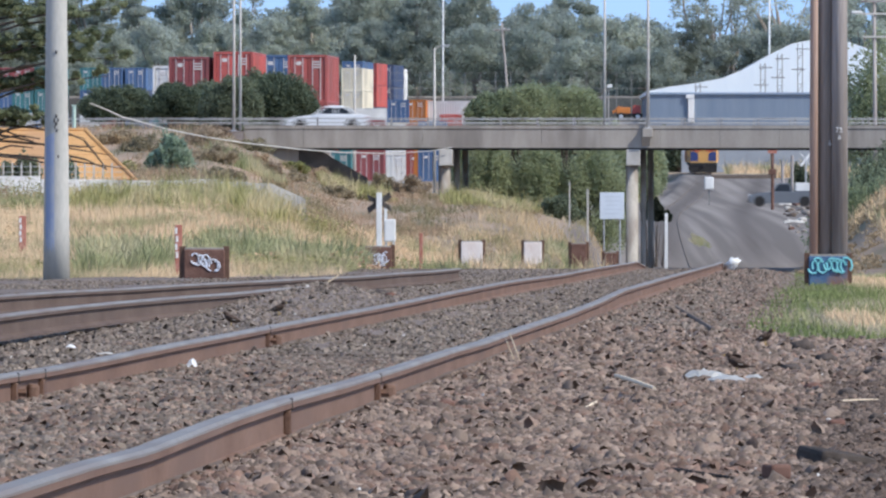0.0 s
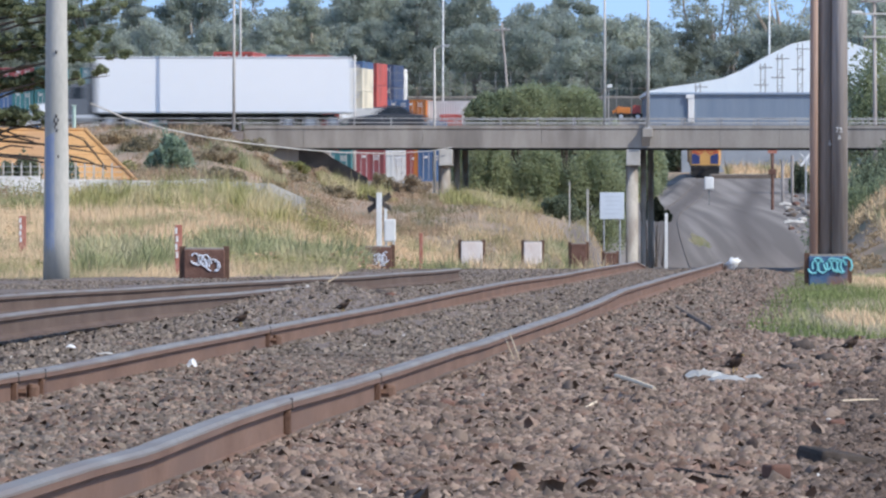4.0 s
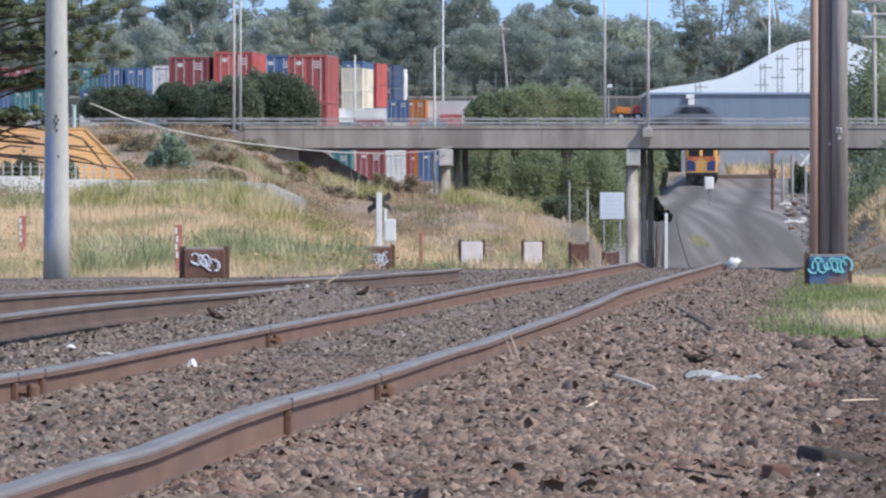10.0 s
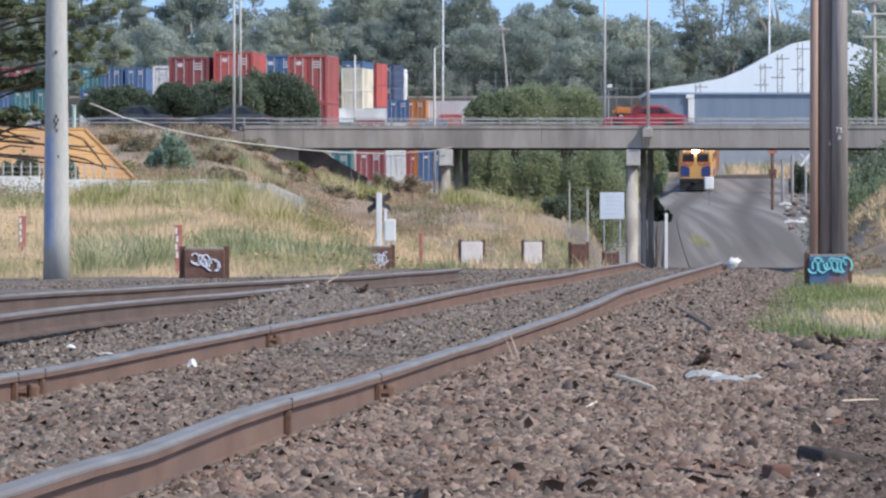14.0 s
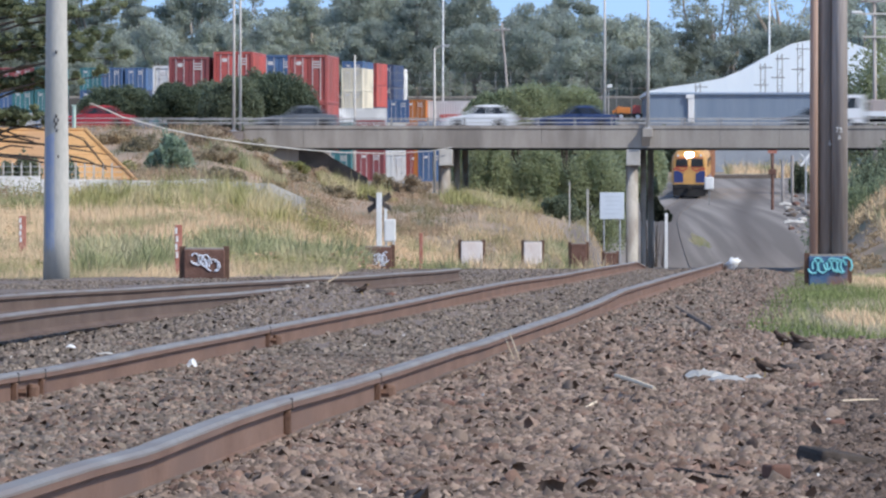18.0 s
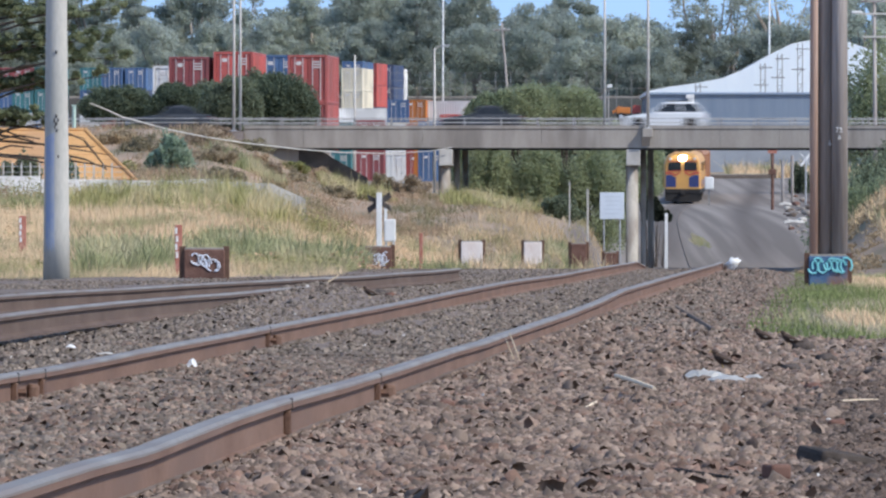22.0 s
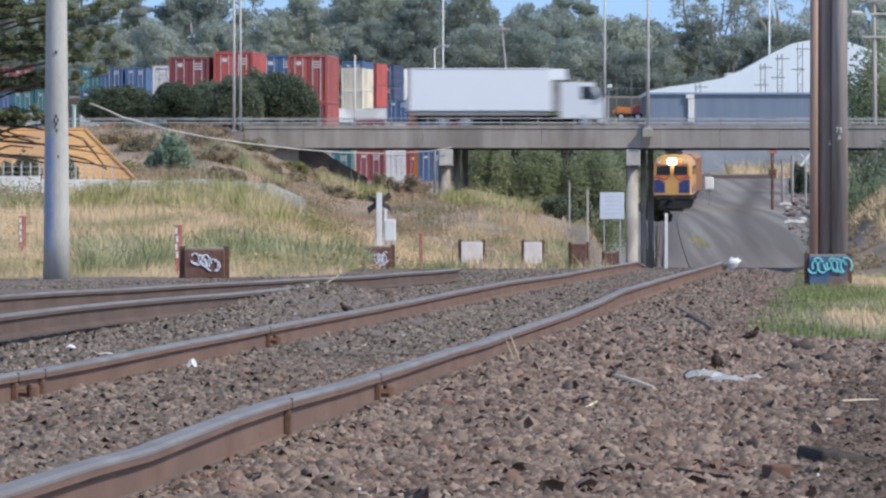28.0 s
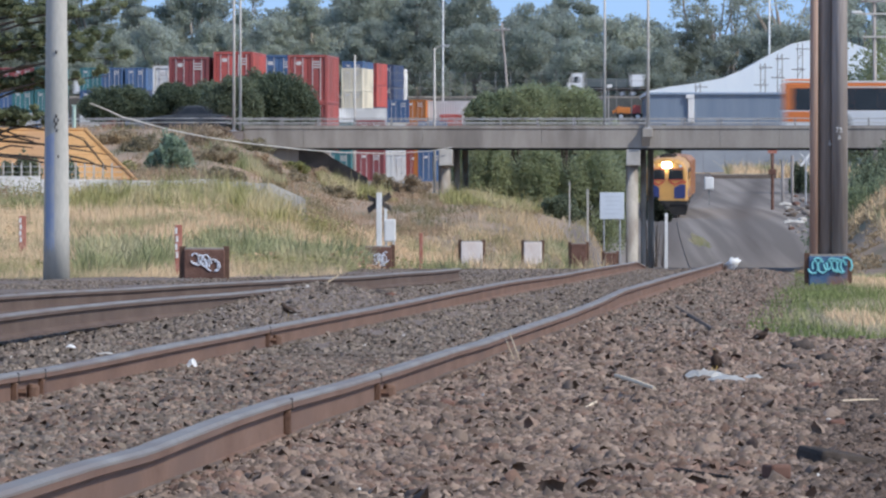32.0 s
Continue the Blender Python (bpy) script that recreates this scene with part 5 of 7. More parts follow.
# ---- trees and bushes
M_TUSB = leafy("brown_sprays", (0.34, 0.24, 0.16), (0.52, 0.38, 0.25), 0.6, 4, island=0.25, thin=0.35)
M_SCRUB = leafy("dusty_scrub_leaves", (0.27, 0.22, 0.15), (0.42, 0.35, 0.24), 0.5, 3, island=0.3, thin=0.4)
def gum_tree(seed, h, spread, label, leaf=M_LEAF_EUC, n_clump=75, per=300, size=0.2, bark=M_BARK, low=0.32, name="gum_tree"):
    """Tapered trunk, rising limbs, a crown of many small sprays gathered in clumps with gaps between them."""
    rng = np.random.default_rng(seed)
    t = thing(name, pose(0, 0, 0), label, "tree", "far trees")
    bends = rng.normal(0, 0.35, (5, 2)) * spread / 4
    tr = [(bends[k, 0] * k / 4, bends[k, 1] * k / 4, h * 0.2 * k) for k in range(5)]
    made("trunk", bark, t, lambda m: tube(m, tr, [h * 0.018 * (1 - 0.17 * k) for k in range(5)], 7), "", True)
    cl, rad = [], []
    for k in range(n_clump):
        f = low + (1 - low) * (k + rng.random()) / n_clump
        a = rng.random() * 6.283
        w = spread * (0.35 + 0.65 * math.sin(math.pi * min(1, max(0.05, (f - low * 0.6) / (1.08 - low * 0.6))))) * (0.35 + 0.65 * rng.random() ** 0.6)
        cl.append((w * math.cos(a), w * math.sin(a), h * f))
        rad.append((spread * rng.uniform(0.2, 0.4), spread * rng.uniform(0.2, 0.4), spread * rng.uniform(0.15, 0.27)))

    for q in cl[:: max(1, n_clump // 9)]:
        b = tr[min(4, max(1, int(q[2] / h * 4)))]
        mid = ((q[0] + b[0]) * 0.5, (q[1] + b[1]) * 0.5, b[2] * 0.6 + q[2] * 0.4)
        made("limb", bark, t, lambda m: tube(m, [(b[0], b[1], min(b[2], q[2] - 0.4)), mid, q], [h * 0.008, h * 0.005, h * 0.002], 5))
    v, f = leaves(rng, cl, rad, per, size)
    raw("crown", v, f, leaf, t)
    return t


gums = [gum_tree(1, 21, 4.6, "tall grey-green gum tree in the far tree line"), gum_tree(2, 19, 5.2, "broad grey-green gum tree in the far tree line"),
        gum_tree(3, 23, 4.2, "slender tall gum tree in the far tree line"), gum_tree(4, 17, 4.8, "dense grey-green gum tree in the far tree line", low=0.2),
        gum_tree(5, 22, 4.4, "thin-crowned gum tree with bare limbs", n_clump=24, per=90, low=0.5)]
rt = random.Random(21)


def plant(master, x, y, z, k=1.0, kz=None):
    t = copy_thing(master, pose(x, y, z, 0, 0, rt.uniform(0, 360)))
    t.scale = (k, k, kz or k)
    return t


for row, (yy, step, kk) in enumerate(((1560, 6.2, 0.80), (1600, 6.0, 0.98), (1650, 6.5, 1.06))):
    x = -82.0 + row * 2.3
    while x < 86:
        b = x / yy
        # the wood is lower and thinner towards the right, where sky shows through
        f = np.interp(b, (-0.06, -0.022, -0.0135, -0.012, -0.010, -0.005, 0.004, 0.006, 0.0085, 0.011, 0.0135, 0.016, 0.0185, 0.0225, 0.026, 0.030, 0.06), (1.1, 1.06, 1.03, 0.93, 1.05, 1.12, 1.1, 1.08, 1.1, 0.99, 1.09, 1.05, 0.85, 0.82, 0.98, 1.0, 1.0))
        m = gums[rt.choice((0, 1, 2, 3)) if row < 2 else rt.choice((0, 1, 2, 3, 4))]
        plant(m, x + rt.uniform(-1.5, 1.5), yy + rt.uniform(-10, 10), 7.3, kk * f * rt.uniform(0.9, 1.06))
        x += step * rt.uniform(0.75, 1.25)
for at_x in (32.58, 35.136, 37.693, 43.902):
    plant(gums[4], at_x, 1640, 7.5, rt.uniform(1.08, 1.22))
for k, g in enumerate(gums):
    g.matrix_basis = pose(49.842 + 5 * k, 1500 + 6 * k, 7.0)


def bush(x, y, z, w, dp, h, seed, label, leaf, name="bush", per=110, n=26, size=0.16, flat=0.0, lift=0.0):
    """A low dense crown on several stems."""
    rng = np.random.default_rng(seed)
    t = thing(name, pose(x, y, z), label, "bush")
    cl, rad = [], []
    for k in range(n):
        a, r = rng.random() * 6.283, math.sqrt(rng.random())
        u, q = r * math.cos(a), r * math.sin(a)
        top = h * (0.35 + 0.65 * math.sqrt(max(0.0, 1 - r * r))) * rng.uniform(0.75, 1.0)
        cl.append((u * w * 0.85, q * dp * 0.85, lift + max(top * (rng.random() ** (0.5 + flat)), 0.18 * h)))
        s = rng.uniform(0.7, 1.2)
        rad.append((w * 0.26 * s, dp * 0.3 * s, h * 0.22 * s))
    for c in cl[::5]:
        made("stem", M_BARKD, t, lambda m: tube(m, [(c[0] * 0.15, c[1] * 0.15, -0.2), (c[0] * 0.6, c[1] * 0.6, c[2] * 0.5), c], [h * 0.02, h * 0.014, h * 0.004], 5))
    v, f = leaves(rng, cl, rad, per, size)
    raw("crown", v, f, leaf, t)
    return t


def hedge(x0, x1, y, z_top, z_low, seed, label, leaf, **kw):
    """A crown held up on stems that stand on the ground below."""
    g = ground_at((x0 + x1) / 2, y)
    return bush((x0 + x1) / 2, y, g, (x1 - x0) / 2, (x1 - x0) / 2 * 0.8, z_top - z_low, seed, label, leaf, lift=z_low - g, **kw)


def bush_between(x0, x1, y, z_top, z_low, seed, label, leaf, **kw):
    return bush((x0 + x1) / 2, y, z_low, (x1 - x0) / 2, (x1 - x0) / 2 * 0.8, z_top - z_low, seed, label, leaf, **kw)


# dark hedge trees between the road and the yard
for a, b, top, low, sd in ((-15.009, -10.909, 9.882, 7.172, 31), (-12.553, -7.762, 10.081, 7.213, 32), (-18.614, -14.497, 9.437, 7.854, 33), (-22.805, -18.024, 9.422, 7.722, 34), (-17.247, -12.258, 9.691, 7.268, 35), (-11.259, -7.817, 9.604, 7.309, 36), (-13.854, -9.525, 10.453, 7.856, 37)):
    q = (744 + (sd - 31) * 3) / (780 + (sd - 31) * 5)
    hedge(a * q, b * q, 744 + (sd - 31) * 3, 0.64 + (top - 0.64) * q, 0.14 + (low - 0.64) * q, sd, "dense rounded dark green hedge tree behind the road", M_LEAF_BUSH, n=130, per=260, size=0.10)
# light green scrub behind the bridge
for a, b, top, low, sd in ((1.354, 5.381, 9.121, 6.876, 41), (3.087, 8.293, 9.759, 6.923, 42), (6.45, 10.262, 9.335, 6.876, 43)):
    hedge(a, b, 803, top, low, sd, "tall light green scrub behind the bridge", M_LEAF_GREEN, n=130, per=300, size=0.09)
for k, y in enumerate((1125, 1165, 1205, 1245, 1285, 1325)):
    gx = float(main_x(y)) - 5.3 - 0.25 * (k % 2)
    bush(gx, y, ground_at(gx, y) - 0.1, 1.9, 2.4, 3.0 + 0.35 * k, 440 + k, "dusty green scrub beside the far track", M_LEAF_GREEN, n=50, per=150, size=0.14)
# added dark crowns that stand in for the shadow left of the train
for a, b, sd in ((22.6, 26.2, 441), (25.0, 28.2, 442)):
    hedge(a, b, 1428, 11.5, 6.3, sd, "dark green trees at the end of the yard", M_LEAF_BUSH, n=60, per=160, size=0.16)
hedge(13.744, 20.357, 1160, 9.527, 4.257, 44, "green scrub beside the far track", M_LEAF_GREEN, n=90, per=200, size=0.16)
for a, b, sd in ((0.265, 6.438, 45), (4.698, 11.346, 46), (9.621, 15.189, 47)):
    hedge(a, b, 995, 8.839, 3.078, sd, "tall green trees beyond the bridge", M_LEAF_GREEN, n=110, per=220, size=0.15)
# the bridge's shade is put into this scrub's near-black leaf colour
for x0, x1, top, low, sd in ((11.5, 12.45, 2.95, 1.0, 48), (11.9, 12.95, 2.2, 0.95, 49), (12.2, 13.45, 1.6, 0.9, 50)):
    hedge(x0, x1, 742, top, low, sd, "dark shaded scrub beside the pier", M_LEAF_DARK, n=34, per=150, size=0.07)
# darker trees in the shade under and behind the spans
for a, b, top, base_z, sd in ((1.063, 4.664, 5.785, 2.355, 51), (3.953, 7.701, 5.683, 1.151, 52), (6.912, 11.485, 6.142, 0.812, 53)):
    bush_between(a, b, 768, top, min(base_z, ground_at((a + b) / 2, 768)), sd, "green scrub growing behind the bridge piers", M_LEAF_GREEN, n=100, per=240, size=0.09)
bush_between(4.641, 8.022, 690, 2.33, ground_at(6.331, 690) - 0.3, 54, "dark low scrub before the bridge pier", M_LEAF_BUSH, n=30, per=150, size=0.10)
bush_between(20.126, 24.972, 640, 4.773, ground_at(22.406, 640), 56, "dark green tree beside the road bank", M_LEAF_BUSH, n=110, per=260, size=0.08)
bush_between(16.0, 21.5, 560, 3.4, ground_at(18.7, 560), 55, "dark green scrub behind the earth bank", M_LEAF_GREEN, n=90, per=220, size=0.08)
bush_between(34.101, 41.941, 1100, 17.299, ground_at(38.021, 1100), 57, "tall green trees beyond the bridge", M_LEAF_GREEN, n=60, per=160, size=0.2)
bush_between(29.888, 31.847, 1100, 6.226, ground_at(30.867, 1100) - 0.1, 58, "dark round bush beside the yard tracks", M_LEAF_BUSH, n=30, per=120, size=0.13)
bush_between(-2.964, -0.378, 708, 3.415, ground_at(-1.671, 708) - 0.2, 59, "dull brown-green scrub below the bridge", M_SCRUB, n=40, per=130, size=0.08)
bush_between(-4.186, -2.474, 712, 3.621, ground_at(-3.33, 712) - 0.2, 60, "dull brown-green scrub below the bridge", M_SCRUB, n=30, per=130, size=0.08)
# plants on the bank
bush_between(-13.95, -11.732, 600, 4.916, ground_at(-12.801, 600) - 0.3, 61, "pale green broad-leaved shrub on the bank", M_LEAF_PALE, n=44, per=40, size=0.17, flat=-0.2)
bush_between(-14.3, -12.6, 606, 4.3, ground_at(-13.4, 606) - 0.3, 69, "olive shrub behind the pale shrub", M_LEAF_GREEN, n=40, per=80, size=0.12)
SHRUBS = ((-11.2, 625, 1.3, 1.0), (-9.6, 652, 1.1, 0.8), (-12.4, 655, 1.2, 1.1), (-8.2, 690, 1.0, 0.7), (-10.6, 690, 1.4, 0.8), (-6.9, 705, 1.0, 0.8), (-14.8, 640, 1.5, 1.0), (-15.6, 600, 1.2, 0.8), (-10.4, 575, 1.0, 0.6), (-8.4, 610, 1.0, 0.6), (-5.6, 660, 1.1, 0.7), (-3.6, 675, 1.2, 0.7), (-12.6, 690, 1.3, 0.6), (-16.8, 655, 1.6, 0.9))
for k, (at_x, at_y, w, h) in enumerate(SHRUBS):
    bush(at_x, at_y, ground_at(at_x, at_y) - 0.15, w, w, h, 600 + k, "dry brown-green shrub on the bank", (M_SCRUB, M_TUSB, M_SCRUB, M_WEED)[k % 4], n=26, per=110, size=0.08)

bush_between(-17.77, -15.88, 505, 3.654, ground_at(-16.825, 505) - 0.1, 62, "dusty dark green shrub before the house roof", M_LEAF_BUSH, n=40, per=110, size=0.09)
bush_between(-15.1, -14.12, 500, 3.223, ground_at(-14.61, 500) - 0.1, 63, "pale dusty shrub beside the house", M_LEAF_PALE, n=24, per=80, size=0.08)
for at_x, at_y, w, h, sd in ((-8.951, 640, 0.9, 0.9, 64), (-9.995, 600, 0.7, 0.6, 65), (-7.761, 660, 0.8, 0.7, 66), (-13.819, 560, 0.6, 0.5, 67)):
    bush(at_x, at_y, ground_at(at_x, at_y) - 0.1, w, w, h, sd, "low dusty saltbush on the brown bank", M_SCRUB, n=18, per=70, size=0.08)

bush_between(-11.594, -10.662, 748, 7.837, ground_at(-11.128, 748) - 0.1, 68, "yellow-green sapling at the bridge end", M_WEED, n=24, per=70, size=0.07)


def pine_tree():
    """Flat layered boughs reaching in from a trunk beside the view."""
    rng = np.random.default_rng(77)
    y = 430.0
    x0 = -16.357
    z0 = ground_at(x0, y)
    t = thing("pine_tree", pose(x0, y, z0), "dark spreading pine with flat layered boughs", "tree")
    made("trunk", M_BARKD, t, lambda m: tube(m, [(0, 0, 0), (0.1, 0, 3), (-0.1, 0, 7), (0, 0, 11)], [0.32, 0.27, 0.2, 0.06], 12), "", True)
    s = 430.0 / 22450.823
    cl, rad = [], []
    boughs = []
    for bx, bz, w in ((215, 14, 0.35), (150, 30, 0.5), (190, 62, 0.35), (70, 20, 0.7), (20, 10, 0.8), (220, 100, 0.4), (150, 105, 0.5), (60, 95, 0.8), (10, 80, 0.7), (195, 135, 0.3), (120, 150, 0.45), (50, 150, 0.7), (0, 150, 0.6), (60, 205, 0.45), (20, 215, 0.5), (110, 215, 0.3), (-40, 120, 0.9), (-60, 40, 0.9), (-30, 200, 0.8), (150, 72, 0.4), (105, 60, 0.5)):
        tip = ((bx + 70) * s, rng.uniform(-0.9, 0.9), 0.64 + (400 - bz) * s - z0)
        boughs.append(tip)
        for k in range(15):
            f = rng.uniform(0.5, 1.05)
            cl.append((tip[0] * f + rng.normal(0, 0.12), tip[1] * f + rng.normal(0, 0.3), tip[2] + rng.normal(0, 0.13) + 0.1 * f))
            rad.append((w * rng.uniform(0.25, 0.6), 0.4, 0.1))
    for q in boughs:
        made("bough", M_BARKD, t, lambda m: tube(m, [(0, 0, max(0.8, q[2] - 0.9)), (q[0] * 0.5, q[1] * 0.5, q[2] - 0.25), q], [0.07, 0.045, 0.012], 6))
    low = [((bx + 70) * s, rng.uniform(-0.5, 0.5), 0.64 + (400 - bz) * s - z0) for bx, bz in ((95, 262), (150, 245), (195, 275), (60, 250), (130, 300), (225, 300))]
    for q in low:
        made("bare_bough", M_BARKD, t, lambda m: tube(m, [(0, 0, q[2] + 0.6), (q[0] * 0.6, q[1] * 0.5, q[2] + 0.35), q], [0.06, 0.04, 0.012], 6), "bare grey bough")
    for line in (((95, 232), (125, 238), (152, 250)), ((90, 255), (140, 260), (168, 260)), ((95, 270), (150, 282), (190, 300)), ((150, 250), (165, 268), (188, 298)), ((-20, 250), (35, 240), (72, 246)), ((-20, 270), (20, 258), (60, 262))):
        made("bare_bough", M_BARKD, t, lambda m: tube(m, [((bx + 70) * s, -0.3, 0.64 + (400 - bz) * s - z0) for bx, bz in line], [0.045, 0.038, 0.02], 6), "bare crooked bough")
    v, f = leaves(rng, cl, rad, 90, 0.075)
    raw("needles", v, f, M_LEAF_PINE, t)


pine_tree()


# ---- left bank: house, fences, cable
M_TILE = mat("terracotta_roof", (0.52, 0.27, 0.10), (0.68, 0.40, 0.18), 0.5, 0.9, 0, 0.2, 7, (0.50, 0.30, 0.17))
M_RENDERW = mat("whitewashed_wall", (0.62, 0.61, 0.58), (0.82, 0.82, 0.80), 1.6, 0.85, 0, 0.05, 12, (0.44, 0.42, 0.38))
HOUSE_Y = 520.0
house = thing("house", pose(0, HOUSE_Y, 0), "low house with an orange tiled hip roof", "building")
hx0, hx1 = -21.865, -12.646
ridge, eav = 4.601, 2.539


def hip(m):
    a = [(hx0, -0.2, eav), (hx1, -0.2, eav), (hx1, 7.5, eav), (hx0, 7.5, eav)]
    r = [(hx0 + 2, 3.2, ridge), (-14.77, 3.2, ridge)]
    v = [m.verts.new(p) for p in a + r]
    for f in ((0, 1, 5, 4), (1, 2, 5), (2, 3, 4, 5), (3, 0, 4), (3, 2, 1, 0)):
        m.faces.new([v[k] for k in f])


hroof = made("roof", M_TILE, house, hip, "orange terracotta roof")
made("ridge_cap", M_TILE, hroof, lambda m: tube(m, [(hx0 + 2, 3.2, ridge), (-14.77, 3.2, ridge), (hx1, -0.2, eav + 0.03)], 0.09, 6))
for k in range(9):
    z = eav + (ridge - eav) * (k + 1) / 10
    f = (k + 1) / 10
    made("tile_course", M_TILE, hroof, lambda m: box(m, ((hx0 + 2 * f + hx1 - 2.1 * f) / 2, -0.2 + 3.4 * f - 0.02, z), (hx1 - hx0 - 4.2 * f, 0.02, 0.006)))
made("wall", M_RENDERW, house, lambda m: box(m, ((hx0 + hx1) / 2, 3.7, (eav + ground_at(hx0, 520) - 0.3) / 2), (hx1 - hx0 - 0.8, 7.0, eav - ground_at(hx0, 520) + 0.3)))

wall = thing("boundary_wall", pose(0, 470, 0), "low whitewashed boundary wall with a sloping end", "wall")
for k, (a, b, top) in enumerate(((-18.297, -14.905, 2.482), (-14.905, -12.016, 2.357), (-12.016, -9.504, 2.315), (-9.504, -8.353, 2.357), (-8.353, -7.202, 2.273))):
    made("wall_panel", M_RENDERW, wall, lambda m: box(m, ((a + b) / 2, 0.02 * (k % 2), (top + 0.8) / 2), (b - a - 0.03, 0.2, top - 0.8), 0, 0.02))
made("sloping_cap", M_CONC2, wall, lambda m: prism(m, [(-7.202, 0.8), (-5.003, 0.8), (-5.108, 1.645), (-6.364, 2.21), (-7.202, 2.231)], "y", 0.0, 0.2), "sloping grey wall end")
picket = thing("wire_fence", pose(0, 495, 0), "pale post and wire fence behind the wall", "fence")
for k in range(14):
    x = -17.506 + k * 0.353
    made("post", M_LAMPPOLE, picket, lambda m: box(m, (x, 0, 2.602), (0.06, 0.06, 0.992), 0))
for z in (2.955, 2.735, 2.514):
    made("wire", M_STEEL, picket, lambda m: tube(m, [(-17.506, 0, z), (-12.545, 0, z)], 0.012, 4))

# sagging cable from a small white post to the bridge
M_PGREEN = paint("pale_green_paint", (0.50, 0.64, 0.55), 0.6)
cx0, cz0 = -17.451, 6.306
post = thing("pale_post", pose(cx0, 600, ground_at(cx0, 600) - 0.2), "short pale green post on the bank", "post")
made("shaft", M_PGREEN, post, lambda m: tube(m, [(0, 0, 0), (0, 0, cz0 - ground_at(cx0, 600) + 0.2)], 0.09, 8))
made("cap", M_PGREEN, post, lambda m: box(m, (0, 0, cz0 - ground_at(cx0, 600) + 0.22), (0.24, 0.24, 0.06), 0, 0.01))
cable = thing("cable", pose(0, 0, 0), "pale sagging service cable strung to the bridge", "cable")
cpts = [(-17.0, 611, 6.55), (-16.2, 613, 6.22), (-15.587, 615, 5.93), (-13.582, 630, 5.41), (-12.087, 640, 5.144), (-10.249, 650, 4.896), (-7.752, 672, 4.711), (-5.778, 705, 4.722), (-3.033, 724.5, 4.771), (-0.775, 724.6, 4.9), (0.516, 724.7, 5.127)]
made("strand", M_CONC2, cable, lambda m: tube(m, cpts, 0.036, 6))

# ---- signal post, boards and markers
d_sig = 300.0
sig = thing("crossing_marker", pose(-1.51, d_sig, ground_at(-1.51, d_sig) - 0.1), "white post with dark crossed boards", "railway sign")
sz = 1.428 - ground_at(-1.51, d_sig) + 0.1
made("post", M_WHITE, sig, lambda m: box(m, (0, 0, sz / 2), (0.13, 0.12, sz), 0, 0.01))
for s in (-1, 1):
    made("crossed_board", M_DARKW, sig, lambda m: prism(m, [(-0.29, sz - 0.2 - s * 0.16), (-0.25, sz - 0.34 - s * 0.16), (0.29, sz - 0.28 + s * 0.16), (0.25, sz - 0.14 + s * 0.16)], "y", 0.07 + 0.03 * s, 0.095 + 0.03 * s), "dark crossed board")
lb = thing("relay_box", pose(-1.273, 304, ground_at(-1.273, 304) - 0.05), "small white equipment box on a post", "equipment box")
bz = 0.261 - ground_at(-1.273, 304) + 0.05
bt = 0.802 - ground_at(-1.273, 304) + 0.05
made("case", M_WHITE, lb, lambda m: box(m, (0, 0, (bz + bt) / 2), (0.28, 0.25, bt - bz), 0, 0.03))
made("leg", M_WHITE, lb, lambda m: [box(m, (s * 0.09, 0, bz / 2), (0.05, 0.05, bz + 0.02), 0) for s in (-1, 1)])
made("upright", M_WHITE, lb, lambda m: box(m, (-0.1, 0.05, bt + 0.1), (0.07, 0.07, 0.5), 0))


def marker(name, x, y, top, w, material, label, mark=None):
    z = ground_at(x, y) - 0.1
    t = thing(name, pose(x, y, z), label, "marker post", "trackside markers")
    made("post", material, t, lambda m: box(m, (0, 0, (top - z) / 2), (w, w * 0.7, top - z), 0, 0.01))
    if mark:
        made("band", mark, t, lambda m: [box(m, (-w * 0.3 + 0.012 * (k % 2), -w * 0.36, (top - z) - 0.1 - 0.13 * k), (w * 0.3, 0.012, 0.1)) for k in range(4)], "worn white stripe")
    return t


M_RPOST = mat("faded_red_post", (0.36, 0.11, 0.075), (0.55, 0.28, 0.22), 8, 0.85, 0, 0.1, 40)
marker("marker_post", -4.294, 206, 0.658, 0.12, M_RPOST, "faded red and white marker post", M_WHITE)
marker("marker_post", -8.616, 260, 0.848, 0.15, M_RPOST, "faded red marker post in the grass", M_WHITE)
marker("marker_post", -0.573, 330, 0.449, 0.09, M_RPOST, "thin faded marker post in the grass")
marker("marker_post", 9.853, 560, 1.189, 0.13, M_WHITE, "white marker post beside the track")
marker("marker_post", 7.526, 660, 2.551, 0.09, M_LAMPPOLE, "thin pale marker post before the scrub")
marker("marker_post", 6.685, 670, 2.968, 0.07, M_LAMPPOLE, "thin grey marker post before the scrub")
board = thing("notice_board", pose(7.991, 600, ground_at(7.991, 600) - 0.2), "pale blue-white notice board on two posts", "sign")
nb0, nb1 = 0.961 - ground_at(7.991, 600) + 0.2, 2.217 - ground_at(7.991, 600) + 0.2
M_BARS = paint("faded_lettering", (0.59, 0.65, 0.71), 0.6)
M_BOARD = paint("notice_board_white", (0.66, 0.72, 0.78), 0.5)
made("panel", M_BOARD, board, lambda m: box(m, (0, 0, (nb0 + nb1) / 2), (1.149, 0.05, nb1 - nb0), 0, 0.015))
for s in (-1, 1):
    made("leg", M_STEEL, board, lambda m: tube(m, [(s * 0.38, 0.06, 0), (s * 0.38, 0.06, nb1 - 0.1)], 0.035, 8))
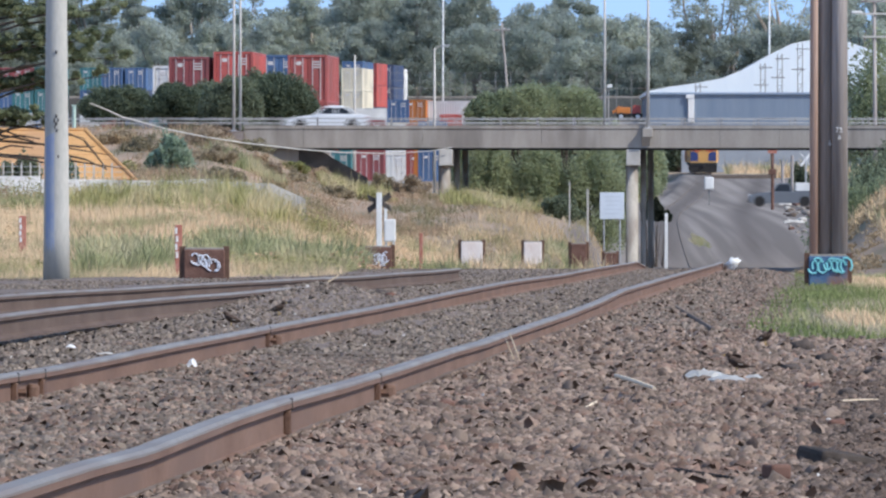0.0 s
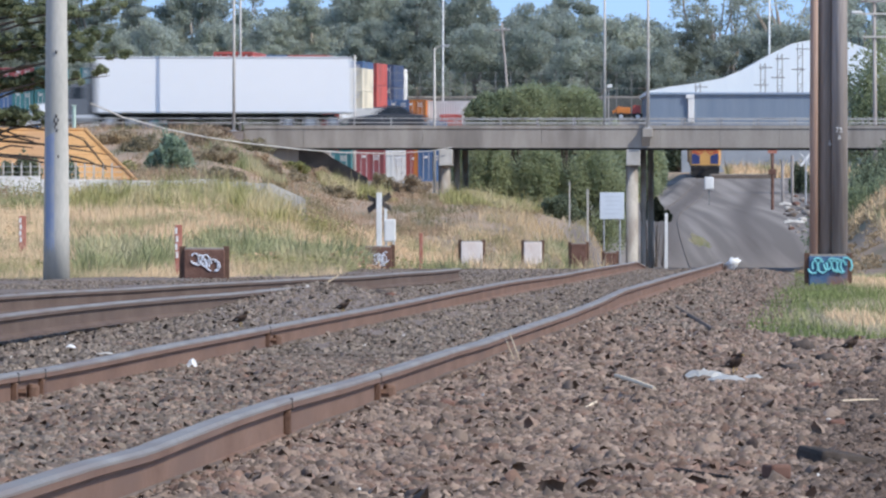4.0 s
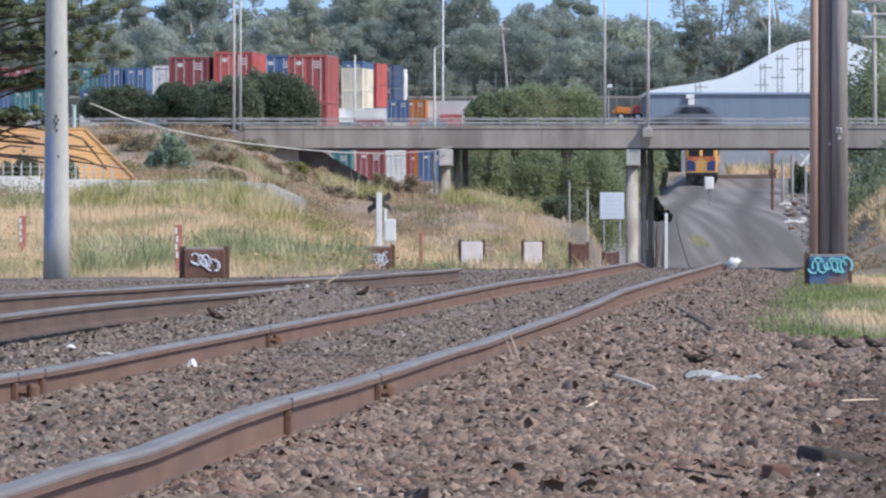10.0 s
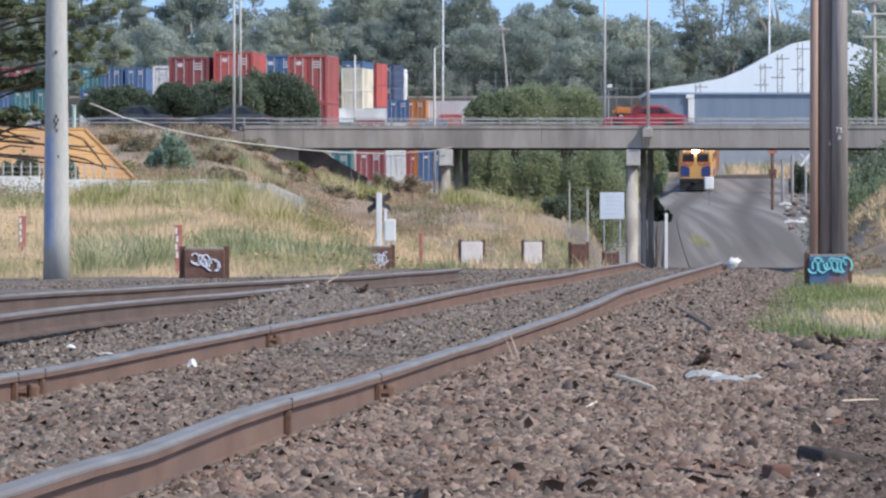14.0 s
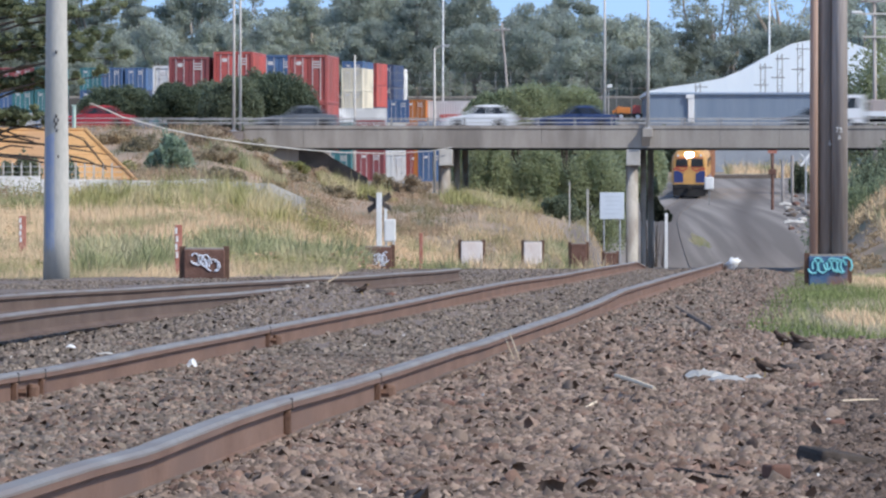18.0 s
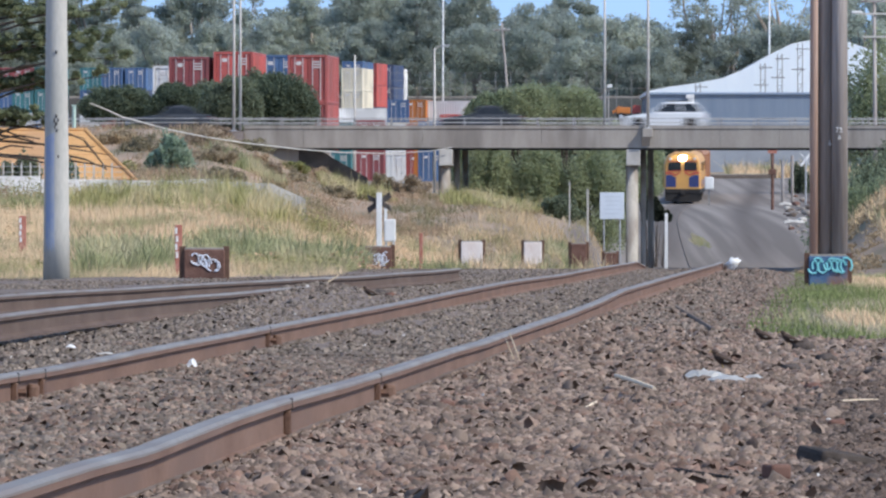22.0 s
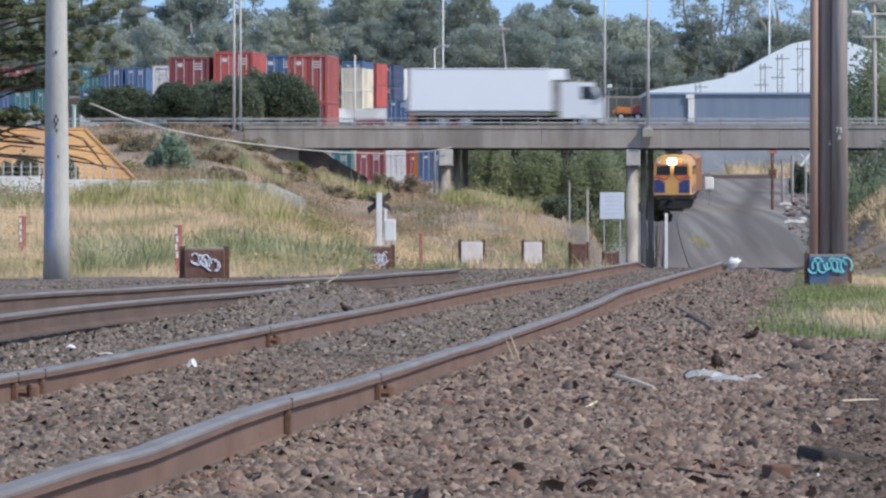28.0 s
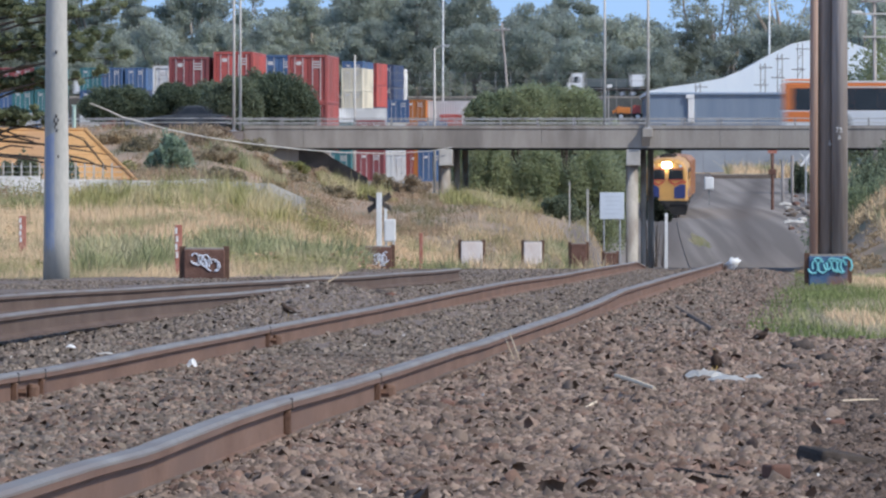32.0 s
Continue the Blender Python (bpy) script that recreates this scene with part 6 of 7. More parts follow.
made("text_bar", M_BARS, board, lambda m: [box(m, (0.02 * (k % 2), -0.03, nb1 - 0.2 - 0.2 * k), (0.8 - 0.12 * (k % 3), 0.008, 0.06)) for k in range(5)], "illegible lines of lettering")

# ---- about the level crossing beyond the bridge
white_case = thing("equipment_case", pose(20.979, 1000, ground_at(20.979, 1000) - 0.05), "white trackside equipment case", "equipment box")
made("case", M_WHITE, white_case, lambda m: box(m, (0, 0, 4.003 - ground_at(20.979, 1000) + 0.05), (0.713, 0.6, 1.0), 0, 0.08))
made("pedestal", M_RAILING, white_case, lambda m: box(m, (0, 0.1, (3.58 - ground_at(20.979, 1000)) / 2), (0.12, 0.12, 3.58 - ground_at(20.979, 1000)), 0))
low_case = thing("equipment_case", pose(15.285, 930, ground_at(15.285, 930) - 0.05), "low white equipment case beside the track", "equipment box")
made("case", M_WHITE, low_case, lambda m: box(m, (0, 0, 0.35), (0.8, 0.5, 0.6), 0, 0.08))


def flasher(x, y, top, arm, label):
    z = ground_at(x, y)
    t = thing("crossing_signal", pose(x, y, z - 0.1), label, "crossing signal", "level crossing signals")
    h = top - z + 0.1
    made("mast", M_BLOCKR if arm else M_WOOD, t, lambda m: tube(m, [(0, 0, 0), (0, 0, h)], 0.12, 8))
    if arm:
        made("lamp_bracket", M_BLOCKR, t, lambda m: box(m, (0, -0.1, h * 0.62), (0.6, 0.1, 0.4), 0, 0.03))
        made("top_board", M_RPOST, t, lambda m: box(m, (0, -0.1, h - 0.3), (0.7, 0.08, 0.22)))
    return t


flasher(24.669, 950, 6.479, True, "reddish crossing signal mast with lamp bracket")
flasher(27.037, 1010, 5.814, False, "grey post beside the crossing")
flasher(28.077, 1020, 6.319, False, "grey post beside the crossing")
xing = thing("crossbuck", pose(28.596, 1000, ground_at(28.596, 1000) - 0.1), "white crossbuck sign at the level crossing", "railway sign")
xz = 5.851 - ground_at(28.596, 1000) + 0.1
made("mast", M_STEEL, xing, lambda m: tube(m, [(0, 0.08, 0), (0, 0.08, xz + 0.3)], 0.07, 8))
for s in (-1, 1):
    made("blade", M_WHITE, xing, lambda m: prism(m, [(-0.45, xz - s * 0.5 + 0.1), (-0.35, xz - s * 0.5 - 0.1), (0.45, xz + s * 0.5 - 0.1), (0.35, xz + s * 0.5 + 0.1)], "y", 0.02 * s, 0.02 * s + 0.03))
platform = thing("low_platform", pose(29.044, 1228, ground_at(29.044, 1228)), "low dark-faced platform edge in the yard", "platform")
made("face", M_SLEEPER, platform, lambda m: box(m, (0, 0, 0.1), (6.4, 1.0, 0.5), 0.05, 0.03))
made("top", M_CONC, platform, lambda m: box(m, (0, 0.6, 0.39), (6.4, 2.0, 0.08), 0.05))

# rubbish beside the track
def rag(x, y, w, h, seed, label, material=M_WHITE, name="plastic_bag"):
    """A crumpled sheet: a lumpy skin with folds."""
    rng = np.random.default_rng(seed)
    def fn(m):
        rows = []
        for i in range(7):
            row = []
            for j in range(9):
                u, q = j / 8 * 2 - 1, i / 6 * 2 - 1
                r = max(0.0, 1 - u * u * 0.9 - q * q * 0.9)
                row.append((u * w / 2 + rng.normal(0, w * 0.04), q * w * 0.4, max(0, h * r ** 0.5 * rng.uniform(0.55, 1.0))))
            rows.append(row)
        sheet(m, rows)
    ob = made(name, material, None, fn)
    ob.matrix_basis = pose(x, y, ground_at(x, y) + 0.02)
    return tagged(ob, label, "litter", "rubbish beside the track")


rag(*(1.381, 67.108), 0.2, 0.055, 2, "torn pale grey plastic bag on the ballast", paint("grey_plastic", (0.40, 0.40, 0.385), 0.4))
rag(*(1.49, 66.626), 0.19, 0.03, 3, "torn pale grey plastic strip on the ballast", bpy.data.materials["grey_plastic"])
rag(*(1.681, 68.508), 0.09, 0.022, 4, "small pale scrap on the ballast", bpy.data.materials["grey_plastic"])
rag(*(-1.339, 67.709), 0.05, 0.05, 5, "small white scrap between the rails")
rag(*(-2.014, 75.861), 0.1, 0.012, 16, "small pale scrap beside the rail", M_CONC2)
rag(*(-2.3, 78.366), 0.06, 0.025, 6, "small white scrap between the tracks")
for k, (x, y) in enumerate(((9.128, 330), (23.75, 860), (26.992, 1000))):
    rag(x, y, (0.7, 1.5, 1.0)[k], (0.16, 0.28, 0.3)[k], 7 + k, "pale rubbish heap beside the cess", M_CONC2, "litter_heap")


def stick(p, q, r, material, label, name="stick"):
    c = [(a + b) / 2 for a, b in zip(p, q)]
    ob = made(name, material, None, lambda m: tube(m, [tuple(a - b for a, b in zip(p, c)), (0, 0, r * 0.2), tuple(a - b for a, b in zip(q, c))], [r, r * 1.1, r * 0.7], 6))
    ob.matrix_basis = Matrix.Translation(c)
    return tagged(ob, label, "stick", "debris beside the track")


M_CHIPW = mat("bleached_wood", (0.72, 0.58, 0.42), (0.86, 0.74, 0.56), 20, 0.9)
M_STRAW = mat("dry_straw", (0.42, 0.32, 0.2), (0.6, 0.5, 0.36), 20, 0.9)
stick((0.843, 61.863, -0.09), (0.948, 56.88, -0.088), 0.010, M_CHIPW, "pale dry stick on the ballast")
stick((2.052, 96.392, -0.15), (2.279, 129.846, -0.135), 0.02, M_SLEEPER, "weathered timber length on the ballast", "timber_length")
stick((1.922, 61.031, -0.2), (2.119, 61.795, -0.205), 0.004, M_CHIPW, "pale dry stick on the cess")
stick((0.682, 56.487, -0.145), (0.618, 55.081, -0.15), 0.006, M_CHIPW, "pale wood splinter on the ballast")
stick((0.601, 43.672, -0.177), (0.95, 41.579, -0.186), 0.008, M_OLDW, "dark bent stick half sunk in ballast")
slab = made("timber_offcut", M_OLDW, None, lambda m: box(m, (0, 0, 0), (0.21, 0.7, 0.07), 0.1, 0.02))
slab.matrix_basis = pose(*(1.431, 46.161), ground_at(*(1.431, 46.161)) + 0.012, 0, 9, 0)
tagged(slab, "dark sawn sleeper offcut lying on the ballast", "timber")
brick = made("brick_piece", M_BLOCKR, None, lambda m: box(m, (0, 0, 0), (0.075, 0.09, 0.05), 0.4, 0.01))
brick.matrix_basis = pose(*(1.114, 42.396), ground_at(*(1.114, 42.396)) + 0.035)
tagged(brick, "broken dark red brick on the ballast", "brick")
for a, b in (((0.373, 71, 0.039), (0.44, 70.6, -0.14)), ((0.351, 71, 0.008), (0.408, 70.8, -0.14)), ((-1.024, 125, 0.156), (-1.219, 124.5, 0.028)), ((0.19, 60, -0.066), (0.128, 60, -0.15))):
    stick(a, b, 0.0035 if a[1] < 100 else 0.006, M_STRAW, "dry grass stalk leaning by the rail", "grass_stalk")


# ---- joints and fastenings on the near rails
for o, gaps, lumps in ((0.788, (46.4,), (55.6,)), (-0.788, (57.3,), (55.4, 80.3))):
    for y in (*gaps, *lumps):
        x = float(main_x(y)) + o
        z = float(np.interp(y, [p[0] for p in (RIGHT_DIP if o > 0 else LEFT_DIP)], [p[1] for p in (RIGHT_DIP if o > 0 else LEFT_DIP)]))
        f = tagged(new("rail_joint"), "rusty bolted rail joint")
        f.parent = track
        made("gap", M_BLACK, f, lambda m: box(m, (x, y, z - 0.022), (0.0762, 0.06, 0.045), 0), "open rail gap")
        made("fish_plate", M_IRON, f, lambda m: box(m, (x + 0.02, y, z - 0.085), (0.028, 0.35, 0.09), 0, 0.006))
        if y in lumps:
            made("rail_anchor", M_RAIL, f, lambda m: box(m, (x + 0.06, y + 1.0, z - 0.1), (0.05, 0.3, 0.085), 0.1, 0.015), "rusty rail anchor lump")
            made("bolt", M_IRON, f, lambda m: tube(m, [(x + 0.03, y, z - 0.085), (x + 0.07, y, z - 0.085)], 0.02, 6))
# sleepers that show here and there through the stones
rsl = random.Random(8)
for k in range(130):
    y = -8.0 + 0.72 * k
    x = float(main_x(y))
    s = made("sleeper", M_SLEEPER, track, lambda m: box(m, (x, y, -0.207), (2.4, 0.24, 0.13), 0, 0.01)) if k == 0 else new("sleeper", s.data)
    if k:
        s.parent, s.location = track, (0.0305 * 0.72 * k, 0.72 * k, rsl.uniform(-0.02, 0.009))

# ---- ballast stones
M_CHIP = mat("pale_chip", (0.45, 0.42, 0.38), (0.62, 0.60, 0.56), 20, 0.8, island=0.3)


def stones(name, seed, n, y0, y1, side, size, label, material=M_BALLAST, wide=0.0):
    """Broken stones strewn over a stretch of the bed."""
    rng = np.random.default_rng(seed)
    ring = [(math.cos(k * math.pi / 3), math.sin(k * math.pi / 3), -0.55) for k in range(6)]
    base = np.array(ring + [(0.38, 0.3, 0.75), (-0.42, -0.25, 0.6)])
    tri = np.array([(0, 1, 6), (1, 2, 6), (2, 7, 6), (2, 3, 7), (3, 4, 7), (4, 5, 7), (5, 6, 7), (5, 0, 6)])
    y = y0 * (y1 / y0) ** rng.random(n) if y0 > 0 else y0 + (y1 - y0) * rng.random(n)
    half = np.maximum(0.0365 * y + 0.4, wide)
    x = (rng.random(n) * 2 - 1) * half
    c = main_x(y)
    o = x - c
    keep = (np.abs(np.abs(o) - 0.788) > 0.055) & (o > side[0]) & (o < np.where(y > 97, 2.25 + 0.25 * np.sin(y * 1.3), side[1]))
    keep &= ~((np.abs(o) < 0.66) & (y < 86) & (np.abs((y + 8.0) / 0.72 - np.round((y + 8.0) / 0.72)) < 0.17) & (rng.random(n) < 0.45))
    x, y, o = x[keep], y[keep], o[keep]
    z = ground_z(x, y)
    # keep the flangeways low
    s = size * np.exp(rng.normal(0, 0.42, len(x)))
    s = np.minimum(s, size * 1.9)
    s = np.where(np.abs(np.abs(o) - 0.788) < 0.11, s * 0.55, s)
    k = len(x)
    q = base[None] * (1 + rng.uniform(-0.4, 0.4, (k, 8, 1)))
    q = q * (np.array([1.25, 1.0, 0.8]) * rng.uniform(0.75, 1.25, (k, 3)))[:, None, :]
    a, b = rng.uniform(0, 6.283, k), rng.normal(0, 0.5, k)
    ca, sa, cb, sb = np.cos(a), np.sin(a), np.cos(b), np.sin(b)
    qx, qy, qz = q[..., 0], q[..., 1], q[..., 2]
    qx, qz = qx * cb[:, None] - qz * sb[:, None], qx * sb[:, None] + qz * cb[:, None]
    qx, qy = qx * ca[:, None] - qy * sa[:, None], qx * sa[:, None] + qy * ca[:, None]
    v = np.stack([qx, qy, qz], -1) * s[:, None, None] + np.stack([x, y, z + s * rng.uniform(0.0, 0.55, k)], -1)[:, None, :]
    f = (tri[None] + 8 * np.arange(k)[:, None, None]).reshape(-1, 3)
    return tagged(raw(name, v.reshape(-1, 3), f, material), label, "ballast", kind="stuff")


stones("cess_stones", 15, 170000, 26, 75, (2.6, 5), 0.0105, "dark fine stones and ash beside the ballast", M_BALLASTD)
stones("ballast_stones", 5, 170000, 26, 75, (-0.78, 2.72), 0.0115, "broken brown ballast stones beside the track")
stones("ballast_stones", 6, 60000, 70, 250, (0.78, 5.5), 0.016, "broken brown-grey ballast stones along the line")
stones("ballast_stones", 7, 165000, 40, 250, (-13, 0.78), 0.0125, "broken grey ballast stones about the siding", M_BALLASTG)

stones("ballast_stones", 10, 26000, 1.5, 27, (-4.5, 4.0), 0.02, "broken ballast stones about the camera", M_BALLAST, 4.5)
stones("ballast_stones", 20, 24000, -12, 2, (-4.5, 5.0), 0.02, "broken ballast stones behind the camera", M_BALLAST, 4.5)
stones("large_ballast_stones", 8, 8000, 27, 90, (0.95, 2.8), 0.0195, "scattered larger ballast stones beside the track")
stones("pale_chips", 9, 1100, 28, 120, (-4, 4.5), 0.008, "pale stone and shell chips in the ballast", M_CHIP)


def clod(at_x, at_y, s, seed, label, material):
    """A single larger lump lying among the stones."""
    rng = np.random.default_rng(seed)
    ob = made("clod", material, None, lambda m: bmesh.ops.create_icosphere(m, subdivisions=2, radius=1.0))
    for v in ob.data.vertices:
        v.co = Vector((v.co.x * s, v.co.y * s, v.co.z * s * 0.6)) * (1 + 0.6 * noise.noise(v.co * 2.3 + Vector((seed, 0, 0))))
    ob.data.polygons.foreach_set("use_smooth", [True] * len(ob.data.polygons))
    ob.matrix_basis = pose(at_x, at_y, ground_at(at_x, at_y) + s * 0.28, 0, 0, seed * 40)
    return tagged(ob, label, "lump", "lumps among the ballast")


bag = clod(5.25, 230.265, 0.17, 14, "crumpled white plastic bag on the ballast", M_WHITE)
for v in bag.data.vertices:
    v.co *= 1 + 0.55 * noise.noise(v.co * 17.0)
bag.name = "plastic_bag"
bag.matrix_basis = pose(5.25, 230.265, ground_at(5.25, 230.265) + 0.1, 0, -24, 0)
tagged(bag, "", "litter", "rubbish beside the track")
M_CLOD = mat("dark_earth_clod", (0.06, 0.048, 0.042), (0.13, 0.105, 0.09), 20, 0.95, 0, 0.5, 80)
for k, (x, y, s) in enumerate(((0.002, 53.17, 0.043), (0.091, 53.80, 0.034), (0.324, 51.66, 0.032), (0.532, 46.63, 0.023), (1.761, 85.78, 0.032), (2.486, 87.76, 0.082), (2.440, 80.45, 0.065), (2.038, 74.26, 0.056), (1.945, 66.58, 0.046), (2.053, 64.36, 0.052), (2.517, 74.26, 0.046), (1.633, 57.63, 0.040), (1.700, 54.85, 0.041), (1.938, 56.79, 0.035), (1.303, 48.27, 0.027), (1.445, 42.91, 0.035), (1.065, 41.52, 0.021), (1.226, 41.97, 0.024), (-1.308, 89.55, 0.045), (-0.629, 129.59, 0.081), (-0.513, 122.62, 0.046), (1.258, 71.31, 0.027), (0.691, 60.62, 0.023))):
    clod(x, y, s, k + 1, "dark lump of earth and stone on the ballast", M_CLOD if k % 4 else M_BLOCKR)

# rubble tipped along the far cess
rk = random.Random(61)
for k in range(46):
    y = rk.uniform(820, 1080)
    bx = rk.uniform(1388, 1446)
    x = (bx - 784) / 22450.823 * y
    clod(x, y, rk.choice((0.12, 0.16, 0.22, 0.34)), 100 + k, "lump of tipped rubble on the far cess", rk.choice((M_CONC2, M_CONC, M_BARK, M_BARK, M_BLOCKR, M_SLEEPER)))

# ---- grass
def grass_material(name, dry, green, fresh, scale, bias):
    m = bpy.data.materials.new(name)
    m.use_nodes = True
    N, L = m.node_tree.nodes, m.node_tree.links
    tc = N.new("ShaderNodeTexCoord")
    mp = N.new("ShaderNodeMapping")
    mp.inputs["Scale"].default_value = (scale, scale * 0.045, scale)
    L.new(tc.outputs["Object"], mp.inputs["Vector"])
    ns = N.new("ShaderNodeTexNoise")
    ns.inputs["Scale"].default_value, ns.inputs["Detail"].default_value = 1.0, 4
    L.new(mp.outputs[0], ns.inputs["Vector"])
    ge = N.new("ShaderNodeNewGeometry")
    ad = N.new("ShaderNodeMath")
    ad.operation = "MULTIPLY_ADD"
    L.new(ge.outputs["Random Per Island"], ad.inputs[0])
    ad.inputs[1].default_value = 0.09
    L.new(ns.outputs[0], ad.inputs[2])
    ramp = N.new("ShaderNodeValToRGB")
    e = ramp.color_ramp.elements
    e[0].position, e[0].color = 0.475 + bias, (*green, 1)
    e[1].position, e[1].color = 0.615 + bias, (*dry, 1)
    ramp.color_ramp.elements.new(0.54 + bias).color = (*fresh, 1)
    L.new(ad.outputs[0], ramp.inputs["Fac"])
    L.new(ramp.outputs[0], N["Principled BSDF"].inputs["Base Color"])
    N["Principled BSDF"].inputs["Roughness"].default_value = 0.85
    N["Principled BSDF"].inputs["Specular IOR Level"].default_value = 0.15
    tr, mix = N.new("ShaderNodeBsdfTranslucent"), N.new("ShaderNodeMixShader")
    L.new(ramp.outputs[0], tr.inputs["Color"])
    mix.inputs[0].default_value = 0.22
    L.new(N["Principled BSDF"].outputs[0], mix.inputs[1])
    L.new(tr.outputs[0], mix.inputs[2])
    L.new(mix.outputs[0], N["Material Output"].inputs["Surface"])
    return m


def grass(name, material, label, x, y, rng, h, w):
    n = len(x)
    z = ground_z(x, y) - 0.03
    a = rng.uniform(0, 6.283, n)
    hh = h * np.exp(rng.normal(0, 0.3, n))
    ww = w * rng.uniform(0.6, 1.4, n)
    dx, dy = np.cos(a) * ww, np.sin(a) * ww
    lean = rng.normal(0, 0.28, (n, 2)) * hh[:, None]
    base = np.stack([x, y, z], -1)
    p0 = base + np.stack([-dx, -dy, 0 * dx], -1)
    p1 = base + np.stack([dx, dy, 0 * dx], -1)
    mid = base + np.stack([lean[:, 0] * 0.4, lean[:, 1] * 0.4, hh * 0.6], -1)
    p2 = mid + np.stack([dx, dy, 0 * dx], -1) * 0.7
    p3 = mid - np.stack([dx, dy, 0 * dx], -1) * 0.7
    tip = base + np.stack([lean[:, 0], lean[:, 1], hh], -1)
    t2 = tip + np.stack([dx, dy, 0 * dx], -1) * 0.15
    t3 = tip - np.stack([dx, dy, 0 * dx], -1) * 0.15
    v = np.stack([p0, p1, p2, p3, t2, t3], 1).reshape(-1, 3)
    i = 6 * np.arange(n)[:, None]
    f = np.concatenate([i + np.array([[0, 1, 2, 3]]), i + np.array([[3, 2, 4, 5]])], 0)
    return tagged(raw(name, v, f, material), label, "grass", kind="stuff")


rg = np.random.default_rng(9)
M_GRASS = grass_material("mixed_dry_grass", (0.80, 0.60, 0.38), (0.36, 0.345, 0.18), (0.62, 0.48, 0.30), 0.45, -0.03)
M_GRASSG = grass_material("fresh_grass", (0.52, 0.45, 0.32), (0.21, 0.255, 0.10), (0.31, 0.34, 0.15), 0.9, 0.10)
M_GWEED = grass_material("green_weeds", (0.50, 0.45, 0.27), (0.29, 0.305, 0.155), (0.39, 0.385, 0.215), 0.8, 0.0)
M_YWEED = grass_material("yellow_weeds", (0.56, 0.48, 0.28), (0.36, 0.345, 0.15), (0.47, 0.43, 0.21), 0.9, 0.0)
PATCHES = (
        (-5.452, 225, 0.95, 12, 0.3, 9000, M_GWEED, "patch of tall green weeds"), (-3.289, 260, 1.7, 20, 0.36, 15000, M_GWEED, "patch of tall green weeds"), (-2.325, 300, 1.0, 18, 0.36, 4600, M_GWEED, "patch of tall green weeds"), (-0.212, 340, 0.7, 16, 0.4, 2000, M_GWEED, "patch of tall green weeds"),
        (-6.725, 275, 1.2, 26, 0.3, 11000, M_GWEED, "patch of tall green weeds"), (-4.615, 330, 1.9, 34, 0.34, 14000, M_GWEED, "patch of tall green weeds"), (16.142, 800, 0.5, 16, 0.12, 700, M_GWEED, "green weeds between the yard tracks"), (16.556, 1090, 1.6, 30, 0.4, 1800, M_GWEED, "green weeds on the low berm"), (3.442, 480, 2.0, 34, 0.36, 6500, M_GWEED, "olive weeds low on the bank"), (6.261, 560, 1.6, 28, 0.4, 4500, M_GWEED, "olive weeds near the pier"), (0.698, 290, 0.45, 4, 0.3, 700, M_GRASS, "dry grass before the footing block"), (2.085, 300, 0.4, 4, 0.3, 600, M_GRASS, "dry grass before the footing block"), (3.649, 322, 0.7, 4, 0.34, 900, M_GRASS, "dry grass before the footing block"), (1.533, 310, 0.5, 5, 0.4, 700, M_GRASS, "dry grass beside the ballast"),
        (-10.584, 445, 2.6, 14, 0.62, 7000, M_YWEED, "yellow-green weeds before the wall"), (-7.377, 455, 2.2, 12, 0.7, 5000, M_YWEED, "yellow-green weeds before the wall"), (-14.581, 440, 1.6, 10, 0.35, 3000, M_GWEED, "green weeds before the wall"), (2.336, 690, 2.6, 14, 0.5, 3500, M_YWEED, "yellow-green weeds near the pier"), (-5.04, 690, 1.8, 10, 0.5, 2600, M_YWEED, "yellow-green weeds below the abutment"), (-10.091, 640, 2.0, 12, 0.45, 2600, M_GWEED, "green weeds on the bank"))
# the bank left of the line
n = 210000
gy = 197 * (716 / 197) ** rg.random(n)
gx = -0.037 * gy + rg.random(n) * (0.037 * gy + 0.020 * gy)
keep = gx < main_x(gy) - np.interp(gy, (208, 260, 400, 560, 700), (5.2, 6.6, 6.8, 5.2, 4.2))
bare = np.sin(gx * 1.1 + 0.6 * np.sin(gy * 0.05)) + np.sin(gx * 0.47 + gy * 0.07 + 2) + 0.8 * np.sin(gx * 2.3 - gy * 0.11)
keep &= ~((gy > 470) & (bare > 0.35) & (rg.random(n) < 0.8))
high = (gy > 520) & (gx < main_x(gy) - np.interp(gy, (520, 700), (11.5, 10)))
M_GRASSB = grass_material("dusty_brown_growth", (0.48, 0.33, 0.22), (0.22, 0.205, 0.115), (0.36, 0.265, 0.17), 0.5, 0.0)
thin = keep & high & (rg.random(n) < 0.85)
grass("hill_growth", M_GRASSB, "sparse dusty growth on the brown bank", gx[thin], gy[thin], rg, 0.3, 0.014)
keep &= ~high
for x, y, rx, ry, h, m, mm, label in PATCHES:
    if mm is not M_GRASS:
        keep &= ~((((gx - x) / rx) ** 2 + ((gy - y) / ry) ** 2 < 0.9) & (rg.random(n) < 0.8))
foot = keep & (gy > 280) & (gx > main_x(gy) - np.interp(gy, (280, 300, 500, 650), (4.4, 5.0, 8.6, 10.2)) + 0.8 * np.sin(gy * 0.11))
M_GRASSO = grass_material("olive_dusty_grass", (0.66, 0.49, 0.29), (0.36, 0.33, 0.17), (0.52, 0.40, 0.235), 0.5, -0.03)
grass("bank_foot_grass", M_GRASSO, "dusty olive grass at the foot of the bank", gx[foot], gy[foot], rg, np.interp(gy[foot], (280, 500), (0.3, 0.34)), 0.012)
keep &= ~foot
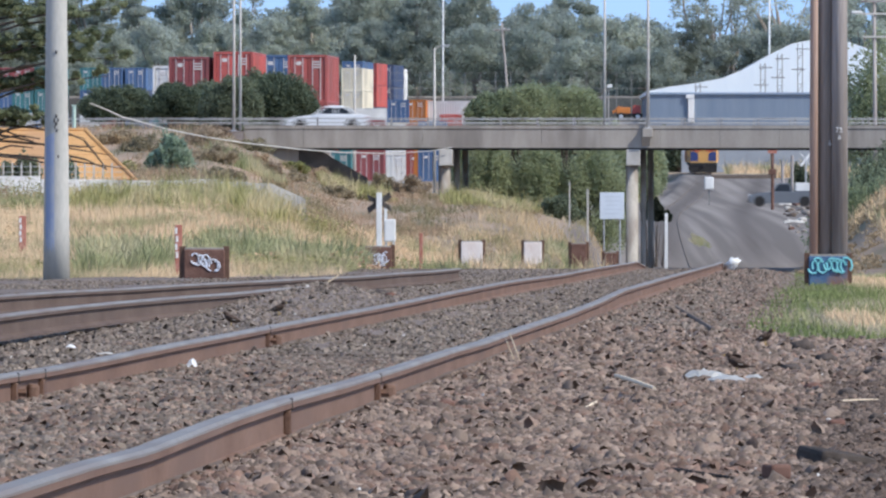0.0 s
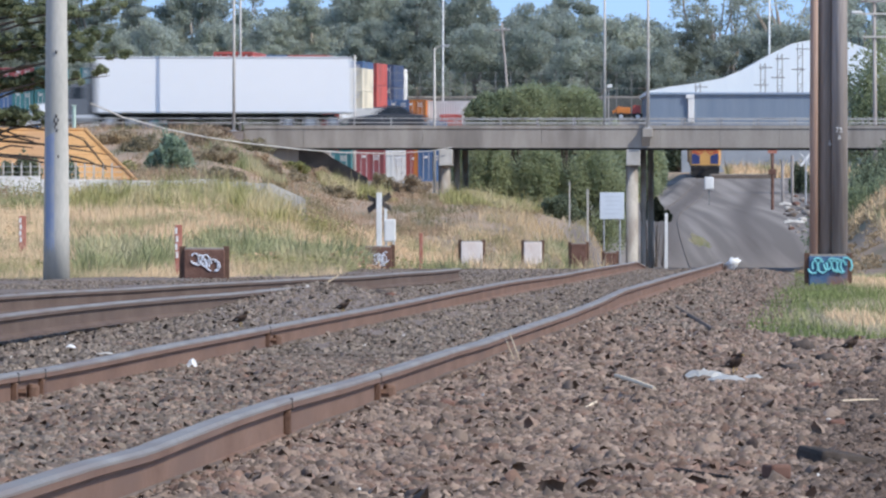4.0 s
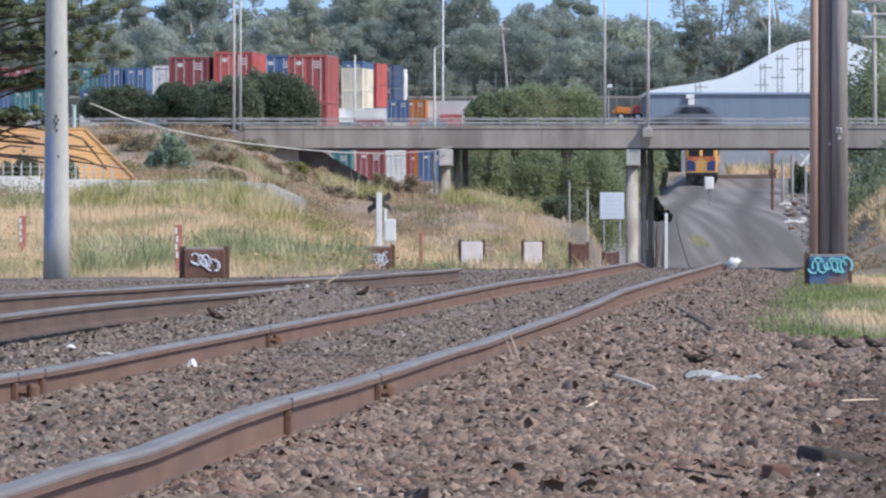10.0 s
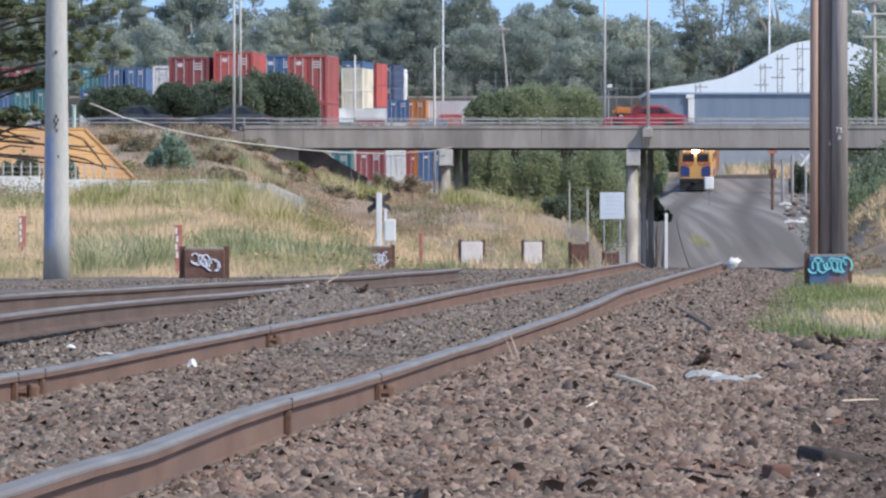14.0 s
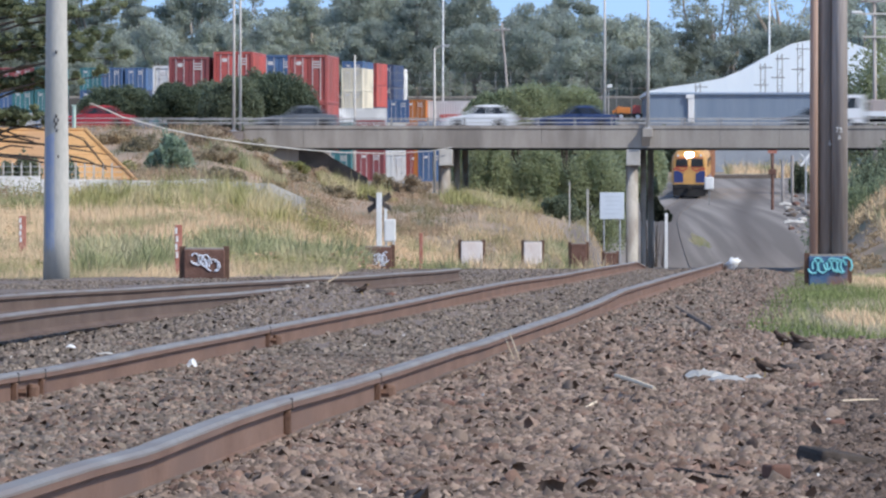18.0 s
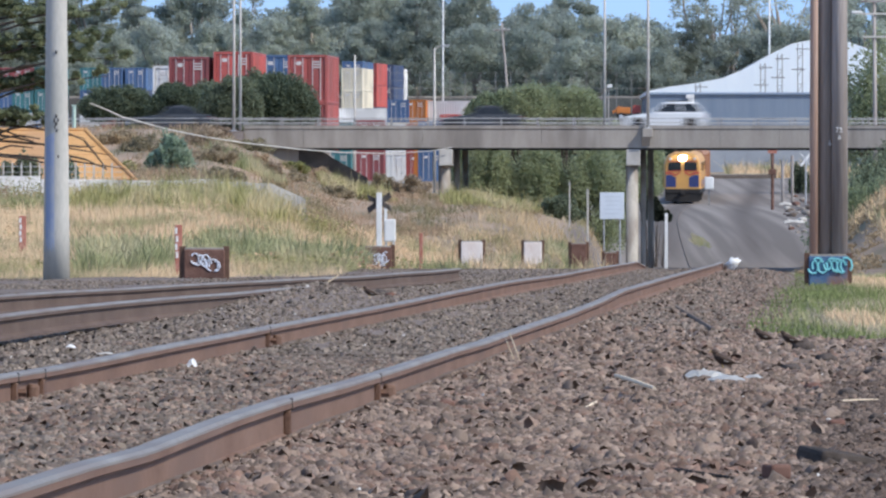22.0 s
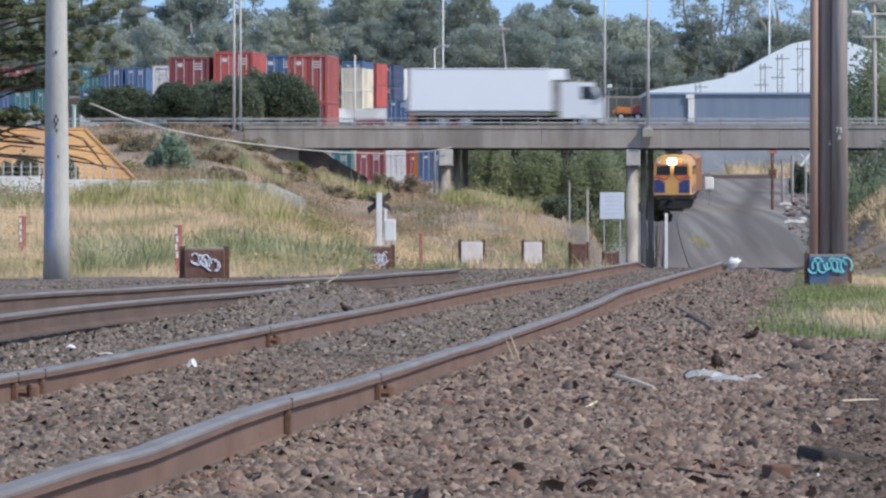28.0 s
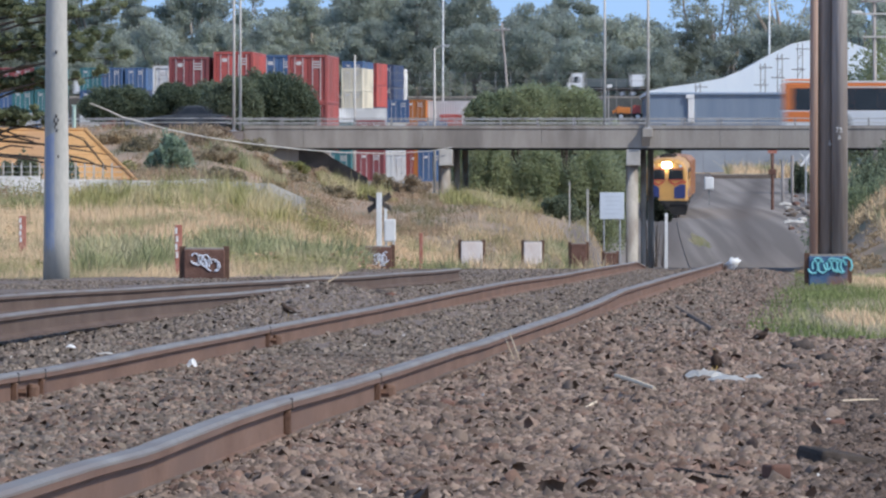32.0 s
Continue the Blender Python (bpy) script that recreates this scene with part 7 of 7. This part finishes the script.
grass("bank_grass", M_GRASS, "tall dry and green grass on the bank", gx[keep], gy[keep], rg, np.interp(gy[keep], (197, 215, 260, 500), (0.1, 0.2, 0.3, 0.34)), np.interp(gy[keep], (197, 300, 600), (0.004, 0.008, 0.014)))
# green and yellow weeds standing in the dry grass
for x, y, rx, ry, h, n, mm, label in PATCHES:
    rr, aa = np.sqrt(rg.random(n)), rg.random(n) * 6.283
    wob = 1 + 0.25 * np.sin(3 * aa + x) + 0.15 * np.sin(5 * aa)
    grass("weed_patch", mm, label, x + rx * rr * wob * np.cos(aa), y + ry * rr * wob * np.sin(aa), rg, h, 0.02)
# tussocks and low mounded growth over the bank
def tussocks(name, label, material, n, y0, y1, lo, hi, w, h, seed, per=110):
    """Mounds of fine sprays, strewn between two offsets from the track."""
    r = np.random.default_rng(seed)
    ty = y0 * (y1 / y0) ** r.random(n)
    tx = main_x(ty) - (lo + (hi - lo) * r.random(n))
    inside = tx > -0.038 * ty
    tx, ty = tx[inside], ty[inside]
    k = r.uniform(0.6, 1.5, len(tx))
    c = np.stack([tx, ty, ground_z(tx, ty) + 0.3 * h * k], -1)
    v, f = leaves(r, c, np.stack([w * k, w * k * 1.6, h * k], -1), per, 0.045)
    return tagged(raw(name, v, f, material), label, "grass", kind="stuff")


M_TUSD = leafy("straw_sprays", (0.46, 0.33, 0.18), (0.66, 0.48, 0.28), 0.6, 4, island=0.25, thin=0.35)
M_TUSO = leafy("olive_sprays", (0.24, 0.25, 0.10), (0.38, 0.36, 0.16), 0.6, 4, island=0.25, thin=0.4)
tussocks("straw_tussocks", "mounded golden dry grass on the bank", M_TUSD, 150, 235, 520, 6.0, 20, 0.42, 0.2, 71, 170)
tussocks("olive_tussocks", "mounded olive weeds on the bank", M_TUSO, 150, 215, 480, 5.8, 20, 0.45, 0.2, 72, 170)
tussocks("brown_tussocks", "mounded brown dry growth on the high bank", M_TUSB, 230, 480, 715, 8, 27, 0.6, 0.32, 73, 150)
tussocks("wall_tussocks", "dusty weeds against the boundary wall", M_TUSO, 70, 455, 468, 13, 26, 0.5, 0.62, 75, 220)
tussocks("dry_wall_tussocks", "dry brown weeds against the boundary wall", M_TUSB, 45, 452, 467, 12, 27, 0.45, 0.6, 77, 220)
tussocks("mound_tussocks", "dry brown growth on the far right bank", M_TUSB, 260, 275, 420, -7.5, -2.9, 0.32, 0.12, 76, 90)
tussocks("yellow_tussocks", "yellow-green weeds before the boundary wall", M_WEED, 46, 420, 462, 16, 26, 0.6, 0.42, 74, 260)
# green patch and straw about the timber poles
n = 42000
gy = 97 + 150 * rg.random(n) ** 1.3
gx = main_x(gy) + 2.25 + 0.2 * np.sin(gy * 1.3) + 0.15 * rg.random(n) + 6.0 * rg.random(n) ** 1.3
grass("verge_grass", M_GRASSG, "fresh green and straw grass by the poles", gx, gy, rg, 0.07, 0.006)
for x, y, rx, ry, n in ((6.949, 205, 0.65, 22, 5200), (3.839, 114, 0.33, 7, 2600)):
    rr, aa = np.sqrt(rg.random(n)), rg.random(n) * 6.283
    grass("straw_patch", M_GRASS, "pale dry straw in the verge grass", x + rx * rr * np.cos(aa), y + ry * rr * np.sin(aa), rg, 0.085, 0.006)
n = 26000
gy = 260 + 440 * rg.random(n)
gx = main_x(gy) + np.interp(gy, (230, 300, 400, 700), (5.2, 4.6, 4.4, 10.0)) + 14 * rg.random(n) ** 1.5
grass("far_verge_grass", M_GRASS, "dry grass on the far verge", gx, gy, rg, 0.3, 0.02)
n = 16000
gx, gy = 14 + 34 * rg.random(n), 1235 + 44 * rg.random(n)
grass("yard_grass", M_GRASS, "dry grass strip beyond the yard", gx[gx > main_x(gy) + 2.2], gy[gx > main_x(gy) + 2.2], rg, 0.8, 0.05)


# ---- birds
M_BIRD = mat("brown_feathers", (0.045, 0.03, 0.022), (0.09, 0.06, 0.045), 60, 0.8)
M_BIRDW = paint("pale_wing_patch", (0.25, 0.23, 0.21), 0.8)
M_BEAK = paint("yellow_beak", (0.55, 0.36, 0.06), 0.5)


def bird():
    """Facing -x, standing on z = 0."""
    t = thing("bird", pose(0, 0, 0), "dark brown starling-sized bird on the ballast", "bird", "birds on the ballast")
    made("body", M_BIRD, t, lambda m: tube(m, [(0.075, 0, 0.05), (0.05, 0, 0.062), (0.0, 0, 0.08), (-0.04, 0, 0.105), (-0.055, 0, 0.12)], [0.008, 0.027, 0.037, 0.028, 0.012], 12), "", True)
    made("head", M_BIRD, t, lambda m: tube(m, [(-0.035, 0, 0.112), (-0.045, 0, 0.128), (-0.062, 0, 0.138), (-0.078, 0, 0.137)], [0.012, 0.021, 0.02, 0.006], 10), "", True)
    made("beak", M_BEAK, t, lambda m: tube(m, [(-0.076, 0, 0.137), (-0.098, 0, 0.132)], [0.006, 0.001], 6))
    made("tail", M_BIRD, t, lambda m: prism(m, [(0.06, -0.012), (0.06, 0.012), (0.14, 0.02), (0.14, -0.02)], "z", 0.047, 0.056))
    for s in (-1, 1):
        w = made("wing", M_BIRD, t, lambda m: tube(m, [(-0.03, s * 0.028, 0.1), (0.02, s * 0.036, 0.08), (0.09, s * 0.016, 0.058)], [0.012, 0.02, 0.004], 8), "", True)
        made("wing_patch", M_BIRDW, w, lambda m: tube(m, [(0.01, s * 0.05, 0.072), (0.045, s * 0.044, 0.064)], [0.007, 0.004], 6), "small white wing patch")
        made("leg", M_BEAK, t, lambda m: tube(m, [(0.0, s * 0.015, 0.05), (0.006, s * 0.016, 0.03), (-0.004, s * 0.017, 0.0)], 0.003, 5))
    for piece in t.children_recursive:
        for v in piece.data.vertices:
            v.co *= 0.78
    return t


birds = [bird()]
birds += [copy_thing(birds[0], pose(0, 0, 0)) for k in range(4)]
tagged(birds[2], "dark bird pecking between the tracks", "bird")
tagged(birds[3], "dark bird walking between the tracks", "bird")


# nearest stones of the bed, each by itself
kinds = []
rs = np.random.default_rng(44)
for k in range(8):
    ring = [(math.cos(a) * rs.uniform(0.7, 1.25), math.sin(a) * rs.uniform(0.6, 1.0), -0.5) for a in np.arange(6) * math.pi / 3]
    pts = ring + [(0.4 * rs.uniform(0.6, 1.2), 0.3, rs.uniform(0.5, 0.8)), (-0.4, -0.25, rs.uniform(0.4, 0.7))]
    ob = raw("ballast_stone", np.array(pts) * 0.017, np.array([(0, 1, 6), (1, 2, 6), (2, 7, 6), (2, 3, 7), (3, 4, 7), (4, 5, 7), (5, 6, 7), (5, 0, 6)]), M_STONE, track)
    kinds.append(ob)
for k in range(290):
    y = 30.5 + 16 * rs.random()
    x = float(main_x(y)) + 0.95 + (0.0365 * y + 0.2 - float(main_x(y)) - 0.95) * rs.random()
    ob = kinds[k] if k < 8 else new("ballast_stone", kinds[k % 8].data)
    ob.parent = track
    ob.matrix_basis = pose(x, y, ground_at(x, y) + 0.012, 0, 0, 360 * rs.random())
    ob.scale = [rs.uniform(0.8, 1.4)] * 3


# ---- traffic
LANE_NEAR, LANE_FAR = BR_Y + 2.9, BR_Y + 7.7
# when each car passes the middle of the view, and its speed in m/s
PASSING = (
    (-0.35, 19.03, "sedan", C_WHITE, "white sedan crossing the bridge"),
    (1.75, 21.07, "suv", C_GREY, "dark grey four-wheel drive crossing the bridge"),
    (3.84, 19.78, "sedan", C_BLACK, "black sedan following the trailer"),
    (5.67, 20.36, "sedan", C_BLUE, "dark blue sedan crossing the bridge"),
    (6.80, 18.48, "sedan", C_SILVER, "silver sedan crossing the bridge"),
    (7.98, 17.67, "hatch", C_BLACK, "black hatchback crossing the bridge"),
    (8.36, 22.37, "sedan", C_WHITE, "white sedan crossing the bridge"),
    (10.65, 21.72, "hatch", C_GREY, "grey hatchback crossing the bridge"),
    (12.00, 19.84, "sedan", C_RED, "red sedan crossing the bridge"),
    (13.13, 20.75, "sedan", C_BLACK, "black sedan crossing the bridge"),
    (13.36, 19.45, "sedan", C_BLACK, "black sedan crossing the bridge"),
    (14.58, 20.43, "sedan", C_RED, "dark red sedan crossing the bridge"),
    (16.11, 19.60, "sedan", C_GREY, "dark grey sedan crossing the bridge"),
    (16.29, 19.60, "hatch", C_BLACK, "black hatchback crossing the bridge"),
    (16.98, 19.45, "sedan", C_RED, "red sedan crossing the bridge"),
    (17.59, 20.75, "sedan", C_GREY, "dark grey sedan crossing the bridge"),
    (18.10, 20.75, "hatch", C_WHITE, "white hatchback crossing the bridge"),
    (18.35, 20.75, "sedan", C_BLUE, "dark blue sedan crossing the bridge"),
    (19.87, 21.07, "suv", C_WHITE, "white four-wheel drive crossing the bridge"),
    (20.19, 20.10, "ute", C_SILVER, "silver pickup truck crossing the bridge"),
    (21.28, 21.24, "sedan", C_BLACK, "black sedan crossing the bridge"),
    (22.10, 21.72, "sedan", C_BLACK, "black sedan crossing the bridge"),
    (22.59, 21.24, "suv", C_WHITE, "white four-wheel drive crossing the bridge"),
    (24.95, 20.75, "sedan", C_BLACK, "black sedan crossing the bridge"),
    (29.51, 20.43, "sedan", C_GREY, "grey sedan crossing the bridge"),
    (31.31, 21.40, "sedan", C_BLACK, "black sedan crossing the bridge"),
)
traffic = []
masters = {}
for passed, speed, style, colour, label in PASSING:
    key = (style, colour.name)
    masters[key] = masters[key] if key in masters else car(style, colour, label)
    first = masters[key] not in [c for c, *_ in traffic]
    c = masters[key] if first else copy_thing(masters[key], pose(0, 0, 0))
    tagged(c, label)
    traffic.append((c, passed, speed))
traffic.append((tray_truck(), 19.32, 19.13))
oncoming = tagged(copy_thing(masters["sedan", C_GREY.name], pose(0, 0, 0)), "dark grey sedan in the far lane", "sedan")
semi, rigid, city_bus = semi_trailer(), box_truck(), bus()
far_trucks = [flat_truck()]
far_trucks.append(copy_thing(far_trucks[0], pose(0, 0, 0)))
crossing_ute = car("ute", C_GREY, "dark grey pickup truck on the level crossing")
made("canopy", M_WHITE, crossing_ute, lambda m: box(m, (1.7, 0, 1.45), (1.5, 1.6, 0.75), 0, 0.06), "white tray canopy")


def train_pose(y):
    """A vehicle whose leading end is at y, lying along the track."""
    x, z = float(main_x(y)), float(rail_level(y))
    x2, z2 = float(main_x(y + 14)), float(rail_level(y + 14))
    return pose(x, y, z, math.degrees(math.atan2(z2 - z, 14)), 0, -math.degrees(math.atan2(x2 - x, 14)))


def motions():
    times = [0, 4, 8, 12, 16, 20, 24, 28, 32]
    for k, (v, back) in enumerate([(loco, 0.0), (second_loco, 18.2), *[(w, 36.4 + 15.6 * i) for i, w in enumerate(wagons)]]):
        walk(v, [(t, train_pose(885 + 12.5 * (32 - t) + back)) for t in times])
    cruise = 20.0
    for c, passed, speed in traffic:
        def place(t):
            d = t - passed
            e = max(-1.5, min(1.5, d))
            return pose(-(speed * e + cruise * (d - e)), LANE_NEAR, DECK_Z)
        rows = sorted({0.0, 32.0, *[t for t in (passed - 1.5, passed - 0.5, passed + 0.5, passed + 1.5) if 0 < t < 32]})
        walk(c, [(t, place(t)) for t in rows])
    walk(semi, [(t, pose(-4.669 - 3.6 - 18.351 * (t - 3.17), LANE_NEAR, DECK_Z)) for t in (0.0, 32.0)])
    walk(rigid, [(t, pose(9.301 + 18.113 * (t - 28.0), LANE_FAR, DECK_Z, 0, 0, 180)) for t in (0.0, 32.0)])
    walk(city_bus, [(t, pose(14.56 + 17.362 * (t - 31.0), LANE_FAR, DECK_Z, 0, 0, 180)) for t in (0.0, 32.0)])
    walk(oncoming, [(t, pose(-2.87 + 25.0 * (t - 17.0), LANE_FAR, DECK_Z, 0, 0, 180)) for t in (0.0, 32.0)])
    for v, x29 in zip(far_trucks, (14.2, 15.2)):
        walk(v, [(t, pose(x29 - 19.7 * (t - (29.0 if v is far_trucks[0] else 32.0)), 1546.2, 16.22)) for t in (0.0, 32.0)])
    ute_y = 985.0
    walk(crossing_ute, [(t, pose(x, ute_y, ground_at(x, ute_y) + 0.02)) for t, x in ((0.0, 26.37), (0.3, 23.69), (0.6, 20.75), (1.0, 16.7), (1.5, 12.2), (2.0, 9.2), (3.5, 7.064), (5.0, 6.406), (32.0, 6.362))])
    # birds: seconds, place on the ballast, heading
    ROWS = (
        ((0, 1.633, 70.63, 0, 0), (3.5, 1.623, 70.63, 0, 150), (5.5, 1.661, 71.43, 0, 0), (6, 1.626, 71.71, 0, 0), (6.5, 1.616, 71.71, 0, 0), (7, 1.561, 70.37, 38, 60), (8, 1.542, 70.37, 38, 60), (8.5, 1.555, 70.37, 38, 60), (9, 1.532, 70.90, 0, 0), (9.5, 1.472, 71.98, -25, 0), (10, 1.462, 71.98, -25, 0), (11, 1.449, 71.16, -25, 0), (12, 1.447, 71.71, -25, 0), (13, 1.449, 71.98, 38, 60), (14.5, 1.515, 71.16, 0, 150), (16.5, 1.825, 70.90, 0, 150), (17, 1.816, 70.90, 0, 0), (18, 1.764, 69.59, 0, 0), (19, 1.749, 70.90, 0, 0), (20, 1.661, 71.71, 0, 0), (21, 1.629, 71.71, 0, 0), (22, 1.578, 71.71, 0, 0), (23, 1.514, 71.71, 0, 0), (23.5, 1.461, 72.26, 0, 0), (24, 1.451, 72.26, 0, 150), (24.5, 1.523, 71.71, 0, 150), (25, 1.511, 71.71, 0, 150), (28, 1.518, 71.16, 38, 60), (32, 1.515, 71.16, 38, 60)),
        ((0, 2.231, 87.71, 0, 150), (1, 2.376, 87.31, 0, 150), (2, 2.539, 86.91, 0, 150), (3.5, 2.708, 86.11, 0, 150), (6, 2.963, 86.51, 0, 150), (9, 2.753, 85.72, 0, 0), (10.5, 2.682, 86.51, 0, 0), (12, 2.649, 87.71, 0, 0), (13, 2.696, 87.71, 0, 150), (14.5, 2.723, 87.71, 0, 0), (17, 2.415, 87.71, 0, 0), (18, 2.344, 87.71, 0, 0), (19, 2.265, 88.12, 0, 0), (20, 2.180, 87.71, 0, 150), (21, 2.348, 87.71, 0, 150), (22, 2.391, 87.71, 0, 0), (23, 2.332, 87.71, 0, 150), (24, 2.643, 86.51, 0, 150), (25, 3.074, 84.57, 0, 150), (32, 3.111, 84.57, 0, 150)),
        ((0, -1.561, 93.44, 0, 0), (1, -1.573, 93.44, 0, 150), (2, -1.552, 93.44, 0, 150), (3, -1.553, 93.98, 0, 150), (6, -1.308, 92.37, 0, 150), (8, -1.432, 91.84, 0, 0), (10, -1.711, 95.09, 0, 0), (12, -2.053, 104.29, 0, 0), (14, -2.093, 107.05, 0, 0), (17, -2.141, 107.76, 0, 0), (19, -2.481, 104.29, 0, 0), (20.5, -3.575, 95.09, 0, 0), (32, -3.659, 95.09, 0, 0)),
        ((0, -1.313, 101.66, 0, 150), (1, -1.138, 101.03, 0, 150), (2, -1.039, 102.31, 0, 150), (3, -0.931, 102.96, 0, 150), (6, -0.715, 111.48, 0, 150), (19, -0.746, 117.13, 0, 150), (21, -0.673, 117.13, 0, 0), (25, -0.715, 111.48, 0, 0), (29, -0.846, 101.03, 0, 0), (31, -1.177, 101.66, 0, 0), (32, -1.233, 101.03, 0, 0)),
        ((0, 3.207, 86.11, 0, 0), (6, 3.168, 86.11, 0, 0), (9, 2.990, 86.51, 0, 0), (12, 2.799, 86.91, 0, 0), (14, 2.650, 88.54, 0, 0), (17, 2.516, 87.71, 0, 0), (20, 2.321, 87.71, 0, 0), (22, 2.232, 88.54, 0, 0), (25, 2.163, 88.96, 0, 0), (28, 2.167, 88.96, 0, 150), (29.5, 2.207, 88.96, 0, 150), (32, 2.224, 88.54, 0, 150)),
    )
    for b, rows in zip(birds, ROWS):
        walk(b, [(t, pose(x, y, ground_at(x, y) + 0.008, 0, tilt, turn)) for t, x, y, tilt, turn in rows])


motions()
